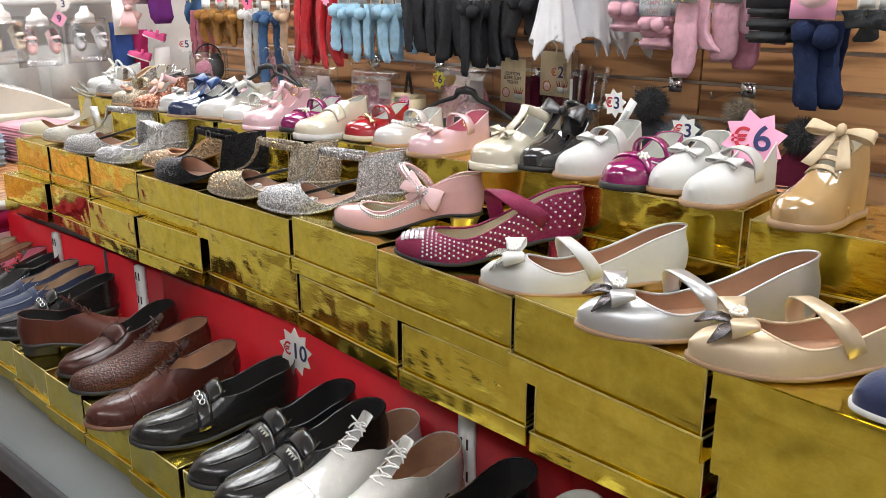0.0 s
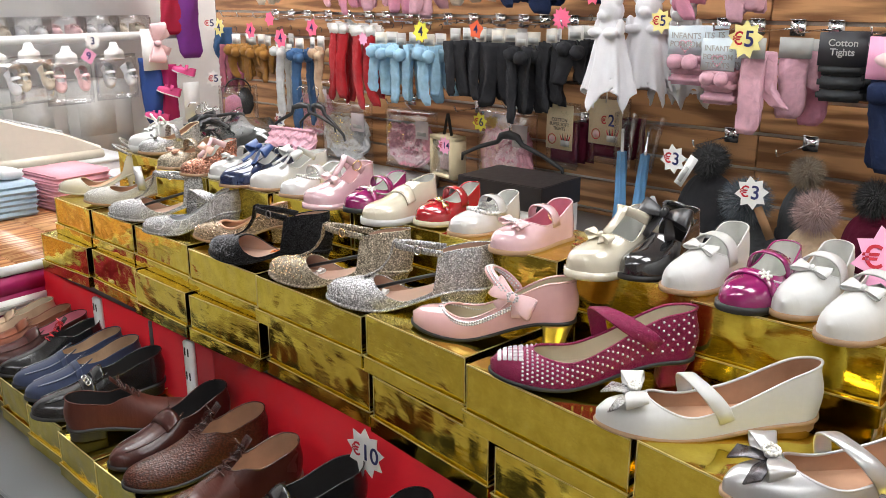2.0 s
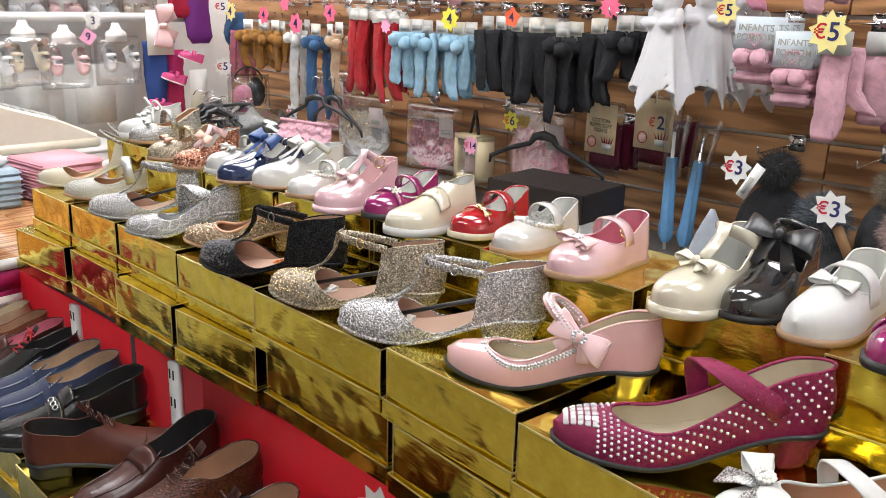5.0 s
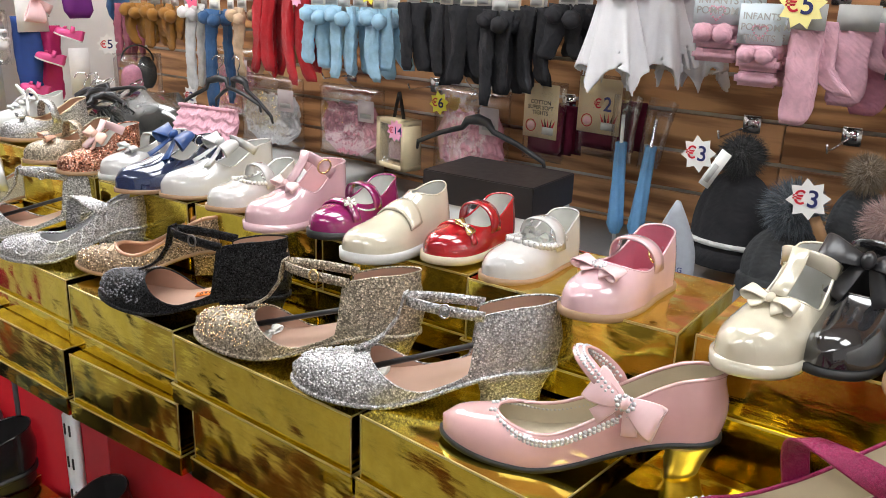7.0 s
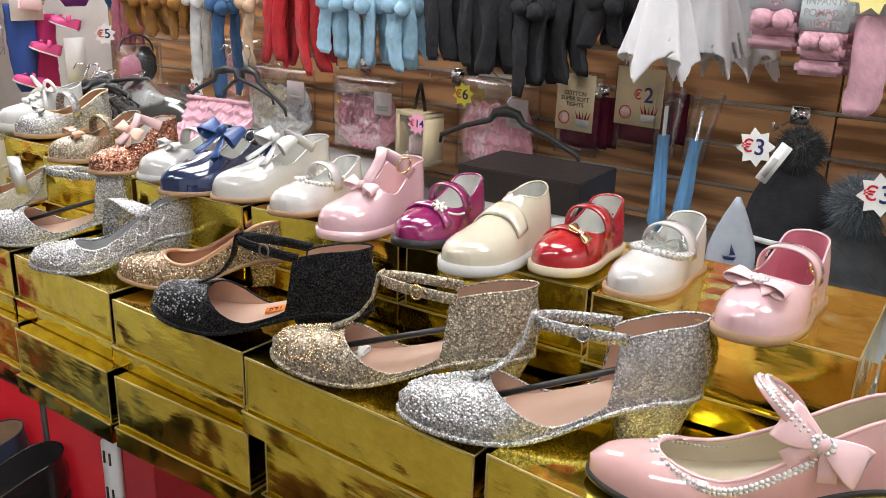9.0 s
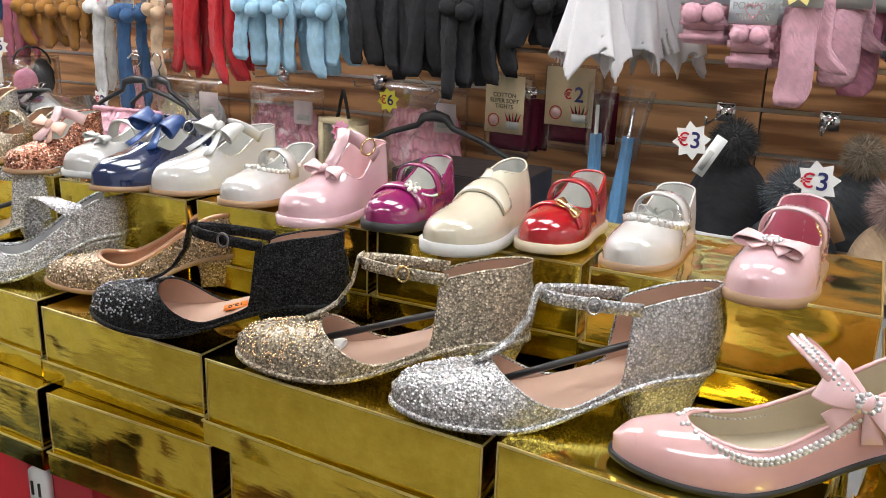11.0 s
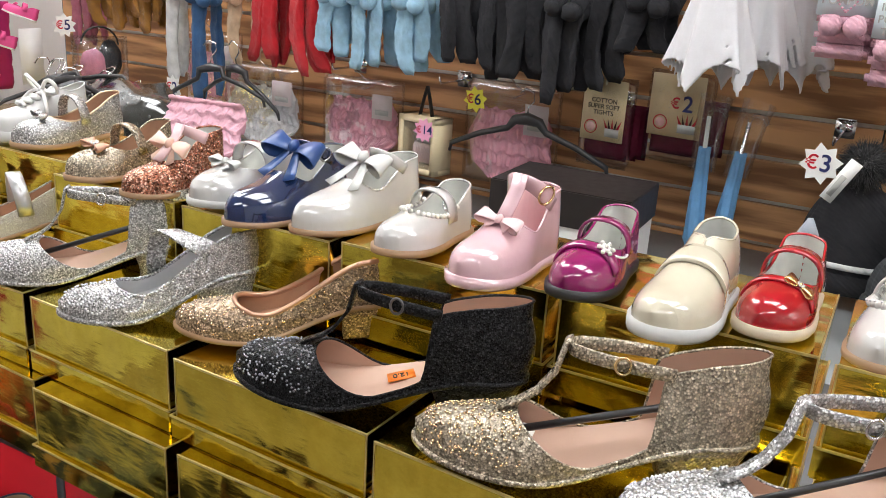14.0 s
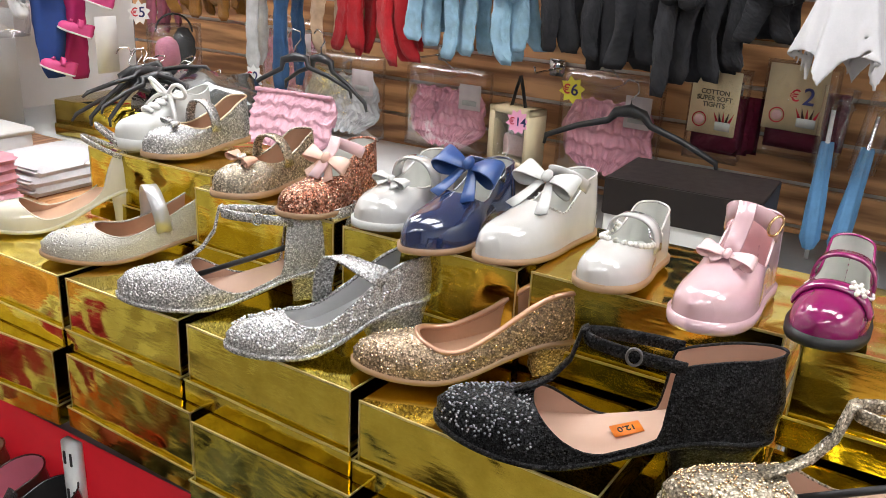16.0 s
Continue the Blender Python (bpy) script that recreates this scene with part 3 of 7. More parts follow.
def lace_rows(f, s0, s1, n, r, bowsize=0.0):
    bm = bmesh.new()
    for i in range(n):
        s = s0 + (s1 - s0) * i / max(1, n - 1)
        a, b = f.pt(s, 0.8, 1, 0.003), f.pt(s, 0.8, -1, 0.003)
        m = f.pt(s + 0.012, 1.0, 1, 0.004)
        tube(bm, [a, a.lerp(m, 0.5) + Vector((0, 0, 0.0015)), m, b.lerp(m, 0.5) + Vector((0, 0, 0.0015)), b], r, 6)
        if i < n - 1:
            s2 = s0 + (s1 - s0) * (i + 1) / (n - 1)
            tube(bm, [a, f.pt((s + s2) / 2, 0.97, 1, 0.005), f.pt(s2, 0.8, -1, 0.003)], r, 6)
    if bowsize:
        c = f.pt(s0, 1, 1, 0.005)
        for sd in (1, -1):
            loop = [c + Vector((bowsize * (0.15 * math.sin(2 * q)), sd * bowsize * math.sin(q) * 1.0, bowsize * 0.30 * math.sin(q) + 0.25 * bowsize * math.sin(2 * q))) for q in [math.pi * k / 10 for k in range(11)]]
            tube(bm, loop, r, 6)
            tail = [c + Vector((bowsize * 0.35 * q, sd * bowsize * (0.9 * q), bowsize * (0.25 * q - 0.75 * q * q))) for q in (0, 0.3, 0.6, 0.9, 1.15)]
            tube(bm, tail, r, 6)
        beads(bm, [c], r * 2.2)
    return bm


KID_H = [(0, 0.50), (0.25, 0.46), (0.45, 0.335), (0.6, 0.262), (0.72, 0.222), (0.85, 0.19), (0.94, 0.15), (1, 0.08)]
KID_T = [(0, 0.345), (0.12, 0.325), (0.27, 0.245), (0.42, 0.19), (0.7, 0.14), (1, 0.13)]
WOM_H = [(0, 0.34), (0.25, 0.31), (0.45, 0.24), (0.6, 0.185), (0.72, 0.155), (0.85, 0.128), (0.94, 0.10), (1, 0.05)]
PUMP_T = [(0, 0.215), (0.18, 0.20), (0.42, 0.13), (0.65, 0.10), (1, 0.1)]
DORSAY_T = [(0, 0.262), (0.10, 0.248), (0.2, 0.238), (0.285, 0.232), (0.30, 0.212), (0.315, 0.06), (0.33, 0.022), (0.48, 0.014), (0.6, 0.03), (0.8, 0.1)]
MAN_H = [(0, 0.50), (0.2, 0.46), (0.38, 0.32), (0.52, 0.235), (0.68, 0.172), (0.85, 0.132), (0.95, 0.095), (1, 0.045)]

TAN = leather("tan lining leather", (0.46, 0.27, 0.17), 0.5, 0.1)
BEIGE_LIN = plain("cream lining", (0.56, 0.49, 0.36), 0.6)
NUDE = plain("nude insole", (0.55, 0.36, 0.27), 0.42, 0, 0.06)
WHITE_LIN = plain("white lining", (0.66, 0.66, 0.62), 0.6)
PINK_LIN = plain("pink lining", (0.62, 0.20, 0.27), 0.55)
DARK_LIN = plain("black lining", (0.025, 0.023, 0.023), 0.6)
SOLE_TAN = plain("tan sole", (0.36, 0.22, 0.12), 0.5)
SOLE_BLACK = plain("black rubber sole", (0.015, 0.015, 0.016), 0.5)
SOLE_WHITE = plain("white rubber sole", (0.55, 0.55, 0.53), 0.5)
SOLE_GREY = plain("grey rubber sole", (0.12, 0.11, 0.11), 0.55)
STONE = plain("cut glass stones", (0.82, 0.82, 0.85), 0.1, 0.35, 0.3, 500, 0)
STONE_DARK = plain("dark grey glitter stones", (0.16, 0.15, 0.16), 0.12, 0.8, 0.5, 900, 0.6)
PEARL = plain("pearl", (0.85, 0.82, 0.76), 0.15, 0, 0.05, 60, 0, 0.6)
BRASS = plain("gold buckle", (0.83, 0.63, 0.33), 0.2, 1.0, 0.1)


def make_shoe(label, f, toe, ang, z, upper, lining, insole, sole, trim=None, name="shoe", group="display shoes", heel=None, heel_mat=None, trim_r=0.0012, tilt=0.0, sole_out=0.0022):
    """Places a shoe with its toe at (x, y) and its heel behind it; ang is the way from heel to toe."""
    a = math.radians(ang)
    t = thing(name, label, "shoe", pose(toe[0] - f.L * math.cos(a), toe[1] - f.L * math.sin(a), z, 0, 0, ang) @ pose(0, 0, 0, tilt, 0, 0), group)
    part("upper", f.shell(0), upper, t)
    part("lining", f.shell(-0.0016), lining, t, "pale lining" if lining is not DARK_LIN else "black lining")
    part("insole", f.insole(), insole, t)
    part("sole", f.sole(sole_out), sole, t)
    if f.s1 > 0.1:
        part("topline", tube(bmesh.new(), f.topline(-0.0008), trim_r, 6), trim or upper, t)
    if heel:
        part("heel", f.heel(*heel), heel_mat or sole, t)
    return t


def add_strap(t, f, mat, s, rise, width, fwd=0.0, slant=0.0, flat=True, low=0.7, buckle=None, under=None, stones=None):
    bm, pts = f.strap(s, rise * (0.80 if flat else 1), width, fwd, slant, 0.0026, flat, low)
    st = part("strap", bm, mat, t)
    if buckle:
        k = pts[3]
        d = (pts[4] - pts[2]).normalized()
        wv = Vector((1, 0, 0)) if flat else Vector((0, 0, 1))
        wv = (wv - d * wv.dot(d)).normalized()
        hw, hl = width * f.L * 0.62, width * f.L * 0.5
        n = d.cross(wv) * -1
        loop = [k + n * 0.0022 + wv * hw * math.cos(q) + d * hl * math.sin(q) for q in [2 * math.pi * i / 16 for i in range(17)]]
        part("buckle", tube(bmesh.new(), loop, 0.0011, 6), buckle, st, "small metal buckle")
    if stones:
        sp = []
        for i in range(len(pts) - 1):
            d = (pts[i + 1] - pts[i])
            wv = Vector((1, 0, 0)) if flat else Vector((0, 0, 1))
            n = d.cross(wv).normalized()
            sp += [pts[i].lerp(pts[i + 1], q) + n * sg * 0.0016 + wv * o * width * f.L for q in (0.0, 0.5) for o in (-0.22, 0.22) for sg in (1, -1)]
        tagged(part("rhinestone_field", beads(bmesh.new(), sp, 0.0016), stones, st, "clear rhinestones"), kind="stuff")
    return pts


def add_bow(t, f, mat, s, size, v=1.0, side=1, puff=0.3, tails=0.6, tall=0.55, stones=None, label="", spin=0):
    rot, p = on_upper(f, s, v, side, 0.0015)
    b = part("bow", bow_mesh(size, puff, tails, 0.25, tall), mat, t, label)
    placed(b, rot @ pose(0, 0, 0, 0, 0, spin), p)
    if stones:
        sm = part("brooch", beads(bmesh.new(), [(0.2 * size * math.cos(q) * r, 0.26 * size * math.sin(q) * r, size * puff * 0.72) for r in (0.4, 0.9) for q in [k * 0.7 for k in range(9)]], size * 0.075), stones, b)
    return b


def fringe(t, f, mat, r, every=2, grow=0.001, low=0.0, name="pearl_trim", label="row of small pearls"):
    pts = [f.pt(s, max(0, f.vc(s) - low), sd, grow) for sd in (1, -1) for s in [f.s1 - f.d * 1.15 * (k / 11) ** 1.6 for k in range(12)]]
    return part(name, beads(bmesh.new(), pts, r), mat, t, label)


ZF, ZK, ZM = 1.0725, 1.163, 0.752

# materials of the women's row
IVORY = patent("ivory patent", (0.63, 0.58, 0.45), 0.14)
WHITE_PAT = patent("white patent", (0.59, 0.58, 0.56))
WHITE_SAT = plain("white matt leather", (0.58, 0.58, 0.56), 0.42, 0, 0.05, 200, 0.1)
PINK_PAT = patent("pale pink patent", (0.72, 0.43, 0.42))
PINK_KID = patent("baby pink patent", (0.72, 0.475, 0.51))
NAVY_PAT = patent("navy patent", (0.010, 0.024, 0.085))
MAGENTA_PAT = patent("magenta patent", (0.26, 0.006, 0.11))
RED_PAT = patent("red patent", (0.42, 0.006, 0.014))
BLACK_PAT = patent("black patent", (0.015, 0.015, 0.017))
BEIGE_PAT = patent("beige patent", (0.45, 0.29, 0.13))
SILVER_GL = glitter("silver glitter", (0.56, 0.56, 0.56), (0.92, 0.92, 0.93), 600, 0.68, 0.55, 0.42)
SILVER_FINE = glitter("fine silver glitter", (0.58, 0.58, 0.57), (0.92, 0.92, 0.91), 760, 0.68, 0.55, 0.42)
PEWTER_GL = glitter("champagne silver glitter", (0.50, 0.45, 0.37), (0.88, 0.82, 0.70), 837, 0.4)
GOLD_GL = glitter("pale gold glitter", (0.50, 0.43, 0.32), (0.86, 0.76, 0.60), 600, 0.6, 0.55, 0.45)
BRONZE_GL = glitter("rose bronze glitter", (0.48, 0.345, 0.22), (0.84, 0.66, 0.48), 600, 0.6, 0.55, 0.45)
BLACK_GL = glitter("black glitter", (0.012, 0.012, 0.013), (0.055, 0.055, 0.06), 760, 0.7, 0.1, 0.35)
BLACK_GL.node_tree.nodes["Principled BSDF"].inputs["Specular IOR Level"].default_value = 0.12
ROSE_GL = glitter("rose gold glitter", (0.60, 0.24, 0.15), (0.95, 0.62, 0.48), 567, 0.4)
MAGENTA_GL = glitter("magenta glitter", (0.30, 0.006, 0.075), (0.52, 0.03, 0.16), 2025, 0.75, 0.25, 0.3)
SILVER_LEA = plain("metallic silver leather", (0.58, 0.58, 0.58), 0.36, 0.7, 0.06, 160, 0.1)
CHAMP_LEA = plain("champagne leather", (0.62, 0.49, 0.33), 0.36, 0.35, 0.06, 160, 0.1)
PEARL_WHITE = glitter("pearly white fabric", (0.68, 0.66, 0.58), (0.85, 0.84, 0.78), 1215, 0.8, 0.2, 0.35)
SATIN_PINK = plain("pale pink satin", (0.80, 0.54, 0.55), 0.35, 0, 0.1, 60, 0.3, sheen=0.3)
SATIN_BLUE = plain("blue satin ribbon", (0.028, 0.075, 0.24), 0.35, 0, 0.2, 60, 0.3)
SATIN_BLACK = plain("black satin ribbon", (0.02, 0.02, 0.022), 0.3, 0, 0.2, 60, 0.3)
SATIN_CREAM = plain("cream ribbon", (0.72, 0.66, 0.53), 0.5, 0, 0.1, 60, 0.3)
BLACK_PLASTIC = plain("black plastic", (0.024, 0.024, 0.026), 0.35, 0, 0.2)
ORANGE = plain("orange price sticker", (0.85, 0.22, 0.02), 0.5, 0, 0.05)


def dorsay(label, toe, ang, L, mat, zz=ZF, stay=True, buckle=CHROME, studs=None):
    f = Last(L, 0.148, 0.032, 0.0035, WOM_H, DORSAY_T, 0.70, 0.24, 2.1, 0.60)
    t = make_shoe(label, f, toe, ang, zz, mat, NUDE, NUDE, mat, mat, "heeled_shoe", "women's heeled shoes", (0.29, 0.78, 0.02), mat, 0.0011)
    # ankle strap and the bar that joins it to the vamp
    pts = add_strap(t, f, mat, 0.275, 0.262, 0.042, 0.29, 0.0, False, 0.96, buckle)
    top = pts[len(pts) // 2]
    lo = f.pt(f.s1 + 0.03, 1, 1, 0.0015)
    path = [lo + Vector((0.006, 0, -0.0008)), lo.lerp(top, 0.25) + Vector((0, 0, -0.0060)), lo.lerp(top, 0.5) + Vector((0, 0, -0.0110)), lo.lerp(top, 0.78) + Vector((-0.001, 0, -0.008)), top + Vector((0.002, 0, 0.004)), top + Vector((-0.002, 0, 0.006))]
    part("front_bar", ribbon(bmesh.new(), path, (0, 1, 0), 0.0105, 0.0026), mat, t)
    if stay:
        part("stay", tube(bmesh.new(), [Vector((0.02, 0.004, f.zb(0) + 0.030)), Vector((0.40 * L, 0.008, f.zb(0.3) + 0.018)), Vector((0.76 * L, 0.008, f.zb(0.76) + 0.017))], 0.0028, 6), BLACK_PLASTIC, t, "black plastic stay")
    if studs:
        rng = random.Random(3)
        ps = []
        while len(ps) < 380:
            s, v, sd = rng.uniform(0.68, 0.97), rng.uniform(0.12, 0.98), rng.choice((1, -1))
            if v < f.vc(s):
                ps.append(f.pt(s, v, sd, 0.0004))
        tagged(part("stud_field", beads(bmesh.new(), ps, 0.00115), studs, t), kind="stuff")
    return t, f


# F1 ivory block heel with ankle straps
f = Last(0.205, 0.16, 0.042, 0.004, WOM_H, [(0, 0.22), (0.24, 0.20), (0.31, 0.04), (0.5, 0.03), (0.8, 0.1)], 0.76, 0.14)
t = make_shoe("ivory patent block-heeled shoe with sparkling ankle straps", f, (-2.07, 0.835), -124, ZF, IVORY, TAN, TAN, IVORY, IVORY, "heeled_shoe", "women's heeled shoes", (0.26, 0.9, 0.0), IVORY)
add_strap(t, f, SILVER_FINE, 0.19, 0.30, 0.03, 0.20, 0, False, 0.8)
add_strap(t, f, SILVER_FINE, 0.15, 0.36, 0.03, 0.16, 0.0, False, 0.9)
# F2 pearly mary jane with a silver strap
f = Last(0.21, 0.165, 0.022, 0.004, WOM_H, PUMP_T, 0.74, 0.2, 1.9)
t = make_shoe("pearly white low shoe with a metallic silver strap", f, (-1.93, 0.826), -126, ZF, PEARL_WHITE, TAN, TAN, SOLE_TAN, PEARL_WHITE, "flat_shoe", "women's flat shoes", (0.24, 0.92, 0.0), PEARL_WHITE)
add_strap(t, f, SILVER_LEA, 0.40, 0.36, 0.08, 0.02, 0.06, True, 0.5)
rng = random.Random(5)
ps = []
while len(ps) < 150:
    s, v, sd = rng.uniform(0.03, 0.97), rng.uniform(0.1, 0.98), rng.choice((1, -1))
    if v < f.vc(s):
        ps.append(f.pt(s, v, sd, 0.0003))
tagged(part("rhinestone_field", beads(bmesh.new(), ps, 0.0011), STONE, t, "tiny clear rhinestones"), kind="stuff")
# F3 silver d'orsay
t, f = dorsay("silver glitter T-strap heel with a black plastic stay", (-1.777, 0.803), -135, 0.232, SILVER_FINE, ZF, True, CHROME, STONE)
# F4 silver ornate wedge
f = Last(0.185, 0.16, 0.036, 0.004, WOM_H, PUMP_T, 0.73, 0.2, 2.0)
t = make_shoe("silver jewelled wedge shoe with a cross strap", f, (-1.617, 0.788), -128, ZF, SILVER_FINE, SILVER_LEA, SILVER_LEA, SILVER_GL, SILVER_GL, "wedge_shoe", "women's heeled shoes", (0.33, 0.86, 0.01), SILVER_GL, 0.0018)
add_strap(t, f, SILVER_GL, 0.26, 0.30, 0.10, 0.05, 0.26, True, 0.85)
sw = bmesh.new()
for k in range(9):
    s, v, sd = (0.9, 0.75, 1) if k == 0 else (0.14 + 0.085 * k, 0.34 + 0.1 * (k % 2), 1)
    rot, p = on_upper(f, s, min(v, f.vc(s) * 0.6), sd, 0.0006)
    ring = [p + rot.to_3x3() @ Vector((0.009 * math.cos(q) * (1 + 0.3 * math.sin(2 * q)), 0.0075 * math.sin(q), 0)) for q in [2 * math.pi * i / 16 for i in range(16)]]
    beads(sw, ring, 0.0016)
for k in range(10):
    s, sd = 0.76 + 0.022 * k, (1 if k % 2 else -1)
    rot, p = on_upper(f, s, 0.55 + 0.2 * (k % 3) * 0.6, sd, 0.0006)
    beads(sw, [p + rot.to_3x3() @ Vector((0.006 * math.cos(q), 0.006 * math.sin(q), 0)) for q in [2 * math.pi * i / 11 for i in range(11)]], 0.0012)
tagged(part("jewel_swirl", sw, STONE, t, "swirls of clear rhinestones"), kind="stuff")
# F5 bronze jewelled pump
f = Last(0.198, 0.16, 0.030, 0.004, WOM_H, PUMP_T, 0.73, 0.2, 1.9)
t = make_shoe("rose bronze jewelled pump with copper piping", f, (-1.512, 0.832), -141, ZF, BRONZE_GL, TAN, TAN, SOLE_TAN, plain("copper piping", (0.62, 0.36, 0.24), 0.3, 0.6), "heeled_shoe", "women's heeled shoes", (0.24, 0.85, 0.01), BRONZE_GL, 0.0026)
ps = []
rng = random.Random(8)
for k in range(260):
    s, v, sd = rng.uniform(0.02, 0.98), rng.uniform(0.08, 0.98), rng.choice((1, -1))
    if v < f.vc(s) - 0.04:
        ps.append(f.pt(s, v, sd, 0.0002))
tagged(part("rhinestone_field", beads(bmesh.new(), ps, 0.0014), plain("champagne stones", (0.85, 0.70, 0.55), 0.1, 0.9, 0.3, 500, 0), t, "champagne rhinestones"), kind="stuff")
# F6 black d'orsay with an orange sticker
t, f = dorsay("black glitter T-strap heel with an orange price sticker", (-1.408, 0.800), -161, 0.240, BLACK_GL, ZF, False, SOLE_GREY, plain("black studs", (0.30, 0.30, 0.32), 0.12, 0.6))
st = part("price_sticker", B((-0.011, -0.007, 0), (0.011, 0.007, 0.0008), 0.0002), ORANGE, t, "orange price sticker")
placed(st, pose(0, 0, 0, 0, 12, 20), Vector((0.41 * 0.24, 0.006, f.zb(0.41) + 0.0042)))
letters("12.0", 0.008, SHADE_PRINT_BLACK, st, (0, 0, 0.0012)).matrix_basis = Matrix.Translation((0, 0, 0.001))
# F7 gold d'orsay
t, f = dorsay("pale gold glitter T-strap heel with a black plastic stay", (-1.230, 0.793), -156, 0.240, GOLD_GL, ZF, True, BRASS, plain("gold studs", (0.8, 0.62, 0.4), 0.15, 0.9))
part("tissue", bow_mesh(0.018, 0.5, 0.4), WHITE_CARD, t, "crumpled tissue paper").location = (0.66 * 0.24, -0.004, f.zb(0.66) + 0.004)
# F8 silver d'orsay
t, f = dorsay("silver glitter T-strap heel with a chrome buckle", (-1.072, 0.777), -147, 0.242, SILVER_GL, 1.074, True, CHROME, STONE)
part("tissue", bow_mesh(0.018, 0.5, 0.4), WHITE_CARD, t, "crumpled tissue paper").location = (0.66 * 0.242, -0.004, f.zb(0.66) + 0.004)


def bow_heel(label, toe, ang, L, mat, lin, zz, bowmat, stripe=None):
    f = Last(L, 0.155, 0.031, 0.004, WOM_H, [(0, 0.245), (0.15, 0.225), (0.42, 0.15), (0.65, 0.11), (1, 0.1)], 0.79, 0.25, 2.0, 0.64)
    t = make_shoe(label, f, toe, ang, zz, mat, lin, lin, SOLE_BLACK, mat, "heeled_shoe", "girls' heeled shoes", (0.17, 0.72, 0.03), GOLD_EDGE if stripe else mat, 0.0016)
    return t, f


# F9 pink heel
t, f = bow_heel("pale pink patent heel with rhinestone trim and a satin bow", (-0.909, 0.790), -156, 0.220, PINK_PAT, BEIGE_LIN, 1.074, SATIN_PINK, True)
add_strap(t, f, PINK_PAT, 0.34, 0.40, 0.055, 0.17, 0.0, True, 0.72, None, None, STONE)
line = [f.pt(s, f.vc(s) - 0.10, sd, 0.0006) for sd in (1, -1) for s in [0.36 + 0.45 * k / 30 for k in range(31)]]
part("rhinestone_trim", beads(bmesh.new(), line + [p + Vector((0, 0, -0.003)) for p in line], 0.0021), STONE, t, "rows of clear rhinestones")
add_bow(t, f, SATIN_PINK, 0.34, 0.029, 0.40, 1, 0.22, 0.75, 1.0, STONE, "pale pink organza bow", 35)
# F10 magenta heel
t, f = bow_heel("magenta glitter heel studded with rhinestones", (-0.726, 0.730), -142, 0.232, MAGENTA_GL, BEIGE_LIN, 1.077, None)
add_strap(t, f, MAGENTA_GL, 0.20, 0.29, 0.085, 0.14, 0.24, True, 0.3)
ps, SQUARE = [], finish("mirror_stone", B((-0.5, -0.5, -0.5), (0.5, 0.5, 0.5), 0.12), STONE, False)
for i in range(40):
    for j in range(9):
        s, v = 0.03 + 0.93 * i / 39, 0.08 + 0.10 * j + 0.05 * (i % 2)
        for sd in (1, -1):
            if v < f.vc(s) - 0.03 and s < 0.86:
                ps.append(f.pt(s, v, sd, 0.0003))
tagged(part("rhinestone_field", beads(bmesh.new(), ps, 0.0016), STONE, t, "dense dots of clear rhinestones"), kind="stuff")
for i in range(5):
    for j in range(7):
        s, v, sd = 0.85 + 0.026 * i, 1 - abs(j - 3) * 0.13, (1 if j < 3 else -1)
        rot, p = on_upper(f, s, v, sd, 0.0008)
        gem = new("mirror_stone", SQUARE)
        gem.parent = t
        placed(gem, rot @ Matrix.Diagonal((0.0046, 0.0046, 0.0024, 1)), p)


def flat_bow(label, toe, ang, L, mat, trim, bowmat, zz, brooch):
    f = Last(L, 0.142, 0.010, 0.004, [(a, b * 1.02) for a, b in WOM_H], [(0, 0.250), (0.12, 0.224), (0.40, 0.128), (0.65, 0.09), (1, 0.1)], 0.78, 0.2, 2.0)
    t = make_shoe(label, f, toe, ang, zz, mat, TAN, TAN, SOLE_TAN, mat, "flat_shoe", "girls' flat shoes with bows", (0.22, 0.95, 0.0), SOLE_TAN, 0.0015)
    add_strap(t, f, mat, 0.46, 0.27, 0.07, 0.08, 0.10, True, 0.45)
    rot, p = on_upper(f, 0.83, 1, 1, 0.001)
    b = part("bow", bow_mesh(0.032, 0.5, 0.0, 0.1, 0.75), bowmat, t)
    placed(b, rot, p)
    for q in (-1, 1):
        tl = part("bow_tail", ribbon(bmesh.new(), [(0, 0, 0.002), (0.014, q * 0.012, 0.004), (0.026, q * 0.024, 0.000)], (0.5, 1, 0), [0.008, 0.016, 0.023], 0.002), brooch, b, "glittering bow tail")
    pm = Matrix.Translation((0, 0, 0.012))
    part("brooch", beads(bmesh.new(), [(0.006 * math.cos(q), 0.008 * math.sin(q), 0.012) for q in [2 * math.pi * k / 12 for k in range(12)]] + [(0, 0, 0.013), (0.003, 0.002, 0.013), (-0.003, -0.002, 0.013)], 0.0022), PEARL, b, "oval pearl brooch")
    return t, f


flat_bow("white flat shoe with a pearl bow and strap", (-0.564, 0.701), -136, 0.228, WHITE_SAT, WHITE_SAT, WHITE_SAT, 1.080, SILVER_FINE)
flat_bow("metallic silver flat shoe with a jewelled bow", (-0.406, 0.652), -133, 0.234, SILVER_LEA, SILVER_LEA, SILVER_LEA, 1.086, STONE_DARK)
flat_bow("champagne flat shoe with a jewelled bow", (-0.287, 0.641), -136, 0.238, CHAMP_LEA, CHAMP_LEA, CHAMP_LEA, 1.0915, STONE_DARK)
NAVY_SUEDE = plain("navy suede", (0.012, 0.02, 0.07), 0.9, 0, 0.2, 300, 0.4, sheen=0.4)
f = Last(0.25, 0.155, 0.012, 0.004, WOM_H, PUMP_T, 0.76, 0.2, 2.0)
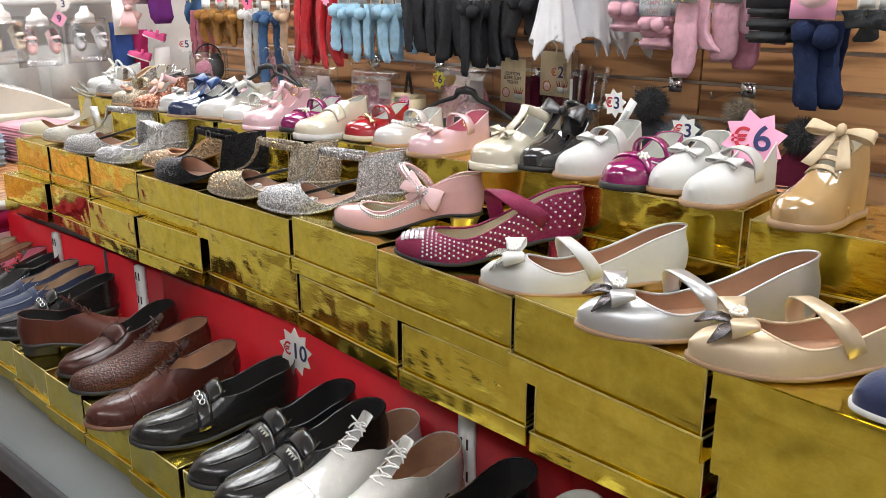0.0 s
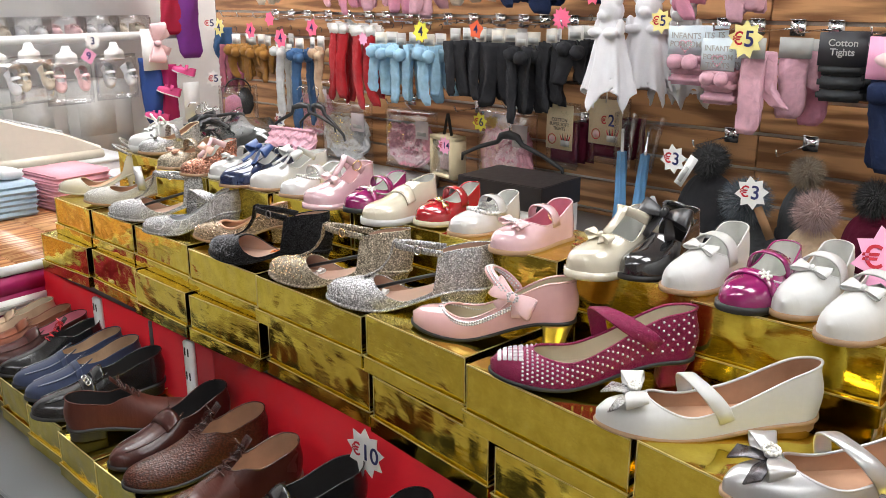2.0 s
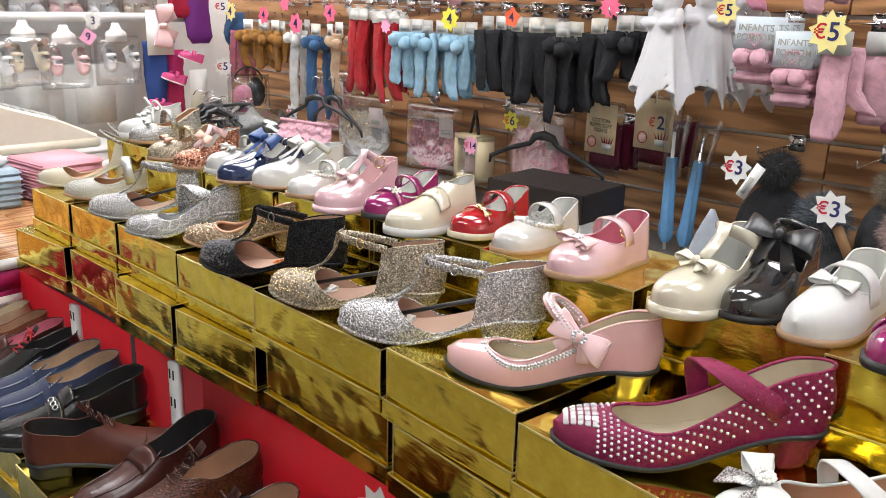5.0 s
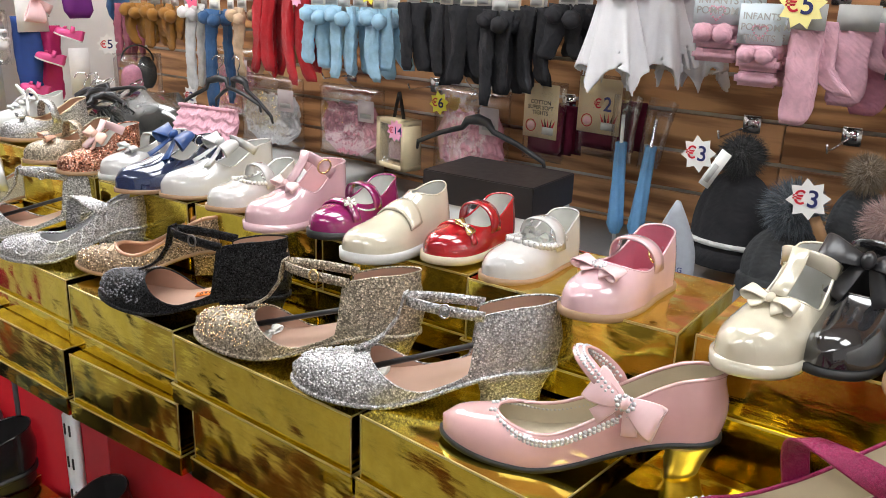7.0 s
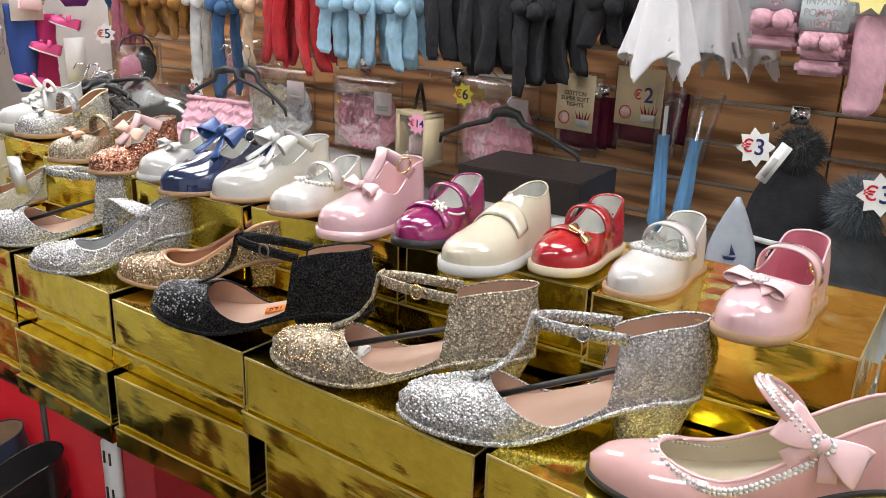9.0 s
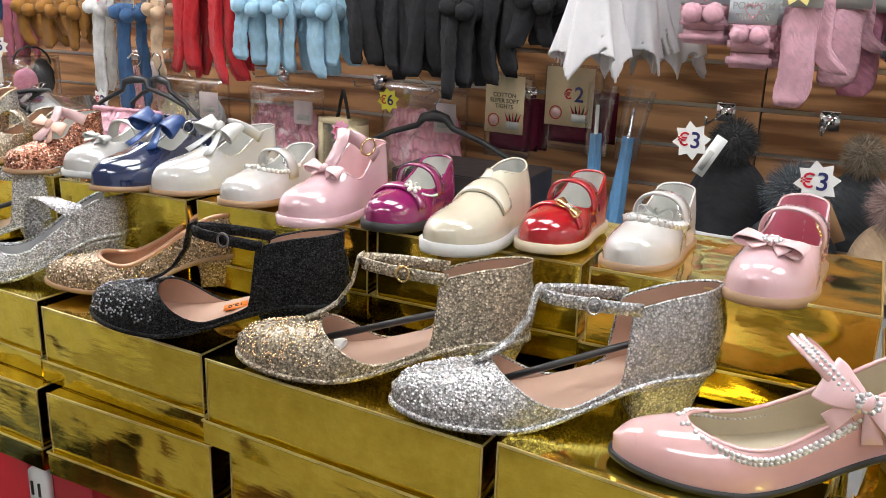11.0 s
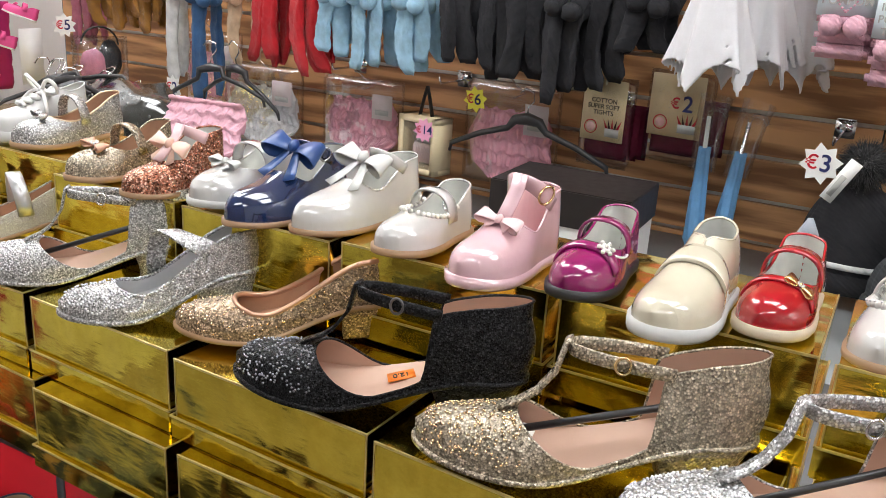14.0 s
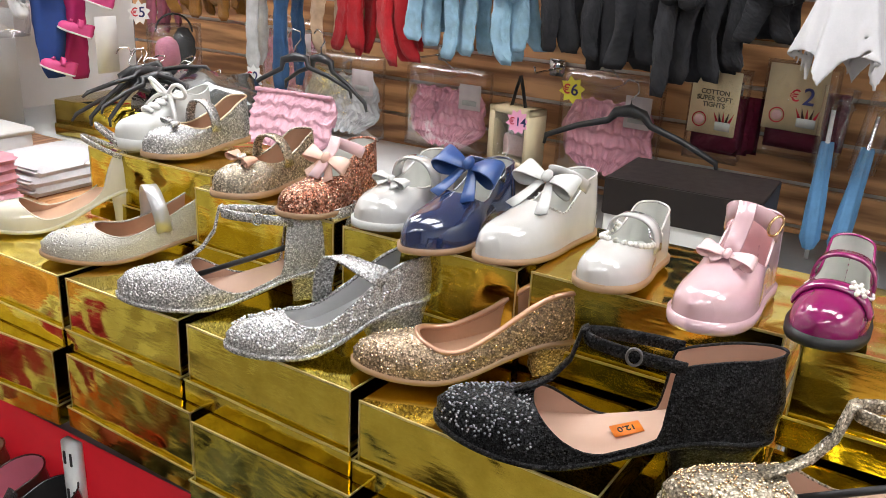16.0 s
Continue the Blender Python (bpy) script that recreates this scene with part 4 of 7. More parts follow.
t = make_shoe("navy suede flat shoe on a gold box", f, (-0.15, 0.635), -132, 1.092, NAVY_SUEDE, TAN, TAN, SOLE_WHITE, NAVY_SUEDE, "flat_shoe", "girls' flat shoes with bows", (0.22, 0.95, 0.0), SOLE_TAN)


# ---- children's row ----
def kid(label, toe, ang, L, mat, lin, sole, W=0.20, h=0.0, ts=0.007, T=None, s1=0.70, d=0.32, z=ZK, toe_p=2.3, heel=None, trim=None, trim_r=0.0012, H=None):
    L *= 0.835
    f = Last(L, W * 1.05, h, ts, H or KID_H, T or KID_T, s1, d, toe_p, 0.76)
    t = make_shoe(label, f, (toe[0] + 0.022, toe[1] - 0.016), ang + 13, z, mat, lin, lin, sole, trim, "child_shoe", "children's shoes", heel, sole, trim_r)
    return t, f


TBAR_T = [(0, 0.42), (0.2, 0.40), (0.34, 0.27), (0.5, 0.17), (0.7, 0.15), (1, 0.15)]
LOW_TBAR_T = [(0, 0.35), (0.2, 0.33), (0.34, 0.25), (0.5, 0.17), (0.7, 0.15), (1, 0.15)]
HIGH_H = [(0, 0.72), (0.25, 0.66), (0.45, 0.42), (0.6, 0.28), (0.72, 0.23), (0.85, 0.195), (0.94, 0.155), (1, 0.085)]


def t_bar(t, f, mat, s, rise, buckle=CHROME, wide=0.07):
    pts = add_strap(t, f, mat, s, rise, wide, 0.16, 0.0, False, 0.9, buckle)
    top, lo = pts[len(pts) // 2], f.pt(f.s1 + 0.02, 1, 1, 0.0012)
    part("front_bar", ribbon(bmesh.new(), [lo, lo.lerp(top, 0.4) + Vector((0, 0, -0.001)), lo.lerp(top, 0.8), top + Vector((0.001, 0, 0.006))], (0, 1, 0), 0.014, 0.003), mat, t)


# K1 white lace-up trainer
t, f = kid("white leather lace-up trainer with thick laces", (-1.985, 0.975), -112, 0.155, WHITE_SAT, WHITE_LIN, SOLE_WHITE, 0.19, 0, 0.013, [(0, 0.42), (0.2, 0.36), (0.38, 0.40), (0.55, 0.36), (1, 0.3)], 0.52, 0.12)
part("laces", lace_rows(f, 0.46, 0.68, 4, 0.0026, 0.035), WHITE_CARD, t, "thick white laces")
# K2 silver sparkling mary jane
t, f = kid("silver sparkling mary jane with a jewelled bow", (-1.93, 0.968), -112, 0.172, SILVER_GL, TAN, SOLE_TAN, 0.17, 0.006, 0.006, None, 0.7, 0.24, ZK, 2.0, None, CHAMP_LEA)
add_strap(t, f, SILVER_GL, 0.42, 0.46, 0.09, 0.02, 0.05, True, 0.6)
add_bow(t, f, SILVER_FINE, 0.75, 0.016, 1, 1, 0.4, 0.0, 0.7, STONE)
# K3 gold glitter with a tan bow
t, f = kid("pale gold glitter shoe with a peach bow", (-1.765, 0.918), -108, 0.160, GOLD_GL, TAN, SOLE_TAN, 0.18, 0.004, 0.006, None, 0.68, 0.24, ZK - 0.004, 2.0)
add_strap(t, f, GOLD_GL, 0.40, 0.46, 0.09, 0.03, 0.05, True, 0.6)
add_bow(t, f, plain("peach felt", (0.66, 0.38, 0.27), 0.8), 0.74, 0.020, 1, 1, 0.35, 0.3, 0.8, STONE)
# K4 rose gold glitter boot-like shoe with a ribbon
t, f = kid("rose gold glitter shoe tied with a peach ribbon", (-1.674, 0.915), -112, 0.145, ROSE_GL, WHITE_LIN, SOLE_TAN, 0.195, 0, 0.005, [(0, 0.48), (0.2, 0.46), (0.38, 0.38), (0.5, 0.25), (0.7, 0.22), (1, 0.2)], 0.66, 0.26, ZK - 0.004, 2.3, None, None, 0.0012, HIGH_H)
t_bar(t, f, SATIN_PINK, 0.26, 0.50, None, 0.1)
add_bow(t, f, plain("peach ribbon", (0.74, 0.47, 0.37), 0.45, 0, 0.15), 0.52, 0.030, 1, 1, 0.35, 0.7, 0.55)
# K5 white shoe behind the navy one
t, f = kid("white patent shoe with a small white bow", (-1.585, 0.925), -104, 0.165, WHITE_PAT, WHITE_LIN, SOLE_WHITE)
add_strap(t, f, WHITE_PAT, 0.40, 0.45, 0.11, 0.02, 0.0, True, 0.6)
add_bow(t, f, WHITE_SAT, 0.70, 0.020, 1, 1, 0.35, 0.5, 0.6)
# K6 navy patent with a big bow
t, f = kid("navy patent shoe with a large blue satin bow", (-1.523, 0.905), -107, 0.192, NAVY_PAT, WHITE_LIN, SOLE_TAN, 0.165, 0, 0.005, LOW_TBAR_T, 0.60, 0.2, ZK - 0.004, 1.75)
add_strap(t, f, NAVY_PAT, 0.22, 0.39, 0.07, 0.14, 0, False, 0.85, CHROME)
add_bow(t, f, SATIN_BLUE, 0.44, 0.034, 1, 1, 0.55, 1.1, 0.8, None, "large blue satin bow")
# K7 white patent with a big bow
t, f = kid("white patent shoe with a large upright white bow", (-1.462, 0.928), -114, 0.192, WHITE_PAT, WHITE_LIN, SOLE_TAN, 0.165, 0, 0.005, LOW_TBAR_T, 0.60, 0.2, ZK - 0.004, 1.75)
add_strap(t, f, WHITE_PAT, 0.22, 0.39, 0.07, 0.14, 0, False, 0.85)
add_bow(t, f, WHITE_SAT, 0.46, 0.032, 1, 1, 0.5, 1.2, 0.75)
fringe(t, f, PEARL, 0.0010)
# K8 white with pearls
t, f = kid("white patent mary jane trimmed with pearls", (-1.360, 0.920), -108, 0.150, WHITE_PAT, WHITE_LIN, SOLE_TAN, 0.195, 0, 0.006)
add_strap(t, f, WHITE_PAT, 0.42, 0.44, 0.11, 0.02, 0.0, True, 0.6, CHROME)
fringe(t, f, PEARL, 0.0028)
# K9 pink T-bar
t, f = kid("baby pink patent T-bar shoe with a small bow", (-1.275, 0.903), -110, 0.165, PINK_KID, SATIN_PINK, PINK_KID, 0.195, 0, 0.009, TBAR_T, 0.58, 0.2, ZK - 0.004, 2.3, None, None, 0.0012, HIGH_H)
t_bar(t, f, PINK_KID, 0.24, 0.50, BRASS, 0.1)
add_bow(t, f, SATIN_PINK, 0.62, 0.022, 1, 1, 0.35, 0.3, 0.65)


def magenta(toe, ang, L, z=ZK):
    t, f = kid("magenta patent mary jane with a jewelled flower", toe, ang, L, MAGENTA_PAT, WHITE_LIN, SOLE_BLACK, 0.195, 0, 0.008, None, 0.68, 0.28, z)
    add_strap(t, f, MAGENTA_PAT, 0.40, 0.43, 0.10, 0.04, 0.0, True, 0.6)
    part("crossed_band", f.band(0.70, 0.09, 0.2, 0.0015, 0.002), MAGENTA_PAT, t)
    rot, p = on_upper(f, 0.70, 0.72, 1, 0.004)
    fl = part("flower", beads(bmesh.new(), [p + rot.to_3x3() @ Vector((0.006 * r * math.cos(q), 0.006 * r * math.sin(q), 0)) for r in (0.5, 1) for q in [k * 1.05 for k in range(6)]], 0.0022), PEARL, t, "jewelled flower")
    line = [f.pt(s, f.vc(s) * 0.7, sd, 0.0006) for sd in (1, -1) for s in [0.42 + 0.26 * k / 14 for k in range(15)]]
    tagged(part("rhinestone_field", beads(bmesh.new(), line, 0.0014), STONE, t), kind="stuff")
    return t


magenta((-1.192, 0.922), -104, 0.155)
# K11 cream derby
t, f = kid("cream patent derby shoe with a stitched side flap", (-1.113, 0.888), -108, 0.172, IVORY, WHITE_LIN, SOLE_WHITE, 0.195, 0, 0.010, [(0, 0.37), (0.2, 0.32), (0.38, 0.35), (0.5, 0.34), (1, 0.3)], 0.46, 0.12, ZK, 2.3, None, None, 0.0012, [(a, b * 0.87) for a, b in KID_H])
part("flap", f.band(0.50, 0.14, 0.3, 0.0018, 0.0015), IVORY, t)
part("stitching", tube(bmesh.new(), [f.pt(0.57, 0.35 + 0.6 * k / 8, 1, 0.0035) for k in range(9)], 0.0006, 5), SATIN_CREAM, t)
# K12 red
t, f = kid("red patent mary jane with a gold butterfly", (-1.050, 0.940), -108, 0.155, RED_PAT, WHITE_LIN, plain("cream sole", (0.62, 0.52, 0.38), 0.5), 0.195, 0, 0.008, None, 0.68, 0.26)
add_strap(t, f, RED_PAT, 0.40, 0.43, 0.12, 0.02, 0.0, True, 0.6)
part("toe_band", f.band(0.70, 0.06, 0.2, 0.0012, 0.001), RED_PAT, t)
add_bow(t, f, BRASS, 0.71, 0.011, 0.72, 1, 0.3, 0.0, 1.0, STONE, "gold jewelled butterfly")
# K13 white scalloped
t, f = kid("white patent mary jane with a scalloped edge and buckle", (-0.972, 0.930), -110, 0.160, WHITE_PAT, WHITE_LIN, SOLE_TAN, 0.195, 0, 0.006)
add_strap(t, f, WHITE_PAT, 0.40, 0.44, 0.12, 0.02, 0.0, True, 0.6, CHROME)
fringe(t, f, WHITE_PAT, 0.0042, 2, 0.0004, 0.02, "scalloped_trim", "scalloped white edge")
part("eyelets", beads(bmesh.new(), [f.pt(s, f.vc(s) - 0.05, sd, 0.0035) for sd in (1, -1) for s in [f.s1 - 0.28 * (k / 8) ** 1.6 for k in range(9)]], 0.0012), STONE, t)
part("tissue", bow_mesh(0.016, 0.8, 0.0), WHITE_CARD, t, "crumpled paper").location = (0.35 * 0.16, 0, 0.03)
# K14 pink with ribbon
t, f = kid("baby pink patent mary jane with a ribbon rosette", (-0.870, 0.902), -111, 0.178, PINK_KID, PINK_LIN, SOLE_TAN, 0.195, 0, 0.007, None, 0.66, 0.26)
add_strap(t, f, PINK_KID, 0.36, 0.43, 0.10, 0.04, 0.0, True, 0.7, BRASS)
add_bow(t, f, SATIN_PINK, 0.76, 0.025, 1, 1, 0.28, 0.4, 0.8, STONE)
# K15 cream T-bar
t, f = kid("cream patent T-bar shoe with a small cream bow", (-0.726, 0.872), -114, 0.180, IVORY, WHITE_LIN, IVORY, 0.19, 0, 0.010, TBAR_T, 0.60, 0.2, 1.168, 2.2, None, None, 0.0012, HIGH_H)
t_bar(t, f, IVORY, 0.24, 0.44, None, 0.09)
add_bow(t, f, SATIN_CREAM, 0.68, 0.022, 1, 1, 0.4, 0.5, 0.65)
# K16 black patent with ribbon
t, f = kid("black patent shoe tied with a wide black ribbon", (-0.670, 0.908), -106, 0.180, BLACK_PAT, DARK_LIN, SOLE_BLACK, 0.185, 0, 0.006, TBAR_T, 0.58, 0.2, 1.169, 2.1, None, None, 0.0012, HIGH_H)
add_strap(t, f, BLACK_PAT, 0.22, 0.50, 0.08, 0.14, 0, False, 0.85)
add_bow(t, f, SATIN_BLACK, 0.46, 0.036, 1, 1, 0.5, 0.9, 0.75)
# K17 white
WHITE_FAB = plain("white matt satin", (0.58, 0.58, 0.56), 0.5, 0, 0.04, 200, 0.1, sheen=0.2)


def white_kid(toe, ang, L):
    t, f = kid("white matt mary jane with a pleated strap", toe, ang, L, WHITE_FAB, WHITE_LIN, SOLE_TAN, 0.18, 0, 0.006, None, 0.62, 0.24, 1.169, 2.1)
    add_strap(t, f, WHITE_FAB, 0.42, 0.42, 0.13, 0.02, 0.0, True, 0.5)
    add_bow(t, f, WHITE_FAB, 0.62, 0.020, 1, 1, 0.2, 0.0, 1.0)
    return t


white_kid((-0.607, 0.898), -108, 0.190)
magenta((-0.530, 0.885), -108, 0.170, 1.169)
white_kid((-0.478, 0.905), -106, 0.185)
white_kid((-0.418, 0.868), -110, 0.190)
# K20 beige lace-up bootee
BOOT_H = [(0, 0.70), (0.25, 0.64), (0.45, 0.45), (0.62, 0.30), (0.8, 0.225), (0.92, 0.18), (1, 0.09)]
t, f = kid("beige patent lace-up bootee tied with a ribbon", (-0.312, 0.848), -114, 0.170, BEIGE_PAT, SATIN_CREAM, SOLE_TAN, 0.19, 0, 0.007, [(0, 0.50), (0.2, 0.50), (0.4, 0.42), (0.55, 0.3), (1, 0.3)], 0.58, 0.3, 1.169, 2.4, None, None, 0.0012, BOOT_H)
RIB = plain("beige ribbon", (0.55, 0.43, 0.27), 0.55, 0, 0.12)
for k in range(4):
    s = 0.36 + 0.065 * k
    part("lace", f.band(s, 0.03, 0.62, 0.002), RIB, t)
add_bow(t, f, RIB, 0.34, 0.036, 1, 1, 0.35, 1.2, 0.4)
NAVY_SOFT = plain("royal blue fabric", (0.02, 0.04, 0.17), 0.8, 0, 0.2, 200, 0.3)
t, f = kid("royal blue fabric child's shoe on a gold box", (-0.135, 0.82), -115, 0.17, NAVY_SOFT, WHITE_LIN, SOLE_WHITE, z=1.169)
add_strap(t, f, NAVY_SOFT, 0.42, 0.46, 0.11, 0.02, 0.0, True, 0.6)


# ---- boys' shoes on the lower shelf ----
LOAFER_T = [(0, 0.25), (0.15, 0.225), (0.35, 0.185), (0.55, 0.15), (1, 0.15)]
DERBY_T = [(0, 0.235), (0.15, 0.205), (0.30, 0.185), (0.40, 0.215), (0.52, 0.19), (1, 0.2)]
BROWN = leather("dark brown leather", (0.050, 0.014, 0.011), 0.28, 0.5, 0.25)
CHEST = leather("chestnut brown leather", (0.060, 0.016, 0.011), 0.26, 0.5, 0.3)
BLACK_LEA = leather("black polished leather", (0.014, 0.014, 0.015), 0.2, 0.55, 0.6)
SUEDE_BR = leather("reddish brown nubuck", (0.085, 0.020, 0.012), 0.5, 0.25)
NAVY_NUB = plain("navy nubuck", (0.018, 0.030, 0.075), 0.85, 0, 0.25, 300, 0.4, sheen=0.3)
TAN_LEA = leather("tan brown leather", (0.20, 0.062, 0.03), 0.35)
CREAM_LEA = leather("beige leather", (0.48, 0.34, 0.22), 0.4)
TAN_SOLE = plain("pale brown welt", (0.19, 0.09, 0.05), 0.5)


def snake(name, c):
    m, nt, p = node_mat(name)
    v = coords(nt, (1.0, 1.6, 1.6))
    vo = nt.nodes.new("ShaderNodeTexVoronoi")
    vo.inputs["Scale"].default_value = 230
    link(nt, v, vo.inputs["Vector"])
    link(nt, ramp(nt, vo.outputs["Distance"], [(0.1, shade(c, 1.5)), (0.7, shade(c, 0.4))]), p.inputs["Base Color"])
    p.inputs["Roughness"].default_value = 0.3
    bump(nt, p, vo.outputs["Distance"], 0.8, 0.0012)
    return m


SNAKE = snake("embossed brown leather", (0.085, 0.024, 0.013))


def boys(label, toe, ang, L, mat, lin, style, sole=SOLE_BLACK, z=ZM, lace=None, mat2=None):
    if ang < 0:
        # the heel stays in front of the red back panel
        L = min(L, (0.802 - toe[1]) / -math.sin(math.radians(ang)))
    f = Last(L, 0.158, 0.018, 0.006, MAN_H, DERBY_T if style == "derby" else LOAFER_T, 0.50 if style == "derby" else 0.56, 0.16 if style == "derby" else 0.24, 2.6, 0.86, 0.02, 0.03)
    t = make_shoe(label, f, toe, ang, z, mat, lin, lin, sole, mat, "dress_shoe", "boys' dress shoes", (0.27, 0.97, 0.0), SOLE_BLACK, 0.0012, 0, 0.003)
    if style == "derby":
        tg = bmesh.new()
        sheet(tg, [[f.pt(s, 1 - 0.16 * abs(q), 1 if q > 0 else -1, -0.002 + (0.004 if s < 0.4 else 0.0) * (0.45 - s) / 0.1) for q in (-1, -0.5, 0, 0.5, 1)] for s in (0.33, 0.37, 0.42, 0.48, 0.55)])
        bmesh.ops.solidify(tg, geom=tg.faces, thickness=0.002)
        part("tongue", tg, mat, t)
        part("laces", lace_rows(f, 0.39, 0.53, 4, 0.0012, 0.015), lace or BROWN, t)
        part("toe_seam", tube(bmesh.new(), [f.pt(0.74, 0.2 + 0.8 * k / 8, 1, 0.0004) for k in range(9)] + [f.pt(0.74, 1 - 0.8 * k / 8, -1, 0.0004) for k in range(1, 9)], 0.0008, 5), mat, t)
    else:
        part("apron_seam", tube(bmesh.new(), [f.pt(s, 0.62 + 0.1 * (s - 0.5), 1, 0.0006) for s in [0.45 + 0.46 * k / 12 for k in range(13)]] + [f.pt(s, 0.62 + 0.1 * (s - 0.5), -1, 0.0006) for s in [0.91 - 0.46 * k / 12 for k in range(13)]], 0.0013, 6), mat, t)
        if style == "strap" or style == "buckle":
            bd = part("strap", f.band(0.60, 0.09, 0.15, 0.0022, 0.001), mat, t)
            rot, p = on_upper(f, 0.60, 0.86, 1, 0.0045)
            bk = bmesh.new()
            if style == "buckle":
                for o in (-0.011, 0, 0.011):
                    tube(bk, [(0.0042 * math.cos(q), o + 0.0055 * math.sin(q), 0.002) for q in [2 * math.pi * k / 12 for k in range(13)]], 0.0012, 6)
            else:
                for o in (-0.009, -0.003, 0.003, 0.009):
                    tube(bk, [(-0.003, o, 0.001), (0.003, o + 0.002, 0.001), (-0.003, o + 0.004, 0.001)], 0.0009, 5)
            b = part("buckle", bk, CHROME if style == "buckle" else ALU, t, "metal buckle")
            placed(b, rot, p)
            part("vamp_tongue", f.band(0.52, 0.09, 0.6, 0.004, 0.003), mat, t)
        if style == "moc":
            part("stitching", beads(bmesh.new(), [f.pt(s, 0.66, sd, 0.0018) for sd in (1, -1) for s in [0.5 + 0.40 * k / 22 for k in range(23)]], 0.0012), WHITE_CARD, t, "white hand stitching")
            part("strap", f.band(0.58, 0.05, 0.25, 0.0022, 0.001), mat, t)
        if style == "plain":
            part("vamp_tongue", f.band(0.55, 0.12, 0.55, 0.0022, 0.003), mat, t)
    return t


boys("beige leather loafer with a pale inside", (-2.150, 0.630), -105, 0.235, CREAM_LEA, BEIGE_LIN, "plain", TAN_SOLE)
boys("tan leather loafer standing in the row", (-2.055, 0.610), -102, 0.245, TAN_LEA, TAN, "plain", TAN_SOLE)
boys("burgundy black slip-on shoe", (-1.968, 0.588), -98, 0.245, BROWN, PINK_LIN, "plain")
boys("black leather derby with red laces", (-1.898, 0.590), -95, 0.245, BLACK_LEA, DARK_LIN, "derby", SOLE_BLACK, ZM, plain("red laces", (0.5, 0.01, 0.02), 0.6))
boys("navy nubuck driving moccasin with white stitching", (-1.822, 0.588), -100, 0.240, NAVY_NUB, CREAM_LEA, "moc", SOLE_BLACK)
boys("navy nubuck driving moccasin with white stitching", (-1.747, 0.580), -99, 0.240, NAVY_NUB, CREAM_LEA, "moc", SOLE_BLACK)
boys("black leather loafer with a chrome buckle", (-1.663, 0.556), -102, 0.245, BLACK_LEA, DARK_LIN, "buckle")
boys("reddish brown nubuck derby turned heel forward", (-1.447, 0.778), 63, 0.230, SUEDE_BR, DARK_LIN, "derby", SOLE_BLACK, ZM, BROWN)
boys("dark brown leather slip-on shoe", (-1.388, 0.566), -88, 0.230, BROWN, DARK_LIN, "plain")
boys("brown embossed leather derby shoe", (-1.319, 0.552), -102, 0.242, SNAKE, TAN, "derby", SOLE_BLACK, ZM, BROWN)
boys("chestnut leather cap-toe derby shoe", (-1.185, 0.512), -101, 0.250, CHEST, TAN, "derby", TAN_SOLE, ZM, BROWN)
boys("black leather loafer with a chrome bit", (-1.087, 0.532), -110, 0.255, BLACK_LEA, DARK_LIN, "buckle")
boys("black creased leather loafer with a strap", (-0.925, 0.528), -103, 0.255, BLACK_LEA, DARK_LIN, "strap")
boys("black creased leather loafer with a strap", (-0.848, 0.515), -103, 0.255, BLACK_LEA, DARK_LIN, "strap")
WHITE_LEA = patent("white polished leather", (0.57, 0.56, 0.53), 0.2)
for p in ((-0.776, 0.530), (-0.690, 0.518)):
    boys("white polished lace-up derby shoe", p, -98, 0.25, WHITE_LEA, TAN, "derby", SOLE_TAN, ZM, WHITE_CARD)
boys("black leather dress shoe", (-0.60, 0.531), -105, 0.25, BLACK_LEA, DARK_LIN, "plain")
boys("pale grey canvas shoe", (-0.50, 0.516), -105, 0.255, plain("pale canvas", (0.6, 0.6, 0.56), 0.7), WHITE_LIN, "moc", SOLE_WHITE)

# ---- goods on the slatwall ----
FIRST_Z = 1.162
rng = random.Random(11)
INK = plain("blue ink", (0.02, 0.025, 0.12), 0.6)
RED_INK = plain("red ink", (0.55, 0.01, 0.03), 0.6)
PINK_CARD = plain("fluorescent pink card", (0.95, 0.16, 0.30), 0.6, 0, 0.05)
PALE_PINK_CARD = plain("pale pink card", (0.92, 0.42, 0.62), 0.6, 0, 0.05)
YELLOW_CARD = plain("fluorescent yellow card", (0.85, 0.80, 0.08), 0.6, 0, 0.05)
SOFT_YELLOW = plain("pale yellow card", (0.90, 0.80, 0.32), 0.6, 0, 0.05)
ORANGE_CARD = plain("fluorescent orange card", (0.95, 0.16, 0.06), 0.6, 0, 0.05)
KRAFT = plain("cream card", (0.72, 0.60, 0.38), 0.7, 0, 0.08)
GREY_CARD = plain("grey card", (0.42, 0.42, 0.40), 0.6)


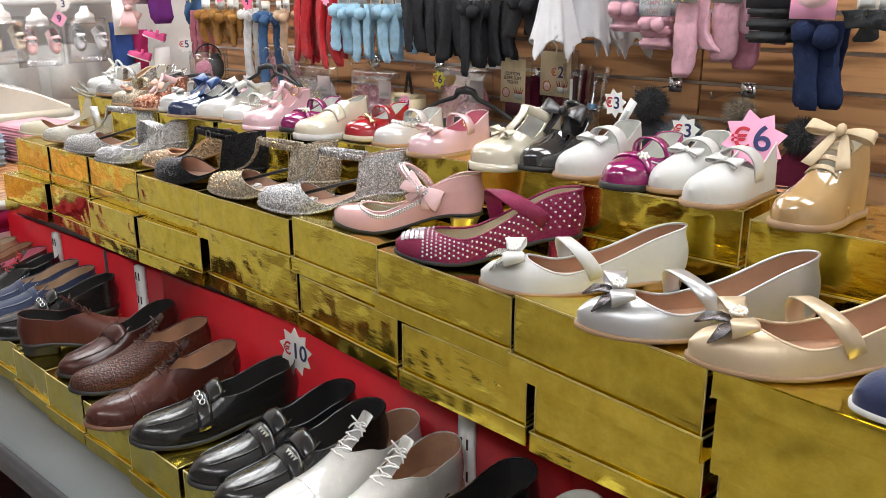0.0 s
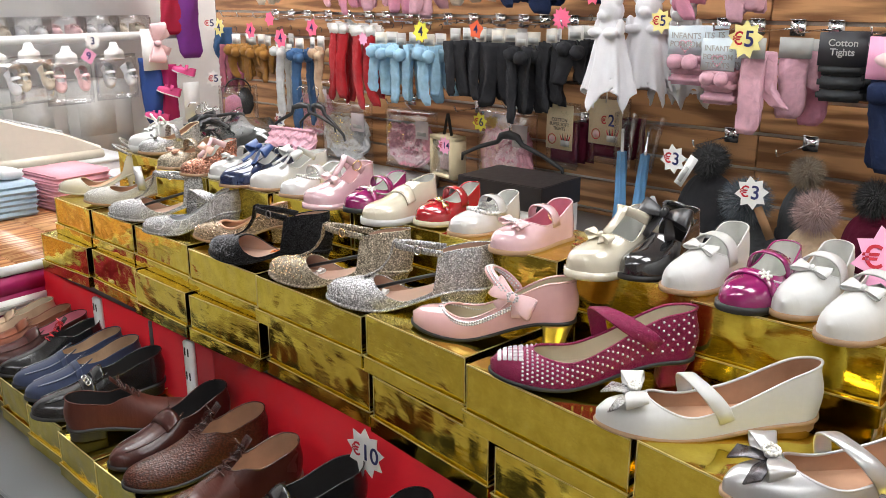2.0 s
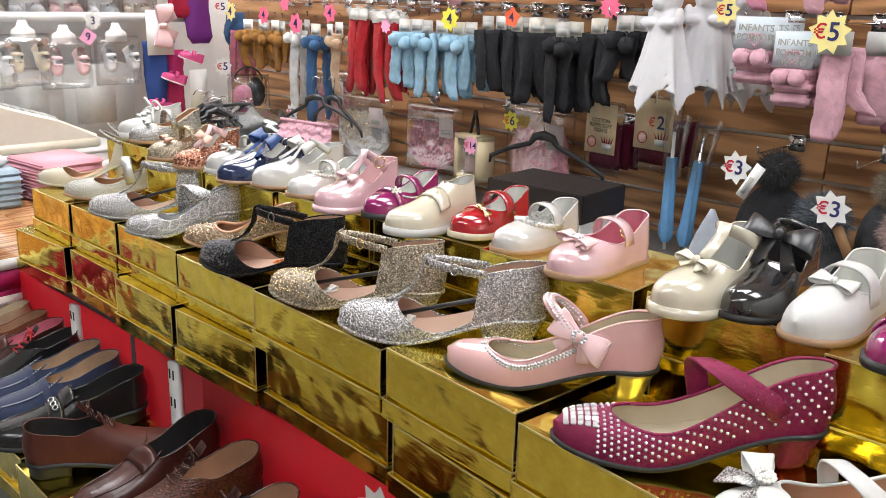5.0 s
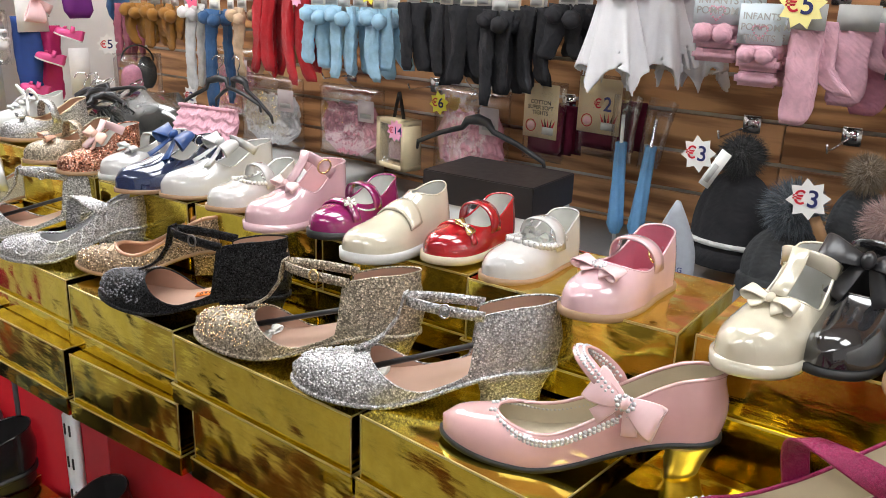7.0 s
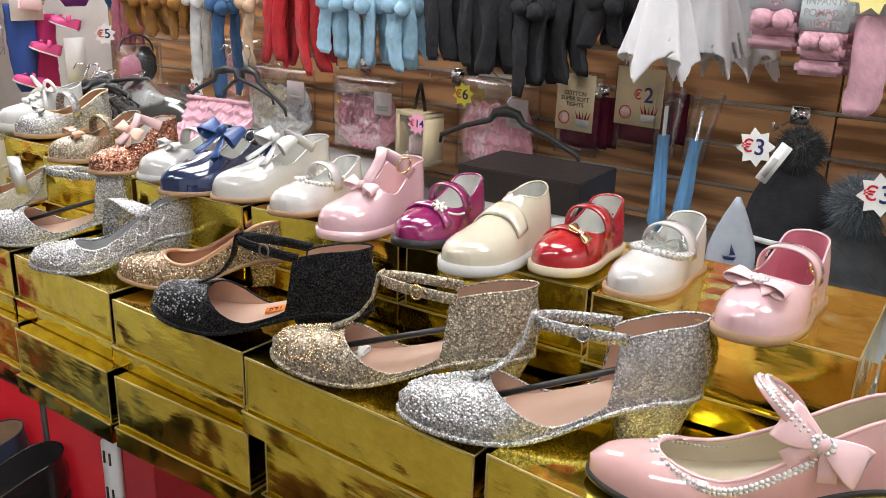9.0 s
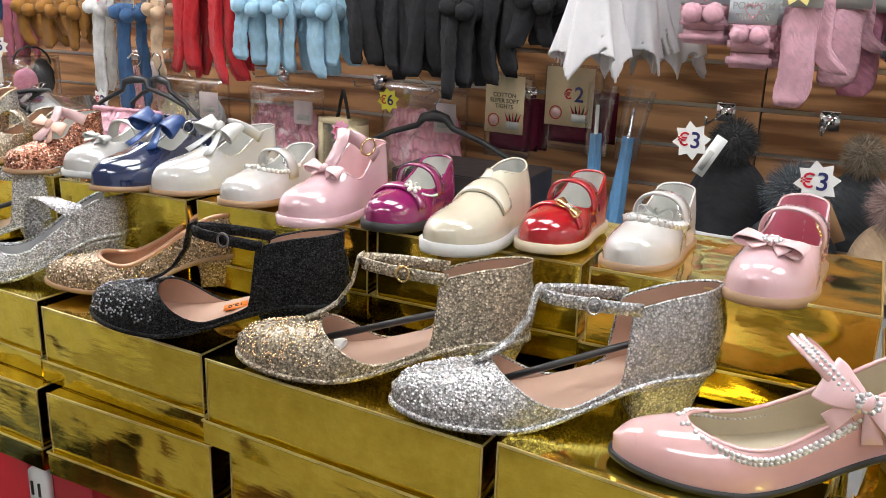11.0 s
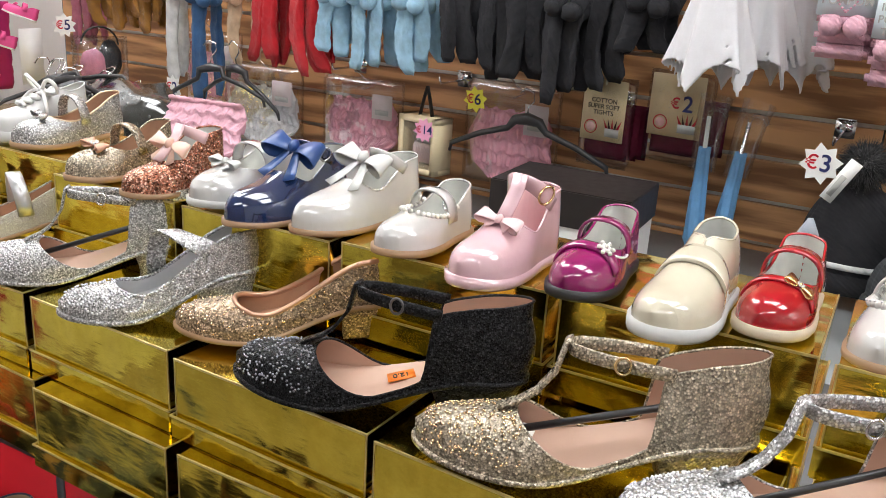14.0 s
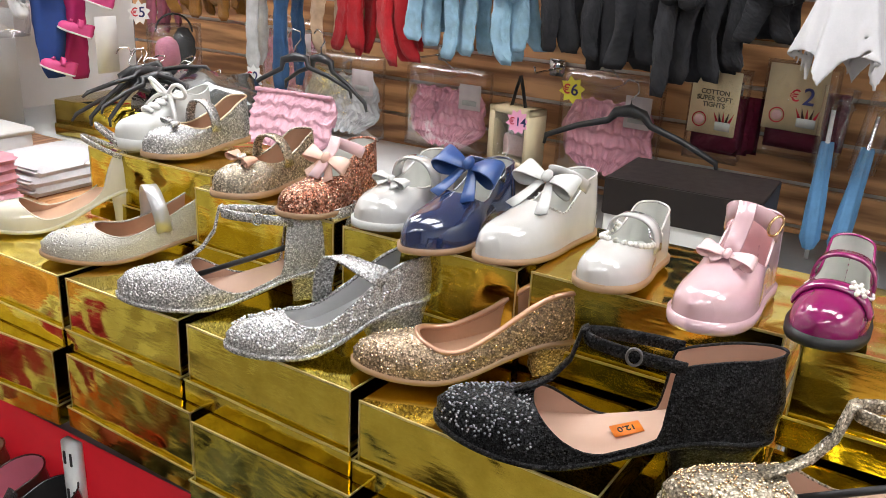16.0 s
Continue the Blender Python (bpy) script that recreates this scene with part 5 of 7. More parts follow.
def star_tag(x, y, z, r, mat, text="", points=9, turn=0.0, ink=INK, lean=0.0, group="star price tags"):
    names = {id(WHITE_CARD): "white", id(PINK_CARD): "bright pink", id(PALE_PINK_CARD): "pink", id(YELLOW_CARD): "yellow", id(SOFT_YELLOW): "pale yellow", id(ORANGE_CARD): "orange"}
    t = thing("price_tag", names[id(mat)] + " star-shaped card price tag with handwritten price", "price tag", pose(x, y, z, lean, 0, turn), group)
    pts = []
    for k in range(points * 2):
        a = math.pi * k / points + 0.17
        q = r * (1.0 if k % 2 == 0 else 0.70)
        pts.append((q * math.cos(a), q * math.sin(a)))
    part("card", prism(pts, 0.0012), mat, t, "", False)
    if text:
        if text[0] == "€":
            wide = 0.8 if len(text) > 2 else 1.0
            letters("€", r * 0.92 * wide, RED_INK if ink is INK else ink, t, (-r * (0.40 if wide == 1 else 0.46), -0.001, 0), "euro_sign")
            letters(text[1:], r * 1.15 * wide, ink, t, (r * 0.22 * (1 if len(text) < 3 else 1.25), -0.001, 0), "price_figure")
        else:
            letters(text, r * 1.15, ink, t, (0, -0.001, 0), "price_figure")
    return t


def hook(x, z, reach=0.2):
    t = thing("display_hook", "chrome slatwall hook with a flat back plate", "hook", pose(x, Y1, z), "slatwall hooks")
    part("plate", B((-0.019, -0.004, -0.03), (0.019, -0.0005, 0.006), 0.0015), CHROME, t)
    part("prong", tube(bmesh.new(), [(0, -0.003, -0.012), (0, -reach * 0.5, -0.012), (0, -reach, -0.012), (0, -reach - 0.008, 0.004)], 0.0026, 8), CHROME, t)
    part("lip", B((-0.019, -0.009, 0.0065), (0.019, -0.0005, 0.0095), 0.001), CHROME, t)
    return t


def fluff(r, sub=3, rough=0.12, seed=0, squash=(1, 1, 1)):
    bm = bmesh.new()
    bmesh.ops.create_icosphere(bm, subdivisions=sub, radius=r)
    g = random.Random(seed)
    for v in bm.verts:
        v.co *= 1 + g.uniform(-rough, rough)
        v.co = Vector([c * s for c, s in zip(v.co, squash)])
    return bm


def sock_body(w, top, bottom, foot=0.0, fold=1.0, depth=0.018, seed=0, bulge=0.12):
    """A flat hanging sock: cuff above, foot at the end, with soft folds."""
    g = random.Random(seed)
    bm, rows = bmesh.new(), []
    n = 14
    a1, a2 = g.uniform(0, 6), g.uniform(0, 6)
    for i in range(n + 1):
        u = i / n
        z = top + (bottom - top) * u
        ww = w * (1 + bulge * math.sin(u * 7 + a1) * 0.5 - 0.18 * u * (1 - u) * 4 * fold)
        if u > 0.8:
            ww *= math.sqrt(max(0.02, 1 - ((u - 0.8) / 0.205) ** 2)) * 0.5 + 0.5
        off = foot * max(0, (u - 0.55) / 0.45) ** 1.6 + 0.004 * math.sin(u * 5 + a2)
        dd = depth * (0.6 + 0.4 * math.sin(min(1, u * 1.2) * math.pi))
        if u == 1:
            dd *= 0.3
        row = []
        for k in range(14):
            q = 2 * math.pi * k / 14
            fx = math.cos(q)
            fy = math.sin(q)
            row.append(Vector((off + ww / 2 * (abs(fx) ** 0.8) * (1 if fx > 0 else -1), dd / 2 * fy * (1 + 0.5 * math.sin(4 * fx + a1 + u * 5)) + 0.0022 * math.sin(u * 31 + 5 * fx + a2), z)))
        rows.append(row)
    vs = sheet(bm, rows, True)
    bm.faces.new(vs[0])
    bm.faces.new(vs[-1])
    bmesh.ops.recalc_face_normals(bm, faces=bm.faces)
    return bm


HEADERS = (plain("ivory header card", (0.62, 0.58, 0.50), 0.6), plain("pale header card", (0.72, 0.71, 0.68), 0.6), plain("printed grey card", (0.40, 0.38, 0.36), 0.6))


def socks(x, top, bottom, w, mat, label, y=1.97, pom=None, header=True, foot=0.012, pair=2, deep=2, cuff=None):
    """Pairs of socks hung one behind another, each with a header card."""
    for d in range(deep):
        yy = y + 0.055 * d + rng.uniform(-0.006, 0.006)
        t = thing("sock_pair", label, "socks", pose(x + rng.uniform(-0.008, 0.008) * (d + 1), yy, 0, 0, 0, rng.uniform(-16, 16)), "hanging socks")
        if header:
            c = part("header_card", B((-w * 0.25, -0.001, top - 0.012), (w * 0.25, 0.001, top + 0.036), 0.0004), HEADERS[rng.randrange(3)], t, "pale header card")
            part("print", B((-w * 0.18, -0.0022, top + 0.004), (w * 0.18, -0.0012, top + 0.020)), GREY_CARD, c)
            part("hanger_loop", tube(bmesh.new(), [(0.006 * math.sin(q), 0, top + 0.048 + 0.008 * (1 - math.cos(q))) for q in [k * 0.55 for k in range(9)]], 0.0012, 5), BLACK_PLASTIC, t)
        for k in range(pair):
            o = (k - (pair - 1) / 2) * w * 0.40
            b = sock_body(w * 0.58, top, bottom + 0.014 * k + rng.uniform(-0.012, 0.018), foot + rng.uniform(-0.02, 0.02), 1, 0.022, rng.randrange(999), 0.22)
            p = part("sock", b, mat, t)
            p.matrix_basis = pose(o, -0.012 + 0.013 * k, top, 0, rng.uniform(-4, 4), rng.uniform(-20, 20)) @ Matrix.Translation((0, 0, -top))
            if cuff:
                cf = part("cuff", sock_body(w * 0.70, top + 0.03, top - 0.006, 0, 0.2, 0.024, 5), cuff, t)
                cf.location = (o, -0.012 + 0.013 * k, 0)
        if pom:
            for k in (-1, 1):
                pp = part("pompom", fluff(w * 0.235, 2, 0.10, rng.randrange(99)), pom, t)
                pp.location = (k * w * 0.22, -0.026, top - 0.022 - 0.008 * (k > 0))


MUSTARD = knit("mustard knit", (0.30, 0.135, 0.018))
WHITE_K = knit("white knit", (0.66, 0.66, 0.65))
BLUE_K = knit("denim blue knit", (0.035, 0.105, 0.24))
BEIGE_K = knit("beige knit", (0.56, 0.40, 0.26))
RED_K = knit("red knit", (0.46, 0.005, 0.013))
SKY_K = knit("pale blue knit", (0.34, 0.56, 0.72))
BLACK_K = knit("black knit", (0.030, 0.030, 0.034))
NAVY_K = knit("navy knit", (0.017, 0.028, 0.075))
PINK_K = knit("pink knit", (0.70, 0.29, 0.41))
PALE_PINK_K = knit("pale pink knit", (0.74, 0.42, 0.50))
CREAM_K = knit("cream knit", (0.68, 0.60, 0.48))
GREY_K = knit("charcoal knit", (0.055, 0.058, 0.062))
MAROON_K = knit("maroon knit", (0.13, 0.012, 0.034))
ROSE_K = knit("dusty rose knit", (0.42, 0.12, 0.18))

for x in (-2.98, -2.88, -2.78):
    socks(x, 1.325, 1.195, 0.085, MUSTARD, "mustard knitted socks with pompoms on cards", 1.97, MUSTARD)
socks(-3.08, 1.32, 1.13, 0.06, ROSE_K, "dusty rose knitted tights hanging on the wall", 1.99, None, False, 0.0, 2, 2)
socks(-2.668, 1.335, 1.07, 0.078, WHITE_K, "long white knee socks with pompoms", 1.95, WHITE_K, True, -0.02, 1, 2)
socks(-2.566, 1.325, 1.05, 0.082, BLUE_K, "long denim blue knee socks with pompoms", 1.95, BLUE_K, True, 0.0, 1, 2)
socks(-2.458, 1.335, 1.14, 0.075, BEIGE_K, "beige knee socks with a pompom", 1.96, BEIGE_K, True, 0.015, 1, 2)
socks(-2.372, 1.385, 1.145, 0.088, RED_K, "bright red knee socks on white cards", 1.96, None, True, -0.01, 2, 2, HEADERS[1])
socks(-2.260, 1.380, 1.150, 0.100, RED_K, "bright red knee socks on white cards", 1.96, None, True, 0.02, 2, 2, HEADERS[1])
for x, lo in ((-2.172, 1.19), (-2.080, 1.16), (-1.970, 1.175)):
    socks(x, 1.355, lo, 0.088, SKY_K, "pale blue knee socks with pompoms", 1.96, SKY_K, True, 0.006)
for x, lo in ((-1.862, 1.20), (-1.768, 1.19), (-1.688, 1.19)):
    socks(x, 1.375, lo, 0.085, BLACK_K, "black knitted socks on white cards", 1.96, None, True, 0.012, 2, 3)
socks(-1.60, 1.37, 1.165, 0.085, BLACK_K, "black knitted socks with pompoms", 1.94, BLACK_K, True, 0.0, 2, 2)
socks(-1.53, 1.38, 1.20, 0.085, BLACK_K, "black knitted socks on white cards", 1.97, None, True, 0.01, 2, 2)
socks(-1.45, 1.39, 1.265, 0.09, BLACK_K, "short black knitted socks", 1.97, BLACK_K, True, 0.0, 2, 2)
# the upper row
for x, lo, w, m, lb in ((-2.78, 1.475, 0.09, CREAM_K, "cream"), (-2.66, 1.49, 0.09, CREAM_K, "cream"), (-2.42, 1.46, 0.08, PALE_PINK_K, "pale pink"), (-2.33, 1.45, 0.08, PINK_K, "pink"), (-2.22, 1.46, 0.09, PALE_PINK_K, "pale pink"),
                    (-2.10, 1.44, 0.08, PINK_K, "pink"), (-2.0, 1.435, 0.09, PALE_PINK_K, "pale pink"), (-1.87, 1.48, 0.09, CREAM_K, "cream"), (-1.77, 1.485, 0.09, CREAM_K, "cream"),
                    (-1.65, 1.47, 0.10, NAVY_K, "navy"), (-1.54, 1.465, 0.11, NAVY_K, "navy"), (-1.44, 1.48, 0.09, NAVY_K, "navy"), (-1.136, 1.455, 0.075, PINK_K, "pink"), (-0.99, 1.45, 0.09, PALE_PINK_K, "pale pink")):
    socks(x, 1.60, lo, w, m, lb + " knitted socks hanging in the upper row", 1.97, None, True, 0.008, 2, 2)
for x in (-3.0, -2.9, -2.8, -2.68, -2.57, -2.46, -2.37, -2.26, -2.17, -2.08, -1.97, -1.86, -1.77, -1.69, -1.59, -1.46, -1.33, -1.13, -1.04, -0.94, -0.85, -0.70):
    hook(x, FIRST_Z + 0.0925 * 3, 0.25)
for x in (-2.78, -2.66, -2.42, -2.22, -2.0, -1.82, -1.6, -1.5, -1.13, -1.0):
    hook(x, FIRST_Z + 0.0925 * 5, 0.24)
for x in (-1.08, -0.876, -1.94, -1.53, -1.40, -2.25):
    hook(x, FIRST_Z, 0.22 if x > -1.2 else 0.12)


def comforter(x, y, top, h, turn):
    """A soft white bear comforter: head with ears, folded arms and a draped cloth, one plain shape."""
    bm = bmesh.new()
    r = h * 0.122
    for c, q, sq in (((0, 0, top - r), r, (1, 0.9, 1)), ((-r * 0.8, 0, top - r * 0.25), r * 0.42, (1, 0.6, 1)), ((r * 0.8, 0, top - r * 0.25), r * 0.42, (1, 0.6, 1)), ((0, -r * 0.8, top - r * 1.25), r * 0.45, (1, 0.8, 0.8)),
                     ((-r * 0.9, -r * 0.7, top - r * 2.45), r * 0.5, (1.5, 0.8, 0.7)), ((r * 0.9, -r * 0.7, top - r * 2.45), r * 0.5, (1.5, 0.8, 0.7)), ((-r * 1.3, -r * 0.1, top - r * 2.1), r * 0.42, (0.8, 0.8, 1.5)), ((r * 1.3, -r * 0.1, top - r * 2.1), r * 0.42, (0.8, 0.8, 1.5))):
        bmesh.ops.create_uvsphere(bm, u_segments=14, v_segments=10, radius=q, matrix=Matrix.Translation(c) @ Matrix.Diagonal((*sq, 1)))
    rows = []
    for inner in (0, 1):
        for i in range(21):
            u = (20 - i if inner else i) / 20
            row = []
            for k in range(120):
                q = 2 * math.pi * k / 120
                edge = 1 / max(abs(math.cos(q + x * 9)), abs(math.sin(q + x * 9)))
                long = (h - r * 1.7) * (0.76 + 0.24 * (edge - 1) / 0.414)
                fold = 1 + u * (0.17 * math.sin(6 * q + x * 40 + 0.8 * u) + 0.09 * math.sin(11 * q + 2 - u))
                rad = r * (0.92 + 1.35 * u ** 0.9) * fold - 0.007 * inner
                row.append(Vector((rad * math.cos(q), rad * 0.62 * math.sin(q), top - r * 1.6 - long * u - 0.008 * inner * (1 - u))))
            rows.append(row)
    vs = sheet(bm, rows, True)
    bm.faces.new(vs[0][::-1])
    bm.faces.new(vs[-1])
    bmesh.ops.recalc_face_normals(bm, faces=bm.faces)
    me = finish("comforter", bm, PLUSH)
    ob = new("bear_comforter", me)
    ob.matrix_world = pose(x, y, 0, 0, 0, turn)
    mod = ob.modifiers.new("one skin", "REMESH")
    mod.mode, mod.voxel_size, mod.use_smooth_shade = "VOXEL", 0.003, True
    return tagged(ob, "white plush bear comforter with a satin-edged cloth", "soft toy", "bear comforters")


PLUSH = plain("white plush", (0.66, 0.655, 0.68), 0.85, 0, 0.06, 300, 0.4, sheen=0.5)
comforter(-1.308, 1.92, 1.500, 0.285, -22)
comforter(-1.250, 2.00, 1.508, 0.285, 10)
comforter(-1.195, 2.08, 1.50, 0.285, -5)


def tights_pack(x, y, top, bottom, w, mat, cardmat, label, pom=False, words=()):
    for d in range(3):
        t = thing("tights_pack", label, "tights", pose(x + 0.007 * d, y + 0.045 * d, 0, 0, 0, rng.uniform(-9, 9)), "packs of tights")
        h = top - bottom
        body = bmesh.new()
        for k in range(3):
            box(body, (-w * 0.46, -0.016 - 0.001 * k, bottom + h * 0.19 * k), (w * 0.46, 0.016 + 0.001 * k, bottom + h * 0.19 * (k + 1) - 0.002), 0.007)
        part("folded_tights", body, mat, t)
        c = part("card", B((-w * 0.48, -0.019, bottom + h * 0.52), (w * 0.48, -0.017, top), 0.0004), cardmat, t, "printed header card")
        for i, wd in enumerate(words):
            letters(wd, w * 0.20, GREY_CARD, c, (0, -0.0195, top - 0.022 - 0.019 * i))
        if pom:
            for k in (-1, 1):
                part("pompom", fluff(w * 0.20, 2, 0.10, k + 5), mat, t).location = (k * w * 0.2, -0.03, bottom + h * 0.40)
            hb = bmesh.new()
            beads(hb, [(w * 0.16 * (16 * math.sin(q) ** 3) / 16, -0.020, bottom + h * 0.68 + w * 0.16 * (13 * math.cos(q) - 5 * math.cos(2 * q) - 2 * math.cos(3 * q)) / 16) for q in [2 * math.pi * k / 22 for k in range(22)]], 0.0022)
            part("heart_print", hb, mat, c)


PACK_BLUE = plain("pale printed card", (0.55, 0.62, 0.66), 0.4, 0, 0.08)
tights_pack(-1.098, 1.93, 1.435, 1.300, 0.095, PALE_PINK_K, PACK_BLUE, "pink infant tights with pompoms in a printed pack", True, ("INFANTS", "POMPOM"))
tights_pack(-1.012, 1.92, 1.410, 1.262, 0.085, PALE_PINK_K, PACK_BLUE, "pink infant tights with pompoms in a printed pack", True, ("INFANTS", "POMPOM", "TIGHTS"))


def folded_tights(x, y, top, bottom, w, mat, label, cardmat=GREY_CARD, turn=0):
    t = thing("folded_tights", label, "tights", pose(x, y, 0, 0, 0, turn), "folded tights")
    c = part("header_card", B((-w * 0.5, -0.016, top - 0.045), (w * 0.5, -0.013, top), 0.0004), cardmat, t, "grey header card")
    part("leg", sock_body(w * 0.95, top - 0.035, bottom, -0.012, 0.3, 0.030, 3, 0.05), mat, t)
    part("leg", sock_body(w * 0.7, top - 0.03, bottom + 0.06, 0.055, 0.3, 0.024, 8, 0.05), mat, t).location = (0.02, 0.02, 0)


folded_tights(-0.930, 1.91, 1.415, 1.200, 0.068, PALE_PINK_K, "pale pink ribbed tights folded over a card", GREY_CARD, -12)
folded_tights(-0.865, 1.98, 1.415, 1.235, 0.07, PALE_PINK_K, "pale pink ribbed tights folded over a card", GREY_CARD, 8)
folded_tights(-0.835, 2.04, 1.41, 1.215, 0.07, PINK_K, "pink ribbed tights folded over a card", GREY_CARD, 0)
tights_pack(-0.755, 1.95, 1.43, 1.285, 0.10, GREY_K, plain("dark printed card", (0.03, 0.03, 0.035), 0.5), "charcoal cotton tights with a dark card", False, ("Cotton", "Tights"))
socks(-0.640, 1.335, 1.14, 0.115, NAVY_K, "navy knitted socks with large pompoms on a pink card", 1.93, NAVY_K, False, 0.0, 2, 2)
t = thing("sock_card", "pink printed sock header card with a fish shape", "card", pose(-0.645, 1.898, 1.34, 0, 0, -8))
part("card", B((-0.05, -0.001, 0), (0.05, 0.001, 0.085), 0.0004), PALE_PINK_CARD, t)
part("print", prism([(0.03 * math.cos(q) * (1 + 0.2 * math.cos(2 * q)), 0.04 + 0.018 * math.sin(q)) for q in [2 * math.pi * k / 16 for k in range(16)]], 0.001), SATIN_PINK, t).location = (0, -0.0025, 0)
socks(-0.54, 1.36, 1.305, 0.09, GREY_K, "grey knitted socks on a card", 1.93, None, True, 0.0, 2, 2)

# ---- packaged goods on the lower part of the wall ----
FROST = plain("white frilled cotton", (0.66, 0.66, 0.68), 0.8, 0, 0.12, 120, 0.8)
PINK_COT = plain("pink frilled cotton", (0.72, 0.34, 0.42), 0.8, 0, 0.25, 90, 1.0)


def pillow(w, h, d, n=10, crinkle=0.0, seed=0):
    g = random.Random(seed)
    bm = bmesh.new()
    for sd in (1, -1):
        rows = []
        for j in range(n + 1):
            row = []
            for i in range(n + 1):
                u, v = i / n * 2 - 1, j / n * 2 - 1
                e = (1 - u ** 4) * (1 - v ** 4)
                jit = g.uniform(-crinkle, crinkle) * e
                row.append(Vector((u * w / 2, -sd * (d / 2 * math.sqrt(max(0, e)) + jit), v * h / 2)))
            rows.append(row)
        sheet(bm, rows)
    bmesh.ops.remove_doubles(bm, verts=bm.verts, dist=0.0001)
    bmesh.ops.recalc_face_normals(bm, faces=bm.faces)
    return bm


def knickers(w, h, seed=1):
    """Frilled knickers lying flat: waist gathered, legs cut out."""
    bm = bmesh.new()
    for sd in (1, -1):
        rows = []
        for j in range(41):
            v = j / 40
            half = w / 2 * (0.86 + 0.16 * math.sin(min(1, (1 - v) * 1.6) * math.pi / 2) - 0.55 * max(0, (0.40 - v) / 0.40) ** 1.7)
            tier = (v * 5.0) % 1.0
            row = []
            for k in range(73):
                u = k / 36 - 1
                gather = math.sin(u * 44 + 2.2 * math.sin(v * 11 + seed)) * (0.35 + 0.65 * (1 - tier))
                row.append(Vector((half * u + 0.004 * math.sin(13 * v + u * 4), -sd * (0.010 * (1 - u * u) + 0.0032 * gather + 0.0075 * (1 - tier) ** 1.5), h * (v - 0.5) + 0.004 * math.sin(u * 17 + seed + v * 3))))
            rows.append(row)
        sheet(bm, rows)
    bmesh.ops.recalc_face_normals(bm, faces=bm.faces)
    return bm


def bagged_knickers(x, y, ztop, zbot, w, mat, label, turn=0):
    h = ztop - zbot
    t = thing("packed_knickers", label, "underwear", pose(x, y, (ztop + zbot) / 2, 0, 0, turn), "bagged knickers")
    part("garment", knickers(w * 0.86, h * 0.66), mat, t).location = (0, 0, -h * 0.10)
    bag = part("bag", pillow(w, h, 0.034, 14, 0.004, int(w * 1000)), CLEAR, t, "crinkled clear plastic bag")
    tg = part("size_label", B((w * 0.18, -0.024, h * 0.05), (w * 0.42, -0.0232, h * 0.34), 0.0003), plain("pale label", (0.62, 0.54, 0.54), 0.5), t, "pale printed size label")
    part("print", B((w * 0.22, -0.0252, h * 0.10), (w * 0.38, -0.0244, h * 0.16)), GREY_CARD, tg)
    part("hanger_hook", tube(bmesh.new(), [(0, 0, h * 0.36), (0.03, 0, h * 0.42), (0, -0.004, h * 0.52), (-0.02, -0.004, h * 0.58), (-0.012, -0.004, h * 0.64)], 0.0018, 6), CHROME, t)


bagged_knickers(-2.53, 2.12, 1.13, 0.905, 0.28, FROST, "white frilled baby knickers in a clear bag")
bagged_knickers(-2.20, 2.12, 1.13, 0.92, 0.25, PINK_COT, "pink frilled baby knickers in a clear bag")
bagged_knickers(-1.775, 2.11, 1.165, 0.925, 0.25, PINK_COT, "pink frilled baby knickers in a clear bag", -4)
bagged_knickers(-2.72, 2.13, 1.20, 0.98, 0.2, PINK_COT, "pink frilled baby knickers in a clear bag", 6)

# gift box with a window
t = thing("gift_box", "cream card gift box with a window and black ribbon handle", "box", pose(-1.975, 2.06, 0.935, 0, 0, -12))
fb = bmesh.new()
for lo, hi in (((-0.06, -0.03, 0), (-0.045, 0.03, 0.135)), ((0.045, -0.03, 0), (0.06, 0.03, 0.135)), ((-0.06, -0.03, 0), (0.06, 0.03, 0.014)), ((-0.06, -0.03, 0.121), (0.06, 0.03, 0.135)), ((-0.06, 0.024, 0), (0.06, 0.03, 0.135))):
    box(fb, lo, hi, 0.0006)
part("carton", fb, KRAFT, t)
part("window", B((-0.045, -0.028, 0.014), (0.045, -0.0275, 0.121)), CLEAR, t)
part("shoe_inside", pillow(0.07, 0.05, 0.03), SATIN_PINK, t).location = (0, 0, 0.045)
part("shoe_inside", pillow(0.05, 0.04, 0.03), WHITE_K, t).location = (0.005, 0, 0.09)
part("ribbon_handle", ribbon(bmesh.new(), [(-0.02, 0, 0.135), (-0.008, 0, 0.18), (0, 0, 0.205), (0.008, 0, 0.18), (0.02, 0, 0.135)], (0, 1, 0), 0.012, 0.0015), BLACK_PLASTIC, t)


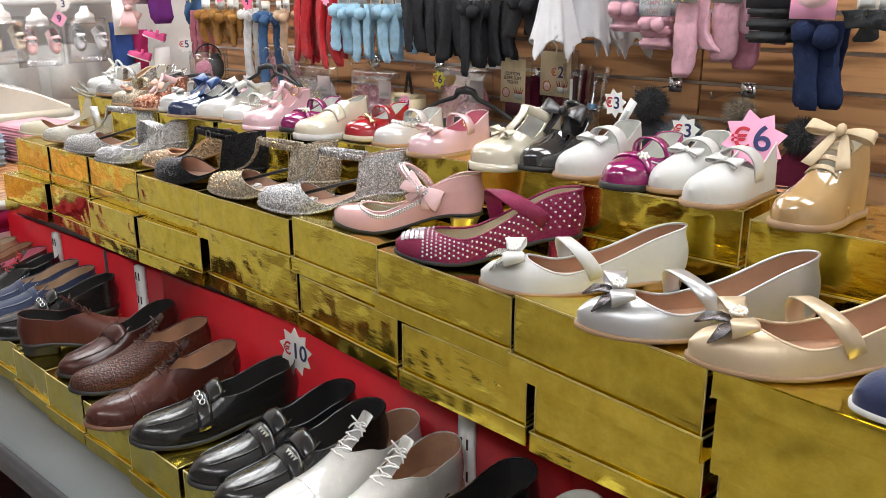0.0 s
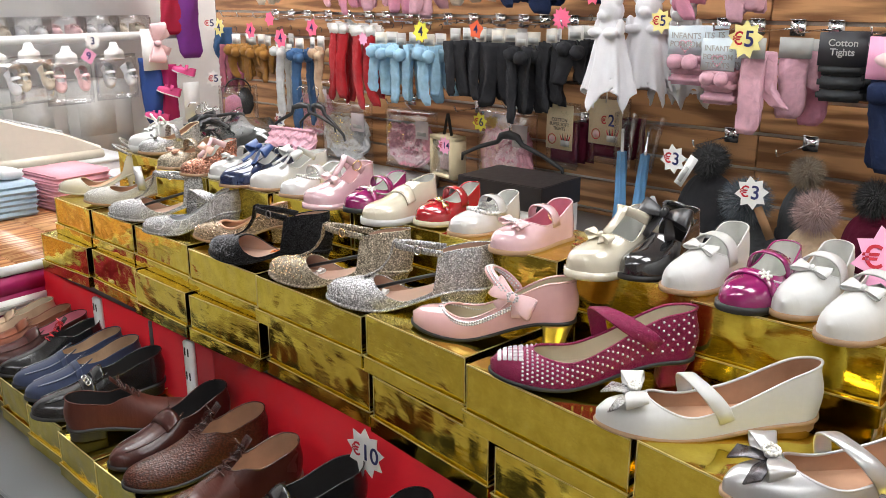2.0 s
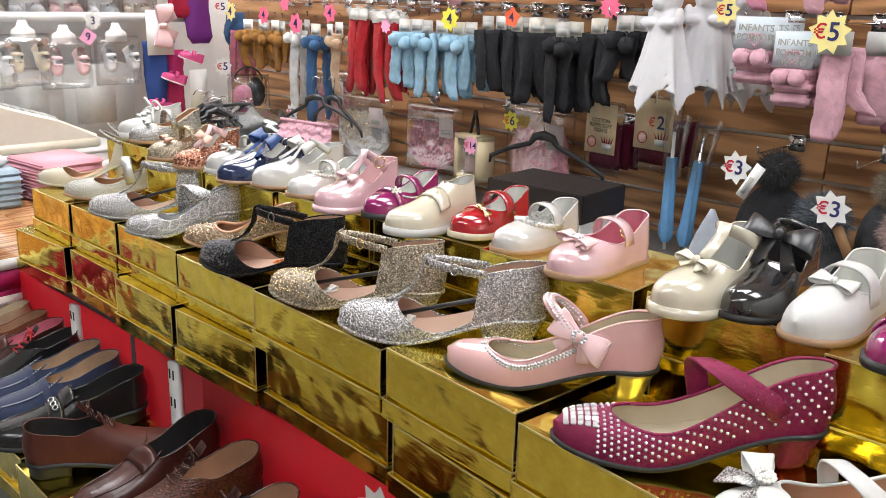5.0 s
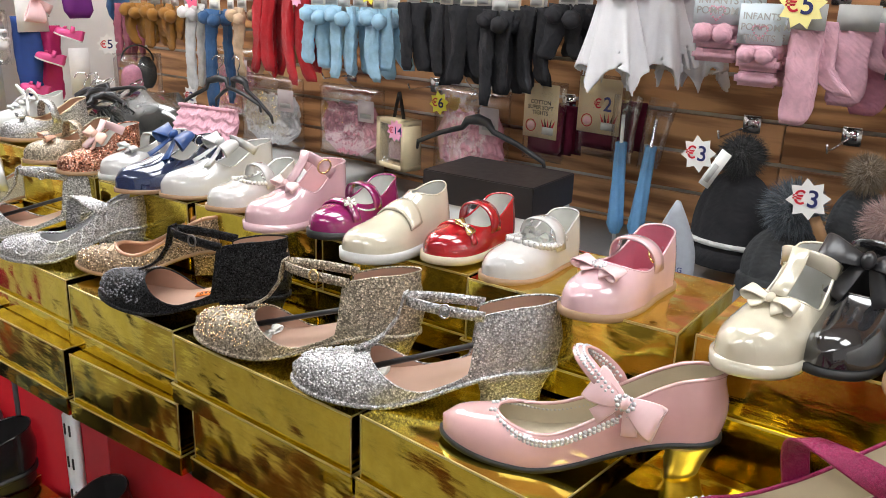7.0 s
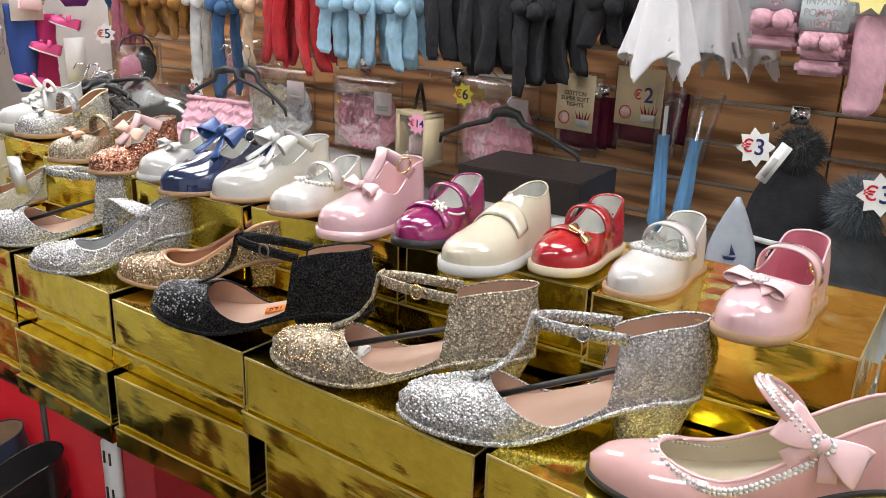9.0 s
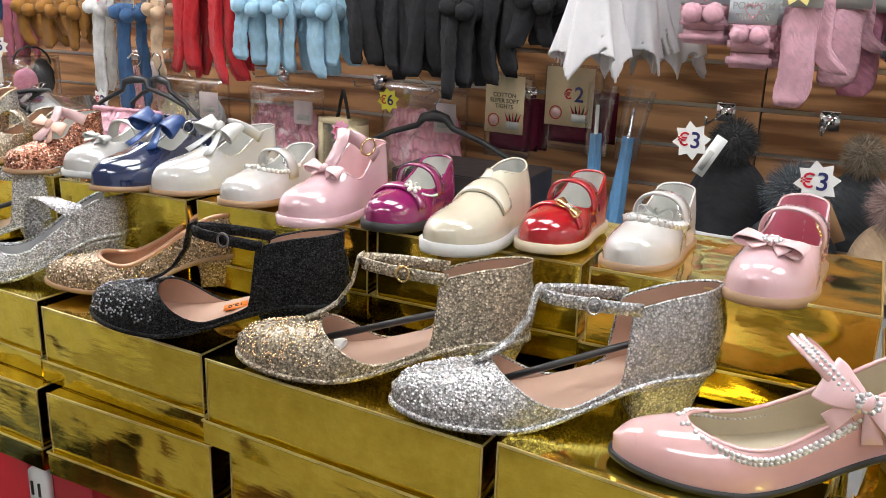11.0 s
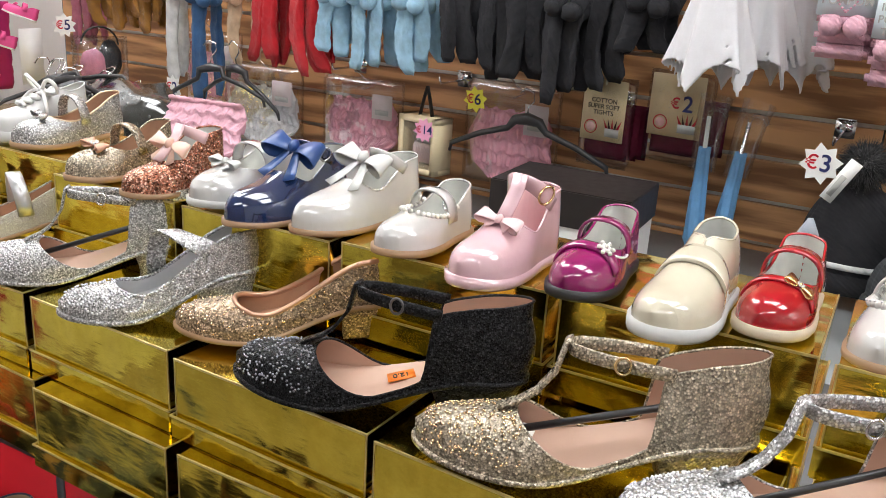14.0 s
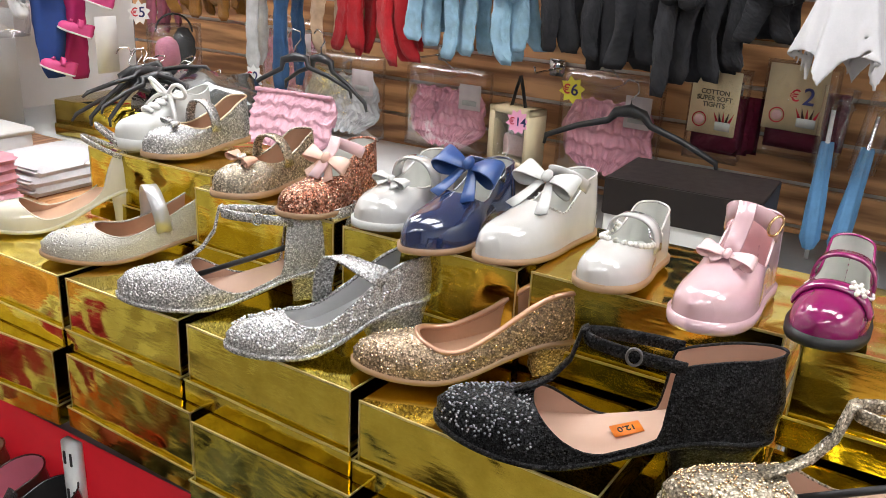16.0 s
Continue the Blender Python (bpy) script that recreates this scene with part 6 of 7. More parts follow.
def card_tights(x, y, top, w, h, words, label, lean=0, price=None):
    t = thing("card_tights", label, "tights", pose(x, y, top, 0, 0, -6), "carded tights")
    for d in range(3):
        part("folded_tights", pillow(w * 1.02, h * 0.9, 0.02, 8), MAROON_K, t).location = (0.006 + 0.012 * d, 0.016 + 0.024 * d, -h * 0.86)
    c = part("card", B((-w / 2, -0.001, -h), (w / 2, 0.001, 0), 0.0005), KRAFT, t, "cream printed card")
    for i, wd in enumerate(words):
        letters(wd, 0.0135, SHADE_PRINT_BLACK, c, (0, -0.0016, -h * 0.34 - 0.0125 * i))
    part("seal", tube(bmesh.new(), [(-w * 0.26 + 0.014 * math.cos(q), -0.002, -h * 0.78 + 0.014 * math.sin(q)) for q in [2 * math.pi * k / 18 for k in range(19)]], 0.0012, 5), RED_INK, c, "round red seal")
    part("seal_centre", prism([(-w * 0.26 + 0.010 * math.cos(q), -h * 0.78 + 0.010 * math.sin(q)) for q in [2 * math.pi * k / 14 for k in range(14)]], 0.0006), SATIN_PINK, c).location = (0, -0.002, 0)
    part("plant_pot", B((w * 0.08, -0.0024, -h * 0.92), (w * 0.40, -0.0012, -h * 0.78)), GREY_CARD, c)
    for k in range(5):
        part("leaf", prism([(-0.003, 0), (0, 0.022), (0.003, 0)], 0.0006), BROWN if k % 2 else RED_INK, c).matrix_basis = pose(w * (0.12 + 0.06 * k), -0.002, -h * 0.79, 0, -25 + 12 * k, 0)
    bag = part("bag", pillow(w * 1.25, h * 1.5, 0.03, 12, 0.003, 4), CLEAR, t, "clear plastic sleeve")
    bag.location = (0.004, 0.012, -h * 0.70)
    part("hanger_hook", tube(bmesh.new(), [(0, 0, -0.01), (0.002, 0, 0.016), (-0.012, 0, 0.026), (-0.018, 0, 0.016)], 0.0024, 6), CREAM_PL, t)


card_tights(-1.537, 2.05, 1.205, 0.098, 0.128, ("COTTON", "SUPER SOFT", "TIGHTS"), "maroon cotton tights in clear sleeves with cream cards")
card_tights(-1.387, 2.05, 1.232, 0.112, 0.125, (), "maroon cotton tights with a cream card and price")
letters("€", 0.03, RED_INK, thing("price_mark", "handwritten price on a cream card", "price tag", pose(-1.375, 2.044, 1.175, 0, 0, -6)), (-0.012, -0.004, 0), "euro_sign")
letters("2", 0.045, INK, bpy.data.objects["price_mark"], (0.014, -0.004, 0), "price_figure")

# folded child umbrellas
UMB = plain("sky blue nylon", (0.14, 0.33, 0.58), 0.45, 0, 0.2, 60, 0.4)
for x, rod, z0, tl in ((-1.308, WHITE_STEEL, 0.885, -1), (-1.262, CHROME, 0.90, 5)):
    t = thing("umbrella", "folded sky blue child's umbrella with a clear handle", "umbrella", pose(x, 2.02, 0.872, 0, tl, 0), "folded umbrellas")
    rows = []
    for i in range(11):
        u = i / 10
        rr = 0.017 * (1 - 0.35 * u) * (0.5 if i == 0 else 1)
        rows.append([Vector((rr * (1 + 0.22 * math.sin(6 * q + u * 4)) * math.cos(q), rr * (1 + 0.22 * math.sin(6 * q + u * 4)) * math.sin(q), 0.02 + 0.21 * u)) for q in [2 * math.pi * k / 24 for k in range(24)]])
    bm = bmesh.new()
    sheet(bm, rows, True)
    part("canopy", bm, UMB, t)
    part("rod", tube(bmesh.new(), [(0, 0, 0), (0, 0, 0.29)], 0.0042, 8), rod, t)
    part("handle", tube(bmesh.new(), [(0, 0, 0.28), (0.0, 0, 0.295), (0.008, 0, 0.306), (0.026, 0, 0.304), (0.034, 0, 0.292)], 0.0052, 8), CLEAR, t)
    part("sleeve", tube(bmesh.new(), [(0, 0, 0.18), (0.004, 0, 0.28), (0.01, 0, 0.33)], [0.024, 0.028, 0.032], 10, False), CLEAR, t, "clear plastic sleeve")

# ---- hats ----
FUR_BLACK = plain("black faux fur", (0.020, 0.020, 0.021), 0.95, 0, 0.3, 400, 1.0, sheen=0.3)
FUR_GREY = plain("blue grey faux fur", (0.085, 0.105, 0.125), 0.95, 0, 0.4, 300, 1.0, sheen=0.4)
FUR_BEIGE = plain("beige faux fur", (0.22, 0.165, 0.105), 0.95, 0, 0.4, 300, 1.0, sheen=0.4)
FUR_PINK = plain("dusty pink faux fur", (0.40, 0.27, 0.25), 0.95, 0, 0.35, 300, 1.0, sheen=0.4)


def fur_ball(r, seed, n=2600, long=0.5):
    """A pompom of many fine hairs round a core."""
    g = random.Random(seed)
    bm = bmesh.new()
    bmesh.ops.create_icosphere(bm, subdivisions=2, radius=r * 0.62)
    for _ in range(n):
        d = Vector((g.gauss(0, 1), g.gauss(0, 1), g.gauss(0, 1))).normalized()
        s = d.cross(Vector((g.gauss(0, 1), g.gauss(0, 1), g.gauss(0, 1)))).normalized()
        a, tip = d * r * 0.55, d * r * g.uniform(0.8, 1.1) + s * r * 0.16 + Vector((0, 0, -r * 0.08))
        w = d.cross(s) * r * 0.016
        bm.faces.new([bm.verts.new(a - w), bm.verts.new(a + w), bm.verts.new(tip)])
    return bm


def bobble_hat(x, y, ztop, zbot, w, mat, fur, rball, label, bandmat=None, seed=0, turn=0):
    t = thing("bobble_hat", label, "hat", pose(x, y, zbot, 0, 0, turn), "bobble hats")
    h = ztop - rball * 1.5 - zbot
    rows = []
    for i in range(14):
        u = i / 13
        rr = w / 2 * (1.0 if u < 0.35 else math.sqrt(max(0.01, 1 - ((u - 0.35) / 0.66) ** 2)))
        rows.append([Vector((rr * (1 + 0.03 * math.sin(16 * q)) * math.cos(q), rr * 0.5 * (1 + 0.03 * math.sin(16 * q)) * math.sin(q), h * u)) for q in [2 * math.pi * k / 64 for k in range(64)]])
    bm = bmesh.new()
    vs = sheet(bm, rows, True)
    bm.faces.new(vs[-1])
    part("crown", bm, mat, t)
    rows = [[Vector((w / 2 * g * (1 + 0.02 * math.sin(20 * q)) * math.cos(q), w / 4 * g * (1 + 0.02 * math.sin(20 * q)) * math.sin(q), z)) for q in [2 * math.pi * k / 60 for k in range(60)]] for z, g in ((-0.002, 1.02), (0.004, 1.09), (0.03, 1.09), (0.036, 1.03))]
    bm = bmesh.new()
    sheet(bm, rows, True)
    part("cuff", bm, bandmat or mat, t)
    part("pompom", fur_ball(rball, seed), fur, t, "faux fur pompom").location = (0, -0.01, h + rball * 0.6)


bobble_hat(-1.02, 1.94, 1.175, 0.90, 0.165, BLACK_K, FUR_BLACK, 0.052, "black knitted bobble hat with a white stripe", None, 1)
part("stripe", tube(bmesh.new(), [(0.084 * math.cos(q), 0.044 * math.sin(q), 0.05) for q in [2 * math.pi * k / 24 for k in range(25)]], 0.006, 6), WHITE_K, bpy.data.objects["bobble_hat"], "white knitted stripe")
bobble_hat(-0.895, 1.87, 1.118, 0.885, 0.16, GREY_K, FUR_GREY, 0.064, "charcoal knitted hat with a grey fur pompom", None, 2)
bobble_hat(-0.80, 1.96, 1.165, 0.95, 0.11, GREY_K, FUR_BEIGE, 0.045, "charcoal knitted hat with a beige fur pompom", None, 3)
bobble_hat(-0.735, 1.85, 1.115, 0.90, 0.13, BEIGE_K, FUR_PINK, 0.055, "beige knitted hat with a dusty pink pompom", None, 4)
bobble_hat(-0.655, 1.97, 1.13, 0.92, 0.12, MAROON_K, FUR_BLACK, 0.05, "maroon knitted hat with a dark pompom", None, 5)
bobble_hat(-0.56, 1.9, 1.12, 0.91, 0.13, ROSE_K, FUR_PINK, 0.05, "dusty rose knitted hat with a fur pompom", None, 6)
t = thing("sun_hat", "grey cotton baby hat standing upright", "hat", pose(-1.075, 1.76, 0.87, 0, 0, 10))
rows = [[Vector((0.042 * (1 - 0.9 * max(0, (u - 0.45) / 0.55) ** 1.4) * math.cos(q) * (1 + 0.04 * math.sin(7 * q)), 0.022 * (1 - 0.9 * max(0, (u - 0.45) / 0.55) ** 1.4) * math.sin(q), 0.19 * u)) for q in [2 * math.pi * k / 24 for k in range(24)]] for u in [i / 10 for i in range(11)]]
bm = bmesh.new()
vs = sheet(bm, rows, True)
bm.faces.new(vs[-1])
part("crown", bm, plain("grey blue cotton", (0.34, 0.37, 0.42), 0.75, 0, 0.15, 80, 0.5), t)
letters("SAILING", 0.014, INK, t, (0, -0.024, 0.065))
part("boat_print", prism([(-0.012, 0), (0.012, 0), (0.008, -0.006), (-0.008, -0.006)], 0.0006), INK, t).location = (0, -0.0235, 0.088)
part("sail_print", prism([(0, 0.002), (0, 0.024), (0.010, 0.004)], 0.0006), INK, t).location = (0, -0.0235, 0.088)

# ---- hangers and boxes behind the shoes ----


def hanger(m, w=0.33, rod=0.0075, label="black plastic clothes hanger"):
    t = thing("clothes_hanger", label, "hanger", m, "clothes hangers")
    pts = [(-w / 2, 0, -0.075), (-w / 2 + 0.004, 0, -0.055), (-w * 0.3, 0, -0.022), (-w * 0.12, 0, 0.0), (-0.03, 0, 0.02), (0, 0, 0.026), (0.03, 0, 0.02), (w * 0.12, 0, 0.0), (w * 0.3, 0, -0.022), (w / 2 - 0.004, 0, -0.055), (w / 2, 0, -0.075)]
    part("arm", tube(bmesh.new(), pts, [rod * k for k in (0.5, 0.8, 0.9, 1, 1.5, 1.9, 1.5, 1, 0.9, 0.8, 0.5)], 8), BLACK_PLASTIC, t)
    part("hook", tube(bmesh.new(), [(0, 0, 0.03), (0, 0, 0.05), (0.014, 0, 0.066), (0.012, 0, 0.085), (-0.008, 0, 0.092), (-0.02, 0, 0.08)], 0.0018, 6), CHROME, t)
    return t


hanger(pose(-1.70, 2.03, 1.078, 4, 0, 0), 0.385)
t = thing("hat_box", "flat black cardboard box with a white side", "box", pose(-1.49, 1.80, 0.872, 0, 0, 2))
part("body", B((-0.13, -0.09, 0), (0.13, 0.09, 0.115), 0.002), WHITE_CARD, t, "white side panel", False)
part("lid", B((-0.134, -0.094, 0.105), (0.134, 0.094, 0.172), 0.002), plain("black card", (0.022, 0.017, 0.017), 0.45, 0, 0.3), t, "black lid", False)
for i in range(9):
    a = rng.uniform(-35, 35)
    hanger(pose(-2.80 + 0.014 * i + rng.uniform(-0.03, 0.03), 1.72 + rng.uniform(-0.1, 0.12), 1.04 + rng.uniform(-0.02, 0.05), rng.uniform(-70, -35), rng.uniform(-35, -5), 30 + a), 0.26, 0.006, "black plastic clothes hanger heaped with others")
for i in range(2):
    hanger(pose(-2.46 + 0.05 * i, 1.85 + 0.04 * i, 1.12, rng.uniform(-20, 10), rng.uniform(-10, 10), rng.uniform(-20, 20)), 0.28, 0.006)
t = thing("plastic_bag", "crumpled black plastic bag behind the shoes", "bag", pose(-2.62, 1.74, 0.872))
part("bag_body", fluff(0.16, 3, 0.12, 4, (1.4, 0.7, 0.75)), patent("black plastic film", (0.012, 0.014, 0.013), 0.2), t).location = (0, 0, 0.115)
t = thing("sandal", "upright pale sandal among the hangers", "shoe", pose(-2.50, 1.72, 0.98, 0, -55, 20))
part("sandal_sole", B((-0.08, -0.025, 0), (0.09, 0.025, 0.012), 0.006), CREAM_PL, t)
part("sandal_strap", ribbon(bmesh.new(), [(0.04, -0.026, 0.006), (0.04, -0.02, 0.03), (0.04, 0.02, 0.03), (0.04, 0.026, 0.006)], (1, 0, 0), 0.02, 0.002), WHITE_PAT, t)
t = thing("shorts", "pink frilled baby shorts laid over hangers", "clothing", pose(-2.36, 1.70, 1.02, -35, 0, 6))
part("shorts_body", knickers(0.24, 0.15), PALE_PINK_K, t)
part("waistband", tube(bmesh.new(), [(-0.10 + 0.2 * k / 24, -0.012, 0.073 + 0.002 * (k % 2)) for k in range(25)], 0.005, 6), PALE_PINK_K, t)

# ---- price tags ----
star_tag(-1.086, 1.868, 1.130, 0.036, WHITE_CARD, "€3", 8, -6)
star_tag(-0.862, 1.80, 1.093, 0.037, WHITE_CARD, "€3", 8, 4)
t = thing("swing_tag", "white swing tag hanging beside a price star", "tag", pose(-1.045, 1.866, 1.115, 0, 28, 0))
part("card", B((-0.011, -0.0006, -0.05), (0.011, 0.0006, 0.03), 0.0003), WHITE_CARD, t)
part("print", B((-0.006, -0.0012, -0.04), (0.004, -0.0008, 0.0)), GREY_CARD, t)
t = thing("swing_tag", "brown card swing tag hanging on a hat", "tag", pose(-0.835, 1.81, 1.035, 0, -28, 0))
part("card", B((-0.010, -0.0006, -0.045), (0.010, 0.0006, 0.03), 0.0003), plain("brown card", (0.23, 0.12, 0.05), 0.7), t)
star_tag(-0.938, 1.868, 1.412, 0.042, SOFT_YELLOW, "€5", 9, -4)
star_tag(-1.975, 1.935, 1.398, 0.034, YELLOW_CARD, "4", 8)
star_tag(-1.758, 1.935, 1.410, 0.028, ORANGE_CARD, "4", 5)
star_tag(-1.463, 1.93, 1.446, 0.030, PINK_CARD, "", 12)
star_tag(-1.172, 1.92, 1.445, 0.030, SOFT_YELLOW, "€5", 8)
star_tag(-1.34, 1.88, 1.51, 0.030, PINK_CARD, "3", 9)
star_tag(-1.855, 2.075, 1.122, 0.031, YELLOW_CARD, "€6", 8, 0, INK)
star_tag(-1.955, 2.02, 1.043, 0.030, PALE_PINK_CARD, "€14", 10)
star_tag(-3.06, 1.95, 1.385, 0.036, SOFT_YELLOW, "4", 8)
star_tag(-2.83, 1.93, 1.380, 0.032, PINK_CARD, "4", 6)
star_tag(-2.615, 1.90, 1.36, 0.036, PINK_CARD, "4", 6)
star_tag(-2.468, 1.92, 1.398, 0.032, PINK_CARD, "4", 6)
star_tag(-2.712, 1.93, 1.422, 0.028, PINK_CARD, "", 6)
star_tag(-2.215, 1.92, 1.37, 0.022, PALE_PINK_CARD, "", 8)
star_tag(-2.625, 1.885, 1.075, 0.032, WHITE_CARD, "€2", 9)
star_tag(-0.990, 0.790 - 0.022, 0.855, 0.040, WHITE_CARD, "€10", 9, 0)
star_tag(-0.385, 0.99, 1.230, 0.038, PALE_PINK_CARD, "€6", 8, 30, INK, -25)


# ---- counter and side wall ----
t = thing("counter", "plank-topped counter with a white edge beside the display", "counter", pose(0, 0, 0))
for k in range(7):
    part("plank", B((-3.30, 0.42 + 0.17 * k, 0.875), (-2.165, 0.587 + 0.17 * k, 0.90), 0.0015), TABLE_WOOD, t)
part("edge_strip", B((-2.163, 0.42, 0.882), (-2.148, 1.61, 0.903), 0.002), WHITE_STEEL, t, "white edge strip")
part("front_strip", B((-3.30, 0.402, 0.882), (-2.148, 0.418, 0.903), 0.002), WHITE_STEEL, t)
part("end_panel", B((-3.30, 0.55, 0.0), (-2.45, 1.58, 0.868), 0.002), RED, t)
t = thing("magenta_box", "magenta cardboard shoe box with a white label", "shoe box", pose(-2.185, 0.715, 0.775, 0, 0, 4))
MAG_CARD = plain("magenta card", (0.36, 0.012, 0.11), 0.5, 0, 0.1)
part("body", B((-0.15, -0.12, 0), (0.03, 0.15, 0.075), 0.0015), MAG_CARD, t)
part("lid", B((-0.154, -0.124, 0.06), (0.034, 0.154, 0.102), 0.0015), MAG_CARD, t, "magenta lid")
lb = part("label", B((0.0345, -0.05, 0.018), (0.0353, 0.10, 0.05)), WHITE_CARD, t, "white printed label")
part("print", B((0.0355, -0.03, 0.026), (0.036, 0.06, 0.036)), GREY_CARD, lb)
t = thing("orange_box", "orange shoe box under a magenta one", "shoe box", pose(-2.185, 0.715, 0.661, 0, 0, 0))
part("body", B((-0.15, -0.13, 0), (0.03, 0.15, 0.113), 0.0015), plain("orange card", (0.62, 0.11, 0.02), 0.5), t)
part("label", B((0.0305, -0.06, 0.02), (0.0313, -0.01, 0.06)), DARK_EDGE, t, "dark printed label")
t = thing("till_ledge", "white painted ledge under the cash till", "ledge", pose(-3.19, 0.62, 0.901))
part("ledge_body", B((0, 0, 0), (0.345, 0.80, 0.07), 0.002), WALL, t)
part("ledge_top", B((-0.004, -0.004, 0.0705), (0.352, 0.804, 0.0855), 0.003), WHITE_STEEL, t)
t = thing("cash_till", "beige plastic cash till with a sloping top", "till", pose(-2.885, 0.955, 0.987, 0, 0, 88))
rows = []
for yy in (0.0, 0.012, 0.24, 0.252):
    k = 0.006 if yy in (0.0, 0.252) else 0
    rows.append([Vector((x, yy, z - k)) for x, z in ((-0.03 + k, 0.006 + k), (-0.03 + k, 0.12), (-0.02, 0.153), (0.0, 0.165), (0.06, 0.163), (0.13, 0.135), (0.20, 0.112), (0.27, 0.090), (0.33, 0.062), (0.385 - k, 0.036), (0.385 - k, 0.006 + k))])
bm = bmesh.new()
vs = sheet(bm, rows, True)
bm.faces.new(vs[0])
bm.faces.new(vs[-1])
bmesh.ops.recalc_face_normals(bm, faces=bm.faces)
part("body", bm, CREAM_PL, t, "", False)
part("drawer", B((-0.03, -0.008, 0.0), (0.388, 0.258, 0.028), 0.004), plain("cream plastic", (0.66, 0.60, 0.48), 0.4), t)
for i in range(6):
    for j in range(4):
        part("key", B((0.14 + 0.026 * i, 0.06 + 0.03 * j, 0.115 - 0.0085 * i), (0.16 + 0.026 * i, 0.082 + 0.03 * j, 0.134 - 0.0085 * i), 0.003), GREY_CARD, t)
t = thing("post", "white painted counter post beside the till", "post", pose(-2.815, 0.885, 0.90))
part("shaft", B((-0.02, -0.02, 0), (0.02, 0.02, 0.27), 0.003), plain("cream paint", (0.66, 0.62, 0.55), 0.4), t)
part("cap", B((-0.023, -0.023, 0.27), (0.023, 0.023, 0.278), 0.002), WHITE_STEEL, t)


def stack(x, y, z, w, d, n, th, mat, label, turn=0):
    for k in range(n):
        t = thing("folded_garment", label, "clothing", pose(x + rng.uniform(-0.006, 0.006), y + rng.uniform(-0.006, 0.006), z + th * k, 0, 0, turn + rng.uniform(-3, 3)), "folded garments")
        p = part("folded_cloth", B((-w / 2, -d / 2, 0.0005), (w / 2, d / 2, th), th * 0.45), mat, t)
        part("upper_fold", B((-w / 2 + 0.004, -d / 2 + 0.004, th * 0.55), (w / 2 - 0.01, d / 2 - 0.02, th * 1.02), th * 0.2), mat, t)


stack(-2.66, 1.115, 0.902, 0.20, 0.18, 6, 0.018, plain("pink cotton", (0.80, 0.40, 0.47), 0.8, 0, 0.12, 60, 0.6), "folded pink cotton garment in a pile", 8)
stack(-2.685, 0.925, 0.902, 0.18, 0.16, 6, 0.016, plain("pale blue cotton", (0.42, 0.55, 0.66), 0.8, 0, 0.12, 60, 0.6), "folded pale blue cotton garment in a pile", -4)
stack(-2.70, 1.36, 0.902, 0.18, 0.2, 3, 0.02, FROST, "folded white cotton garment in a pile", 0)
t = thing("bonnet", "soft white cotton baby cap on folded clothes", "hat", pose(-2.69, 0.95, 1.0, 0, 0, 0))
part("crown", pillow(0.10, 0.07, 0.035), FROST, t).matrix_basis = pose(0, 0, 0.016, 84, 0, 12)
t = thing("paper_roll_box", "white carton behind the counter", "box", pose(-2.40, 1.47, 0.903, 0, 0, 20))
part("carton", B((-0.12, -0.1, 0), (0.12, 0.1, 0.10), 0.002), WHITE_CARD, t)
part("flap", B((-0.12, -0.18, 0.098), (0.12, -0.1, 0.102), 0.001), WHITE_CARD, t)

# side wall goods
GREY_BOX = plain("grey carton", (0.62, 0.61, 0.59), 0.6, 0, 0.12, 12)
for y0, y1, z0, z1 in ((1.0, 1.39, 0.905, 1.185), (1.40, 1.64, 0.905, 1.20)):
    t = thing("carton", "pale grey carton with printed panels", "box", pose(-3.38, y0, z0))
    part("body", B((0, 0, 0), (0.17, y1 - y0, z1 - z0), 0.003), GREY_BOX, t)
    for k in range(2):
        part("panel", B((0.1705, 0.03 + 0.17 * k, 0.10), (0.1715, 0.17 + 0.17 * k, 0.25)), plain("pale print", (0.7, 0.7, 0.68), 0.6), t) if 0.17 + 0.17 * k < y1 - y0 else None
    part("print", B((0.1705, 0.2, 0.05), (0.172, 0.23, 0.09)), DARK_EDGE, t) if y0 < 1.2 else None
for z in (1.345, 1.50, 1.66):
    t = thing("glass_shelf", "clear shelf with a pale edge on the side wall", "shelf", pose(-3.42, 1.0, z))
    part("board", B((0.0, 0, 0), (0.26, 0.83, 0.008), 0.001), CLEAR, t)
    part("lip", B((0.261, 0, 0), (0.264, 0.83, 0.03), 0.001), WHITE_STEEL, t)


BOOT = Last(0.085, 0.24, 0.0, 0.004, [(0, 0.62), (0.25, 0.56), (0.45, 0.40), (0.6, 0.30), (0.8, 0.25), (0.94, 0.19), (1, 0.1)], [(0, 0.36), (0.2, 0.34), (0.45, 0.22), (1, 0.2)], 0.64, 0.26, 2.4, 0.8)


def bootie(mat, t, m):
    up = part("bootie", BOOT.shell(0), mat, t)
    up.matrix_basis = m
    part("bootie_sole", BOOT.sole(0.001), WHITE_FAB, up)
    part("bootie_strap", BOOT.strap(0.42, 0.40, 0.14, 0.02)[0], mat, up)
    b = part("bootie_bow", bow_mesh(0.013, 0.4, 0.4), mat, up)
    placed(b, *on_upper(BOOT, 0.68, 1, 1, 0.001))


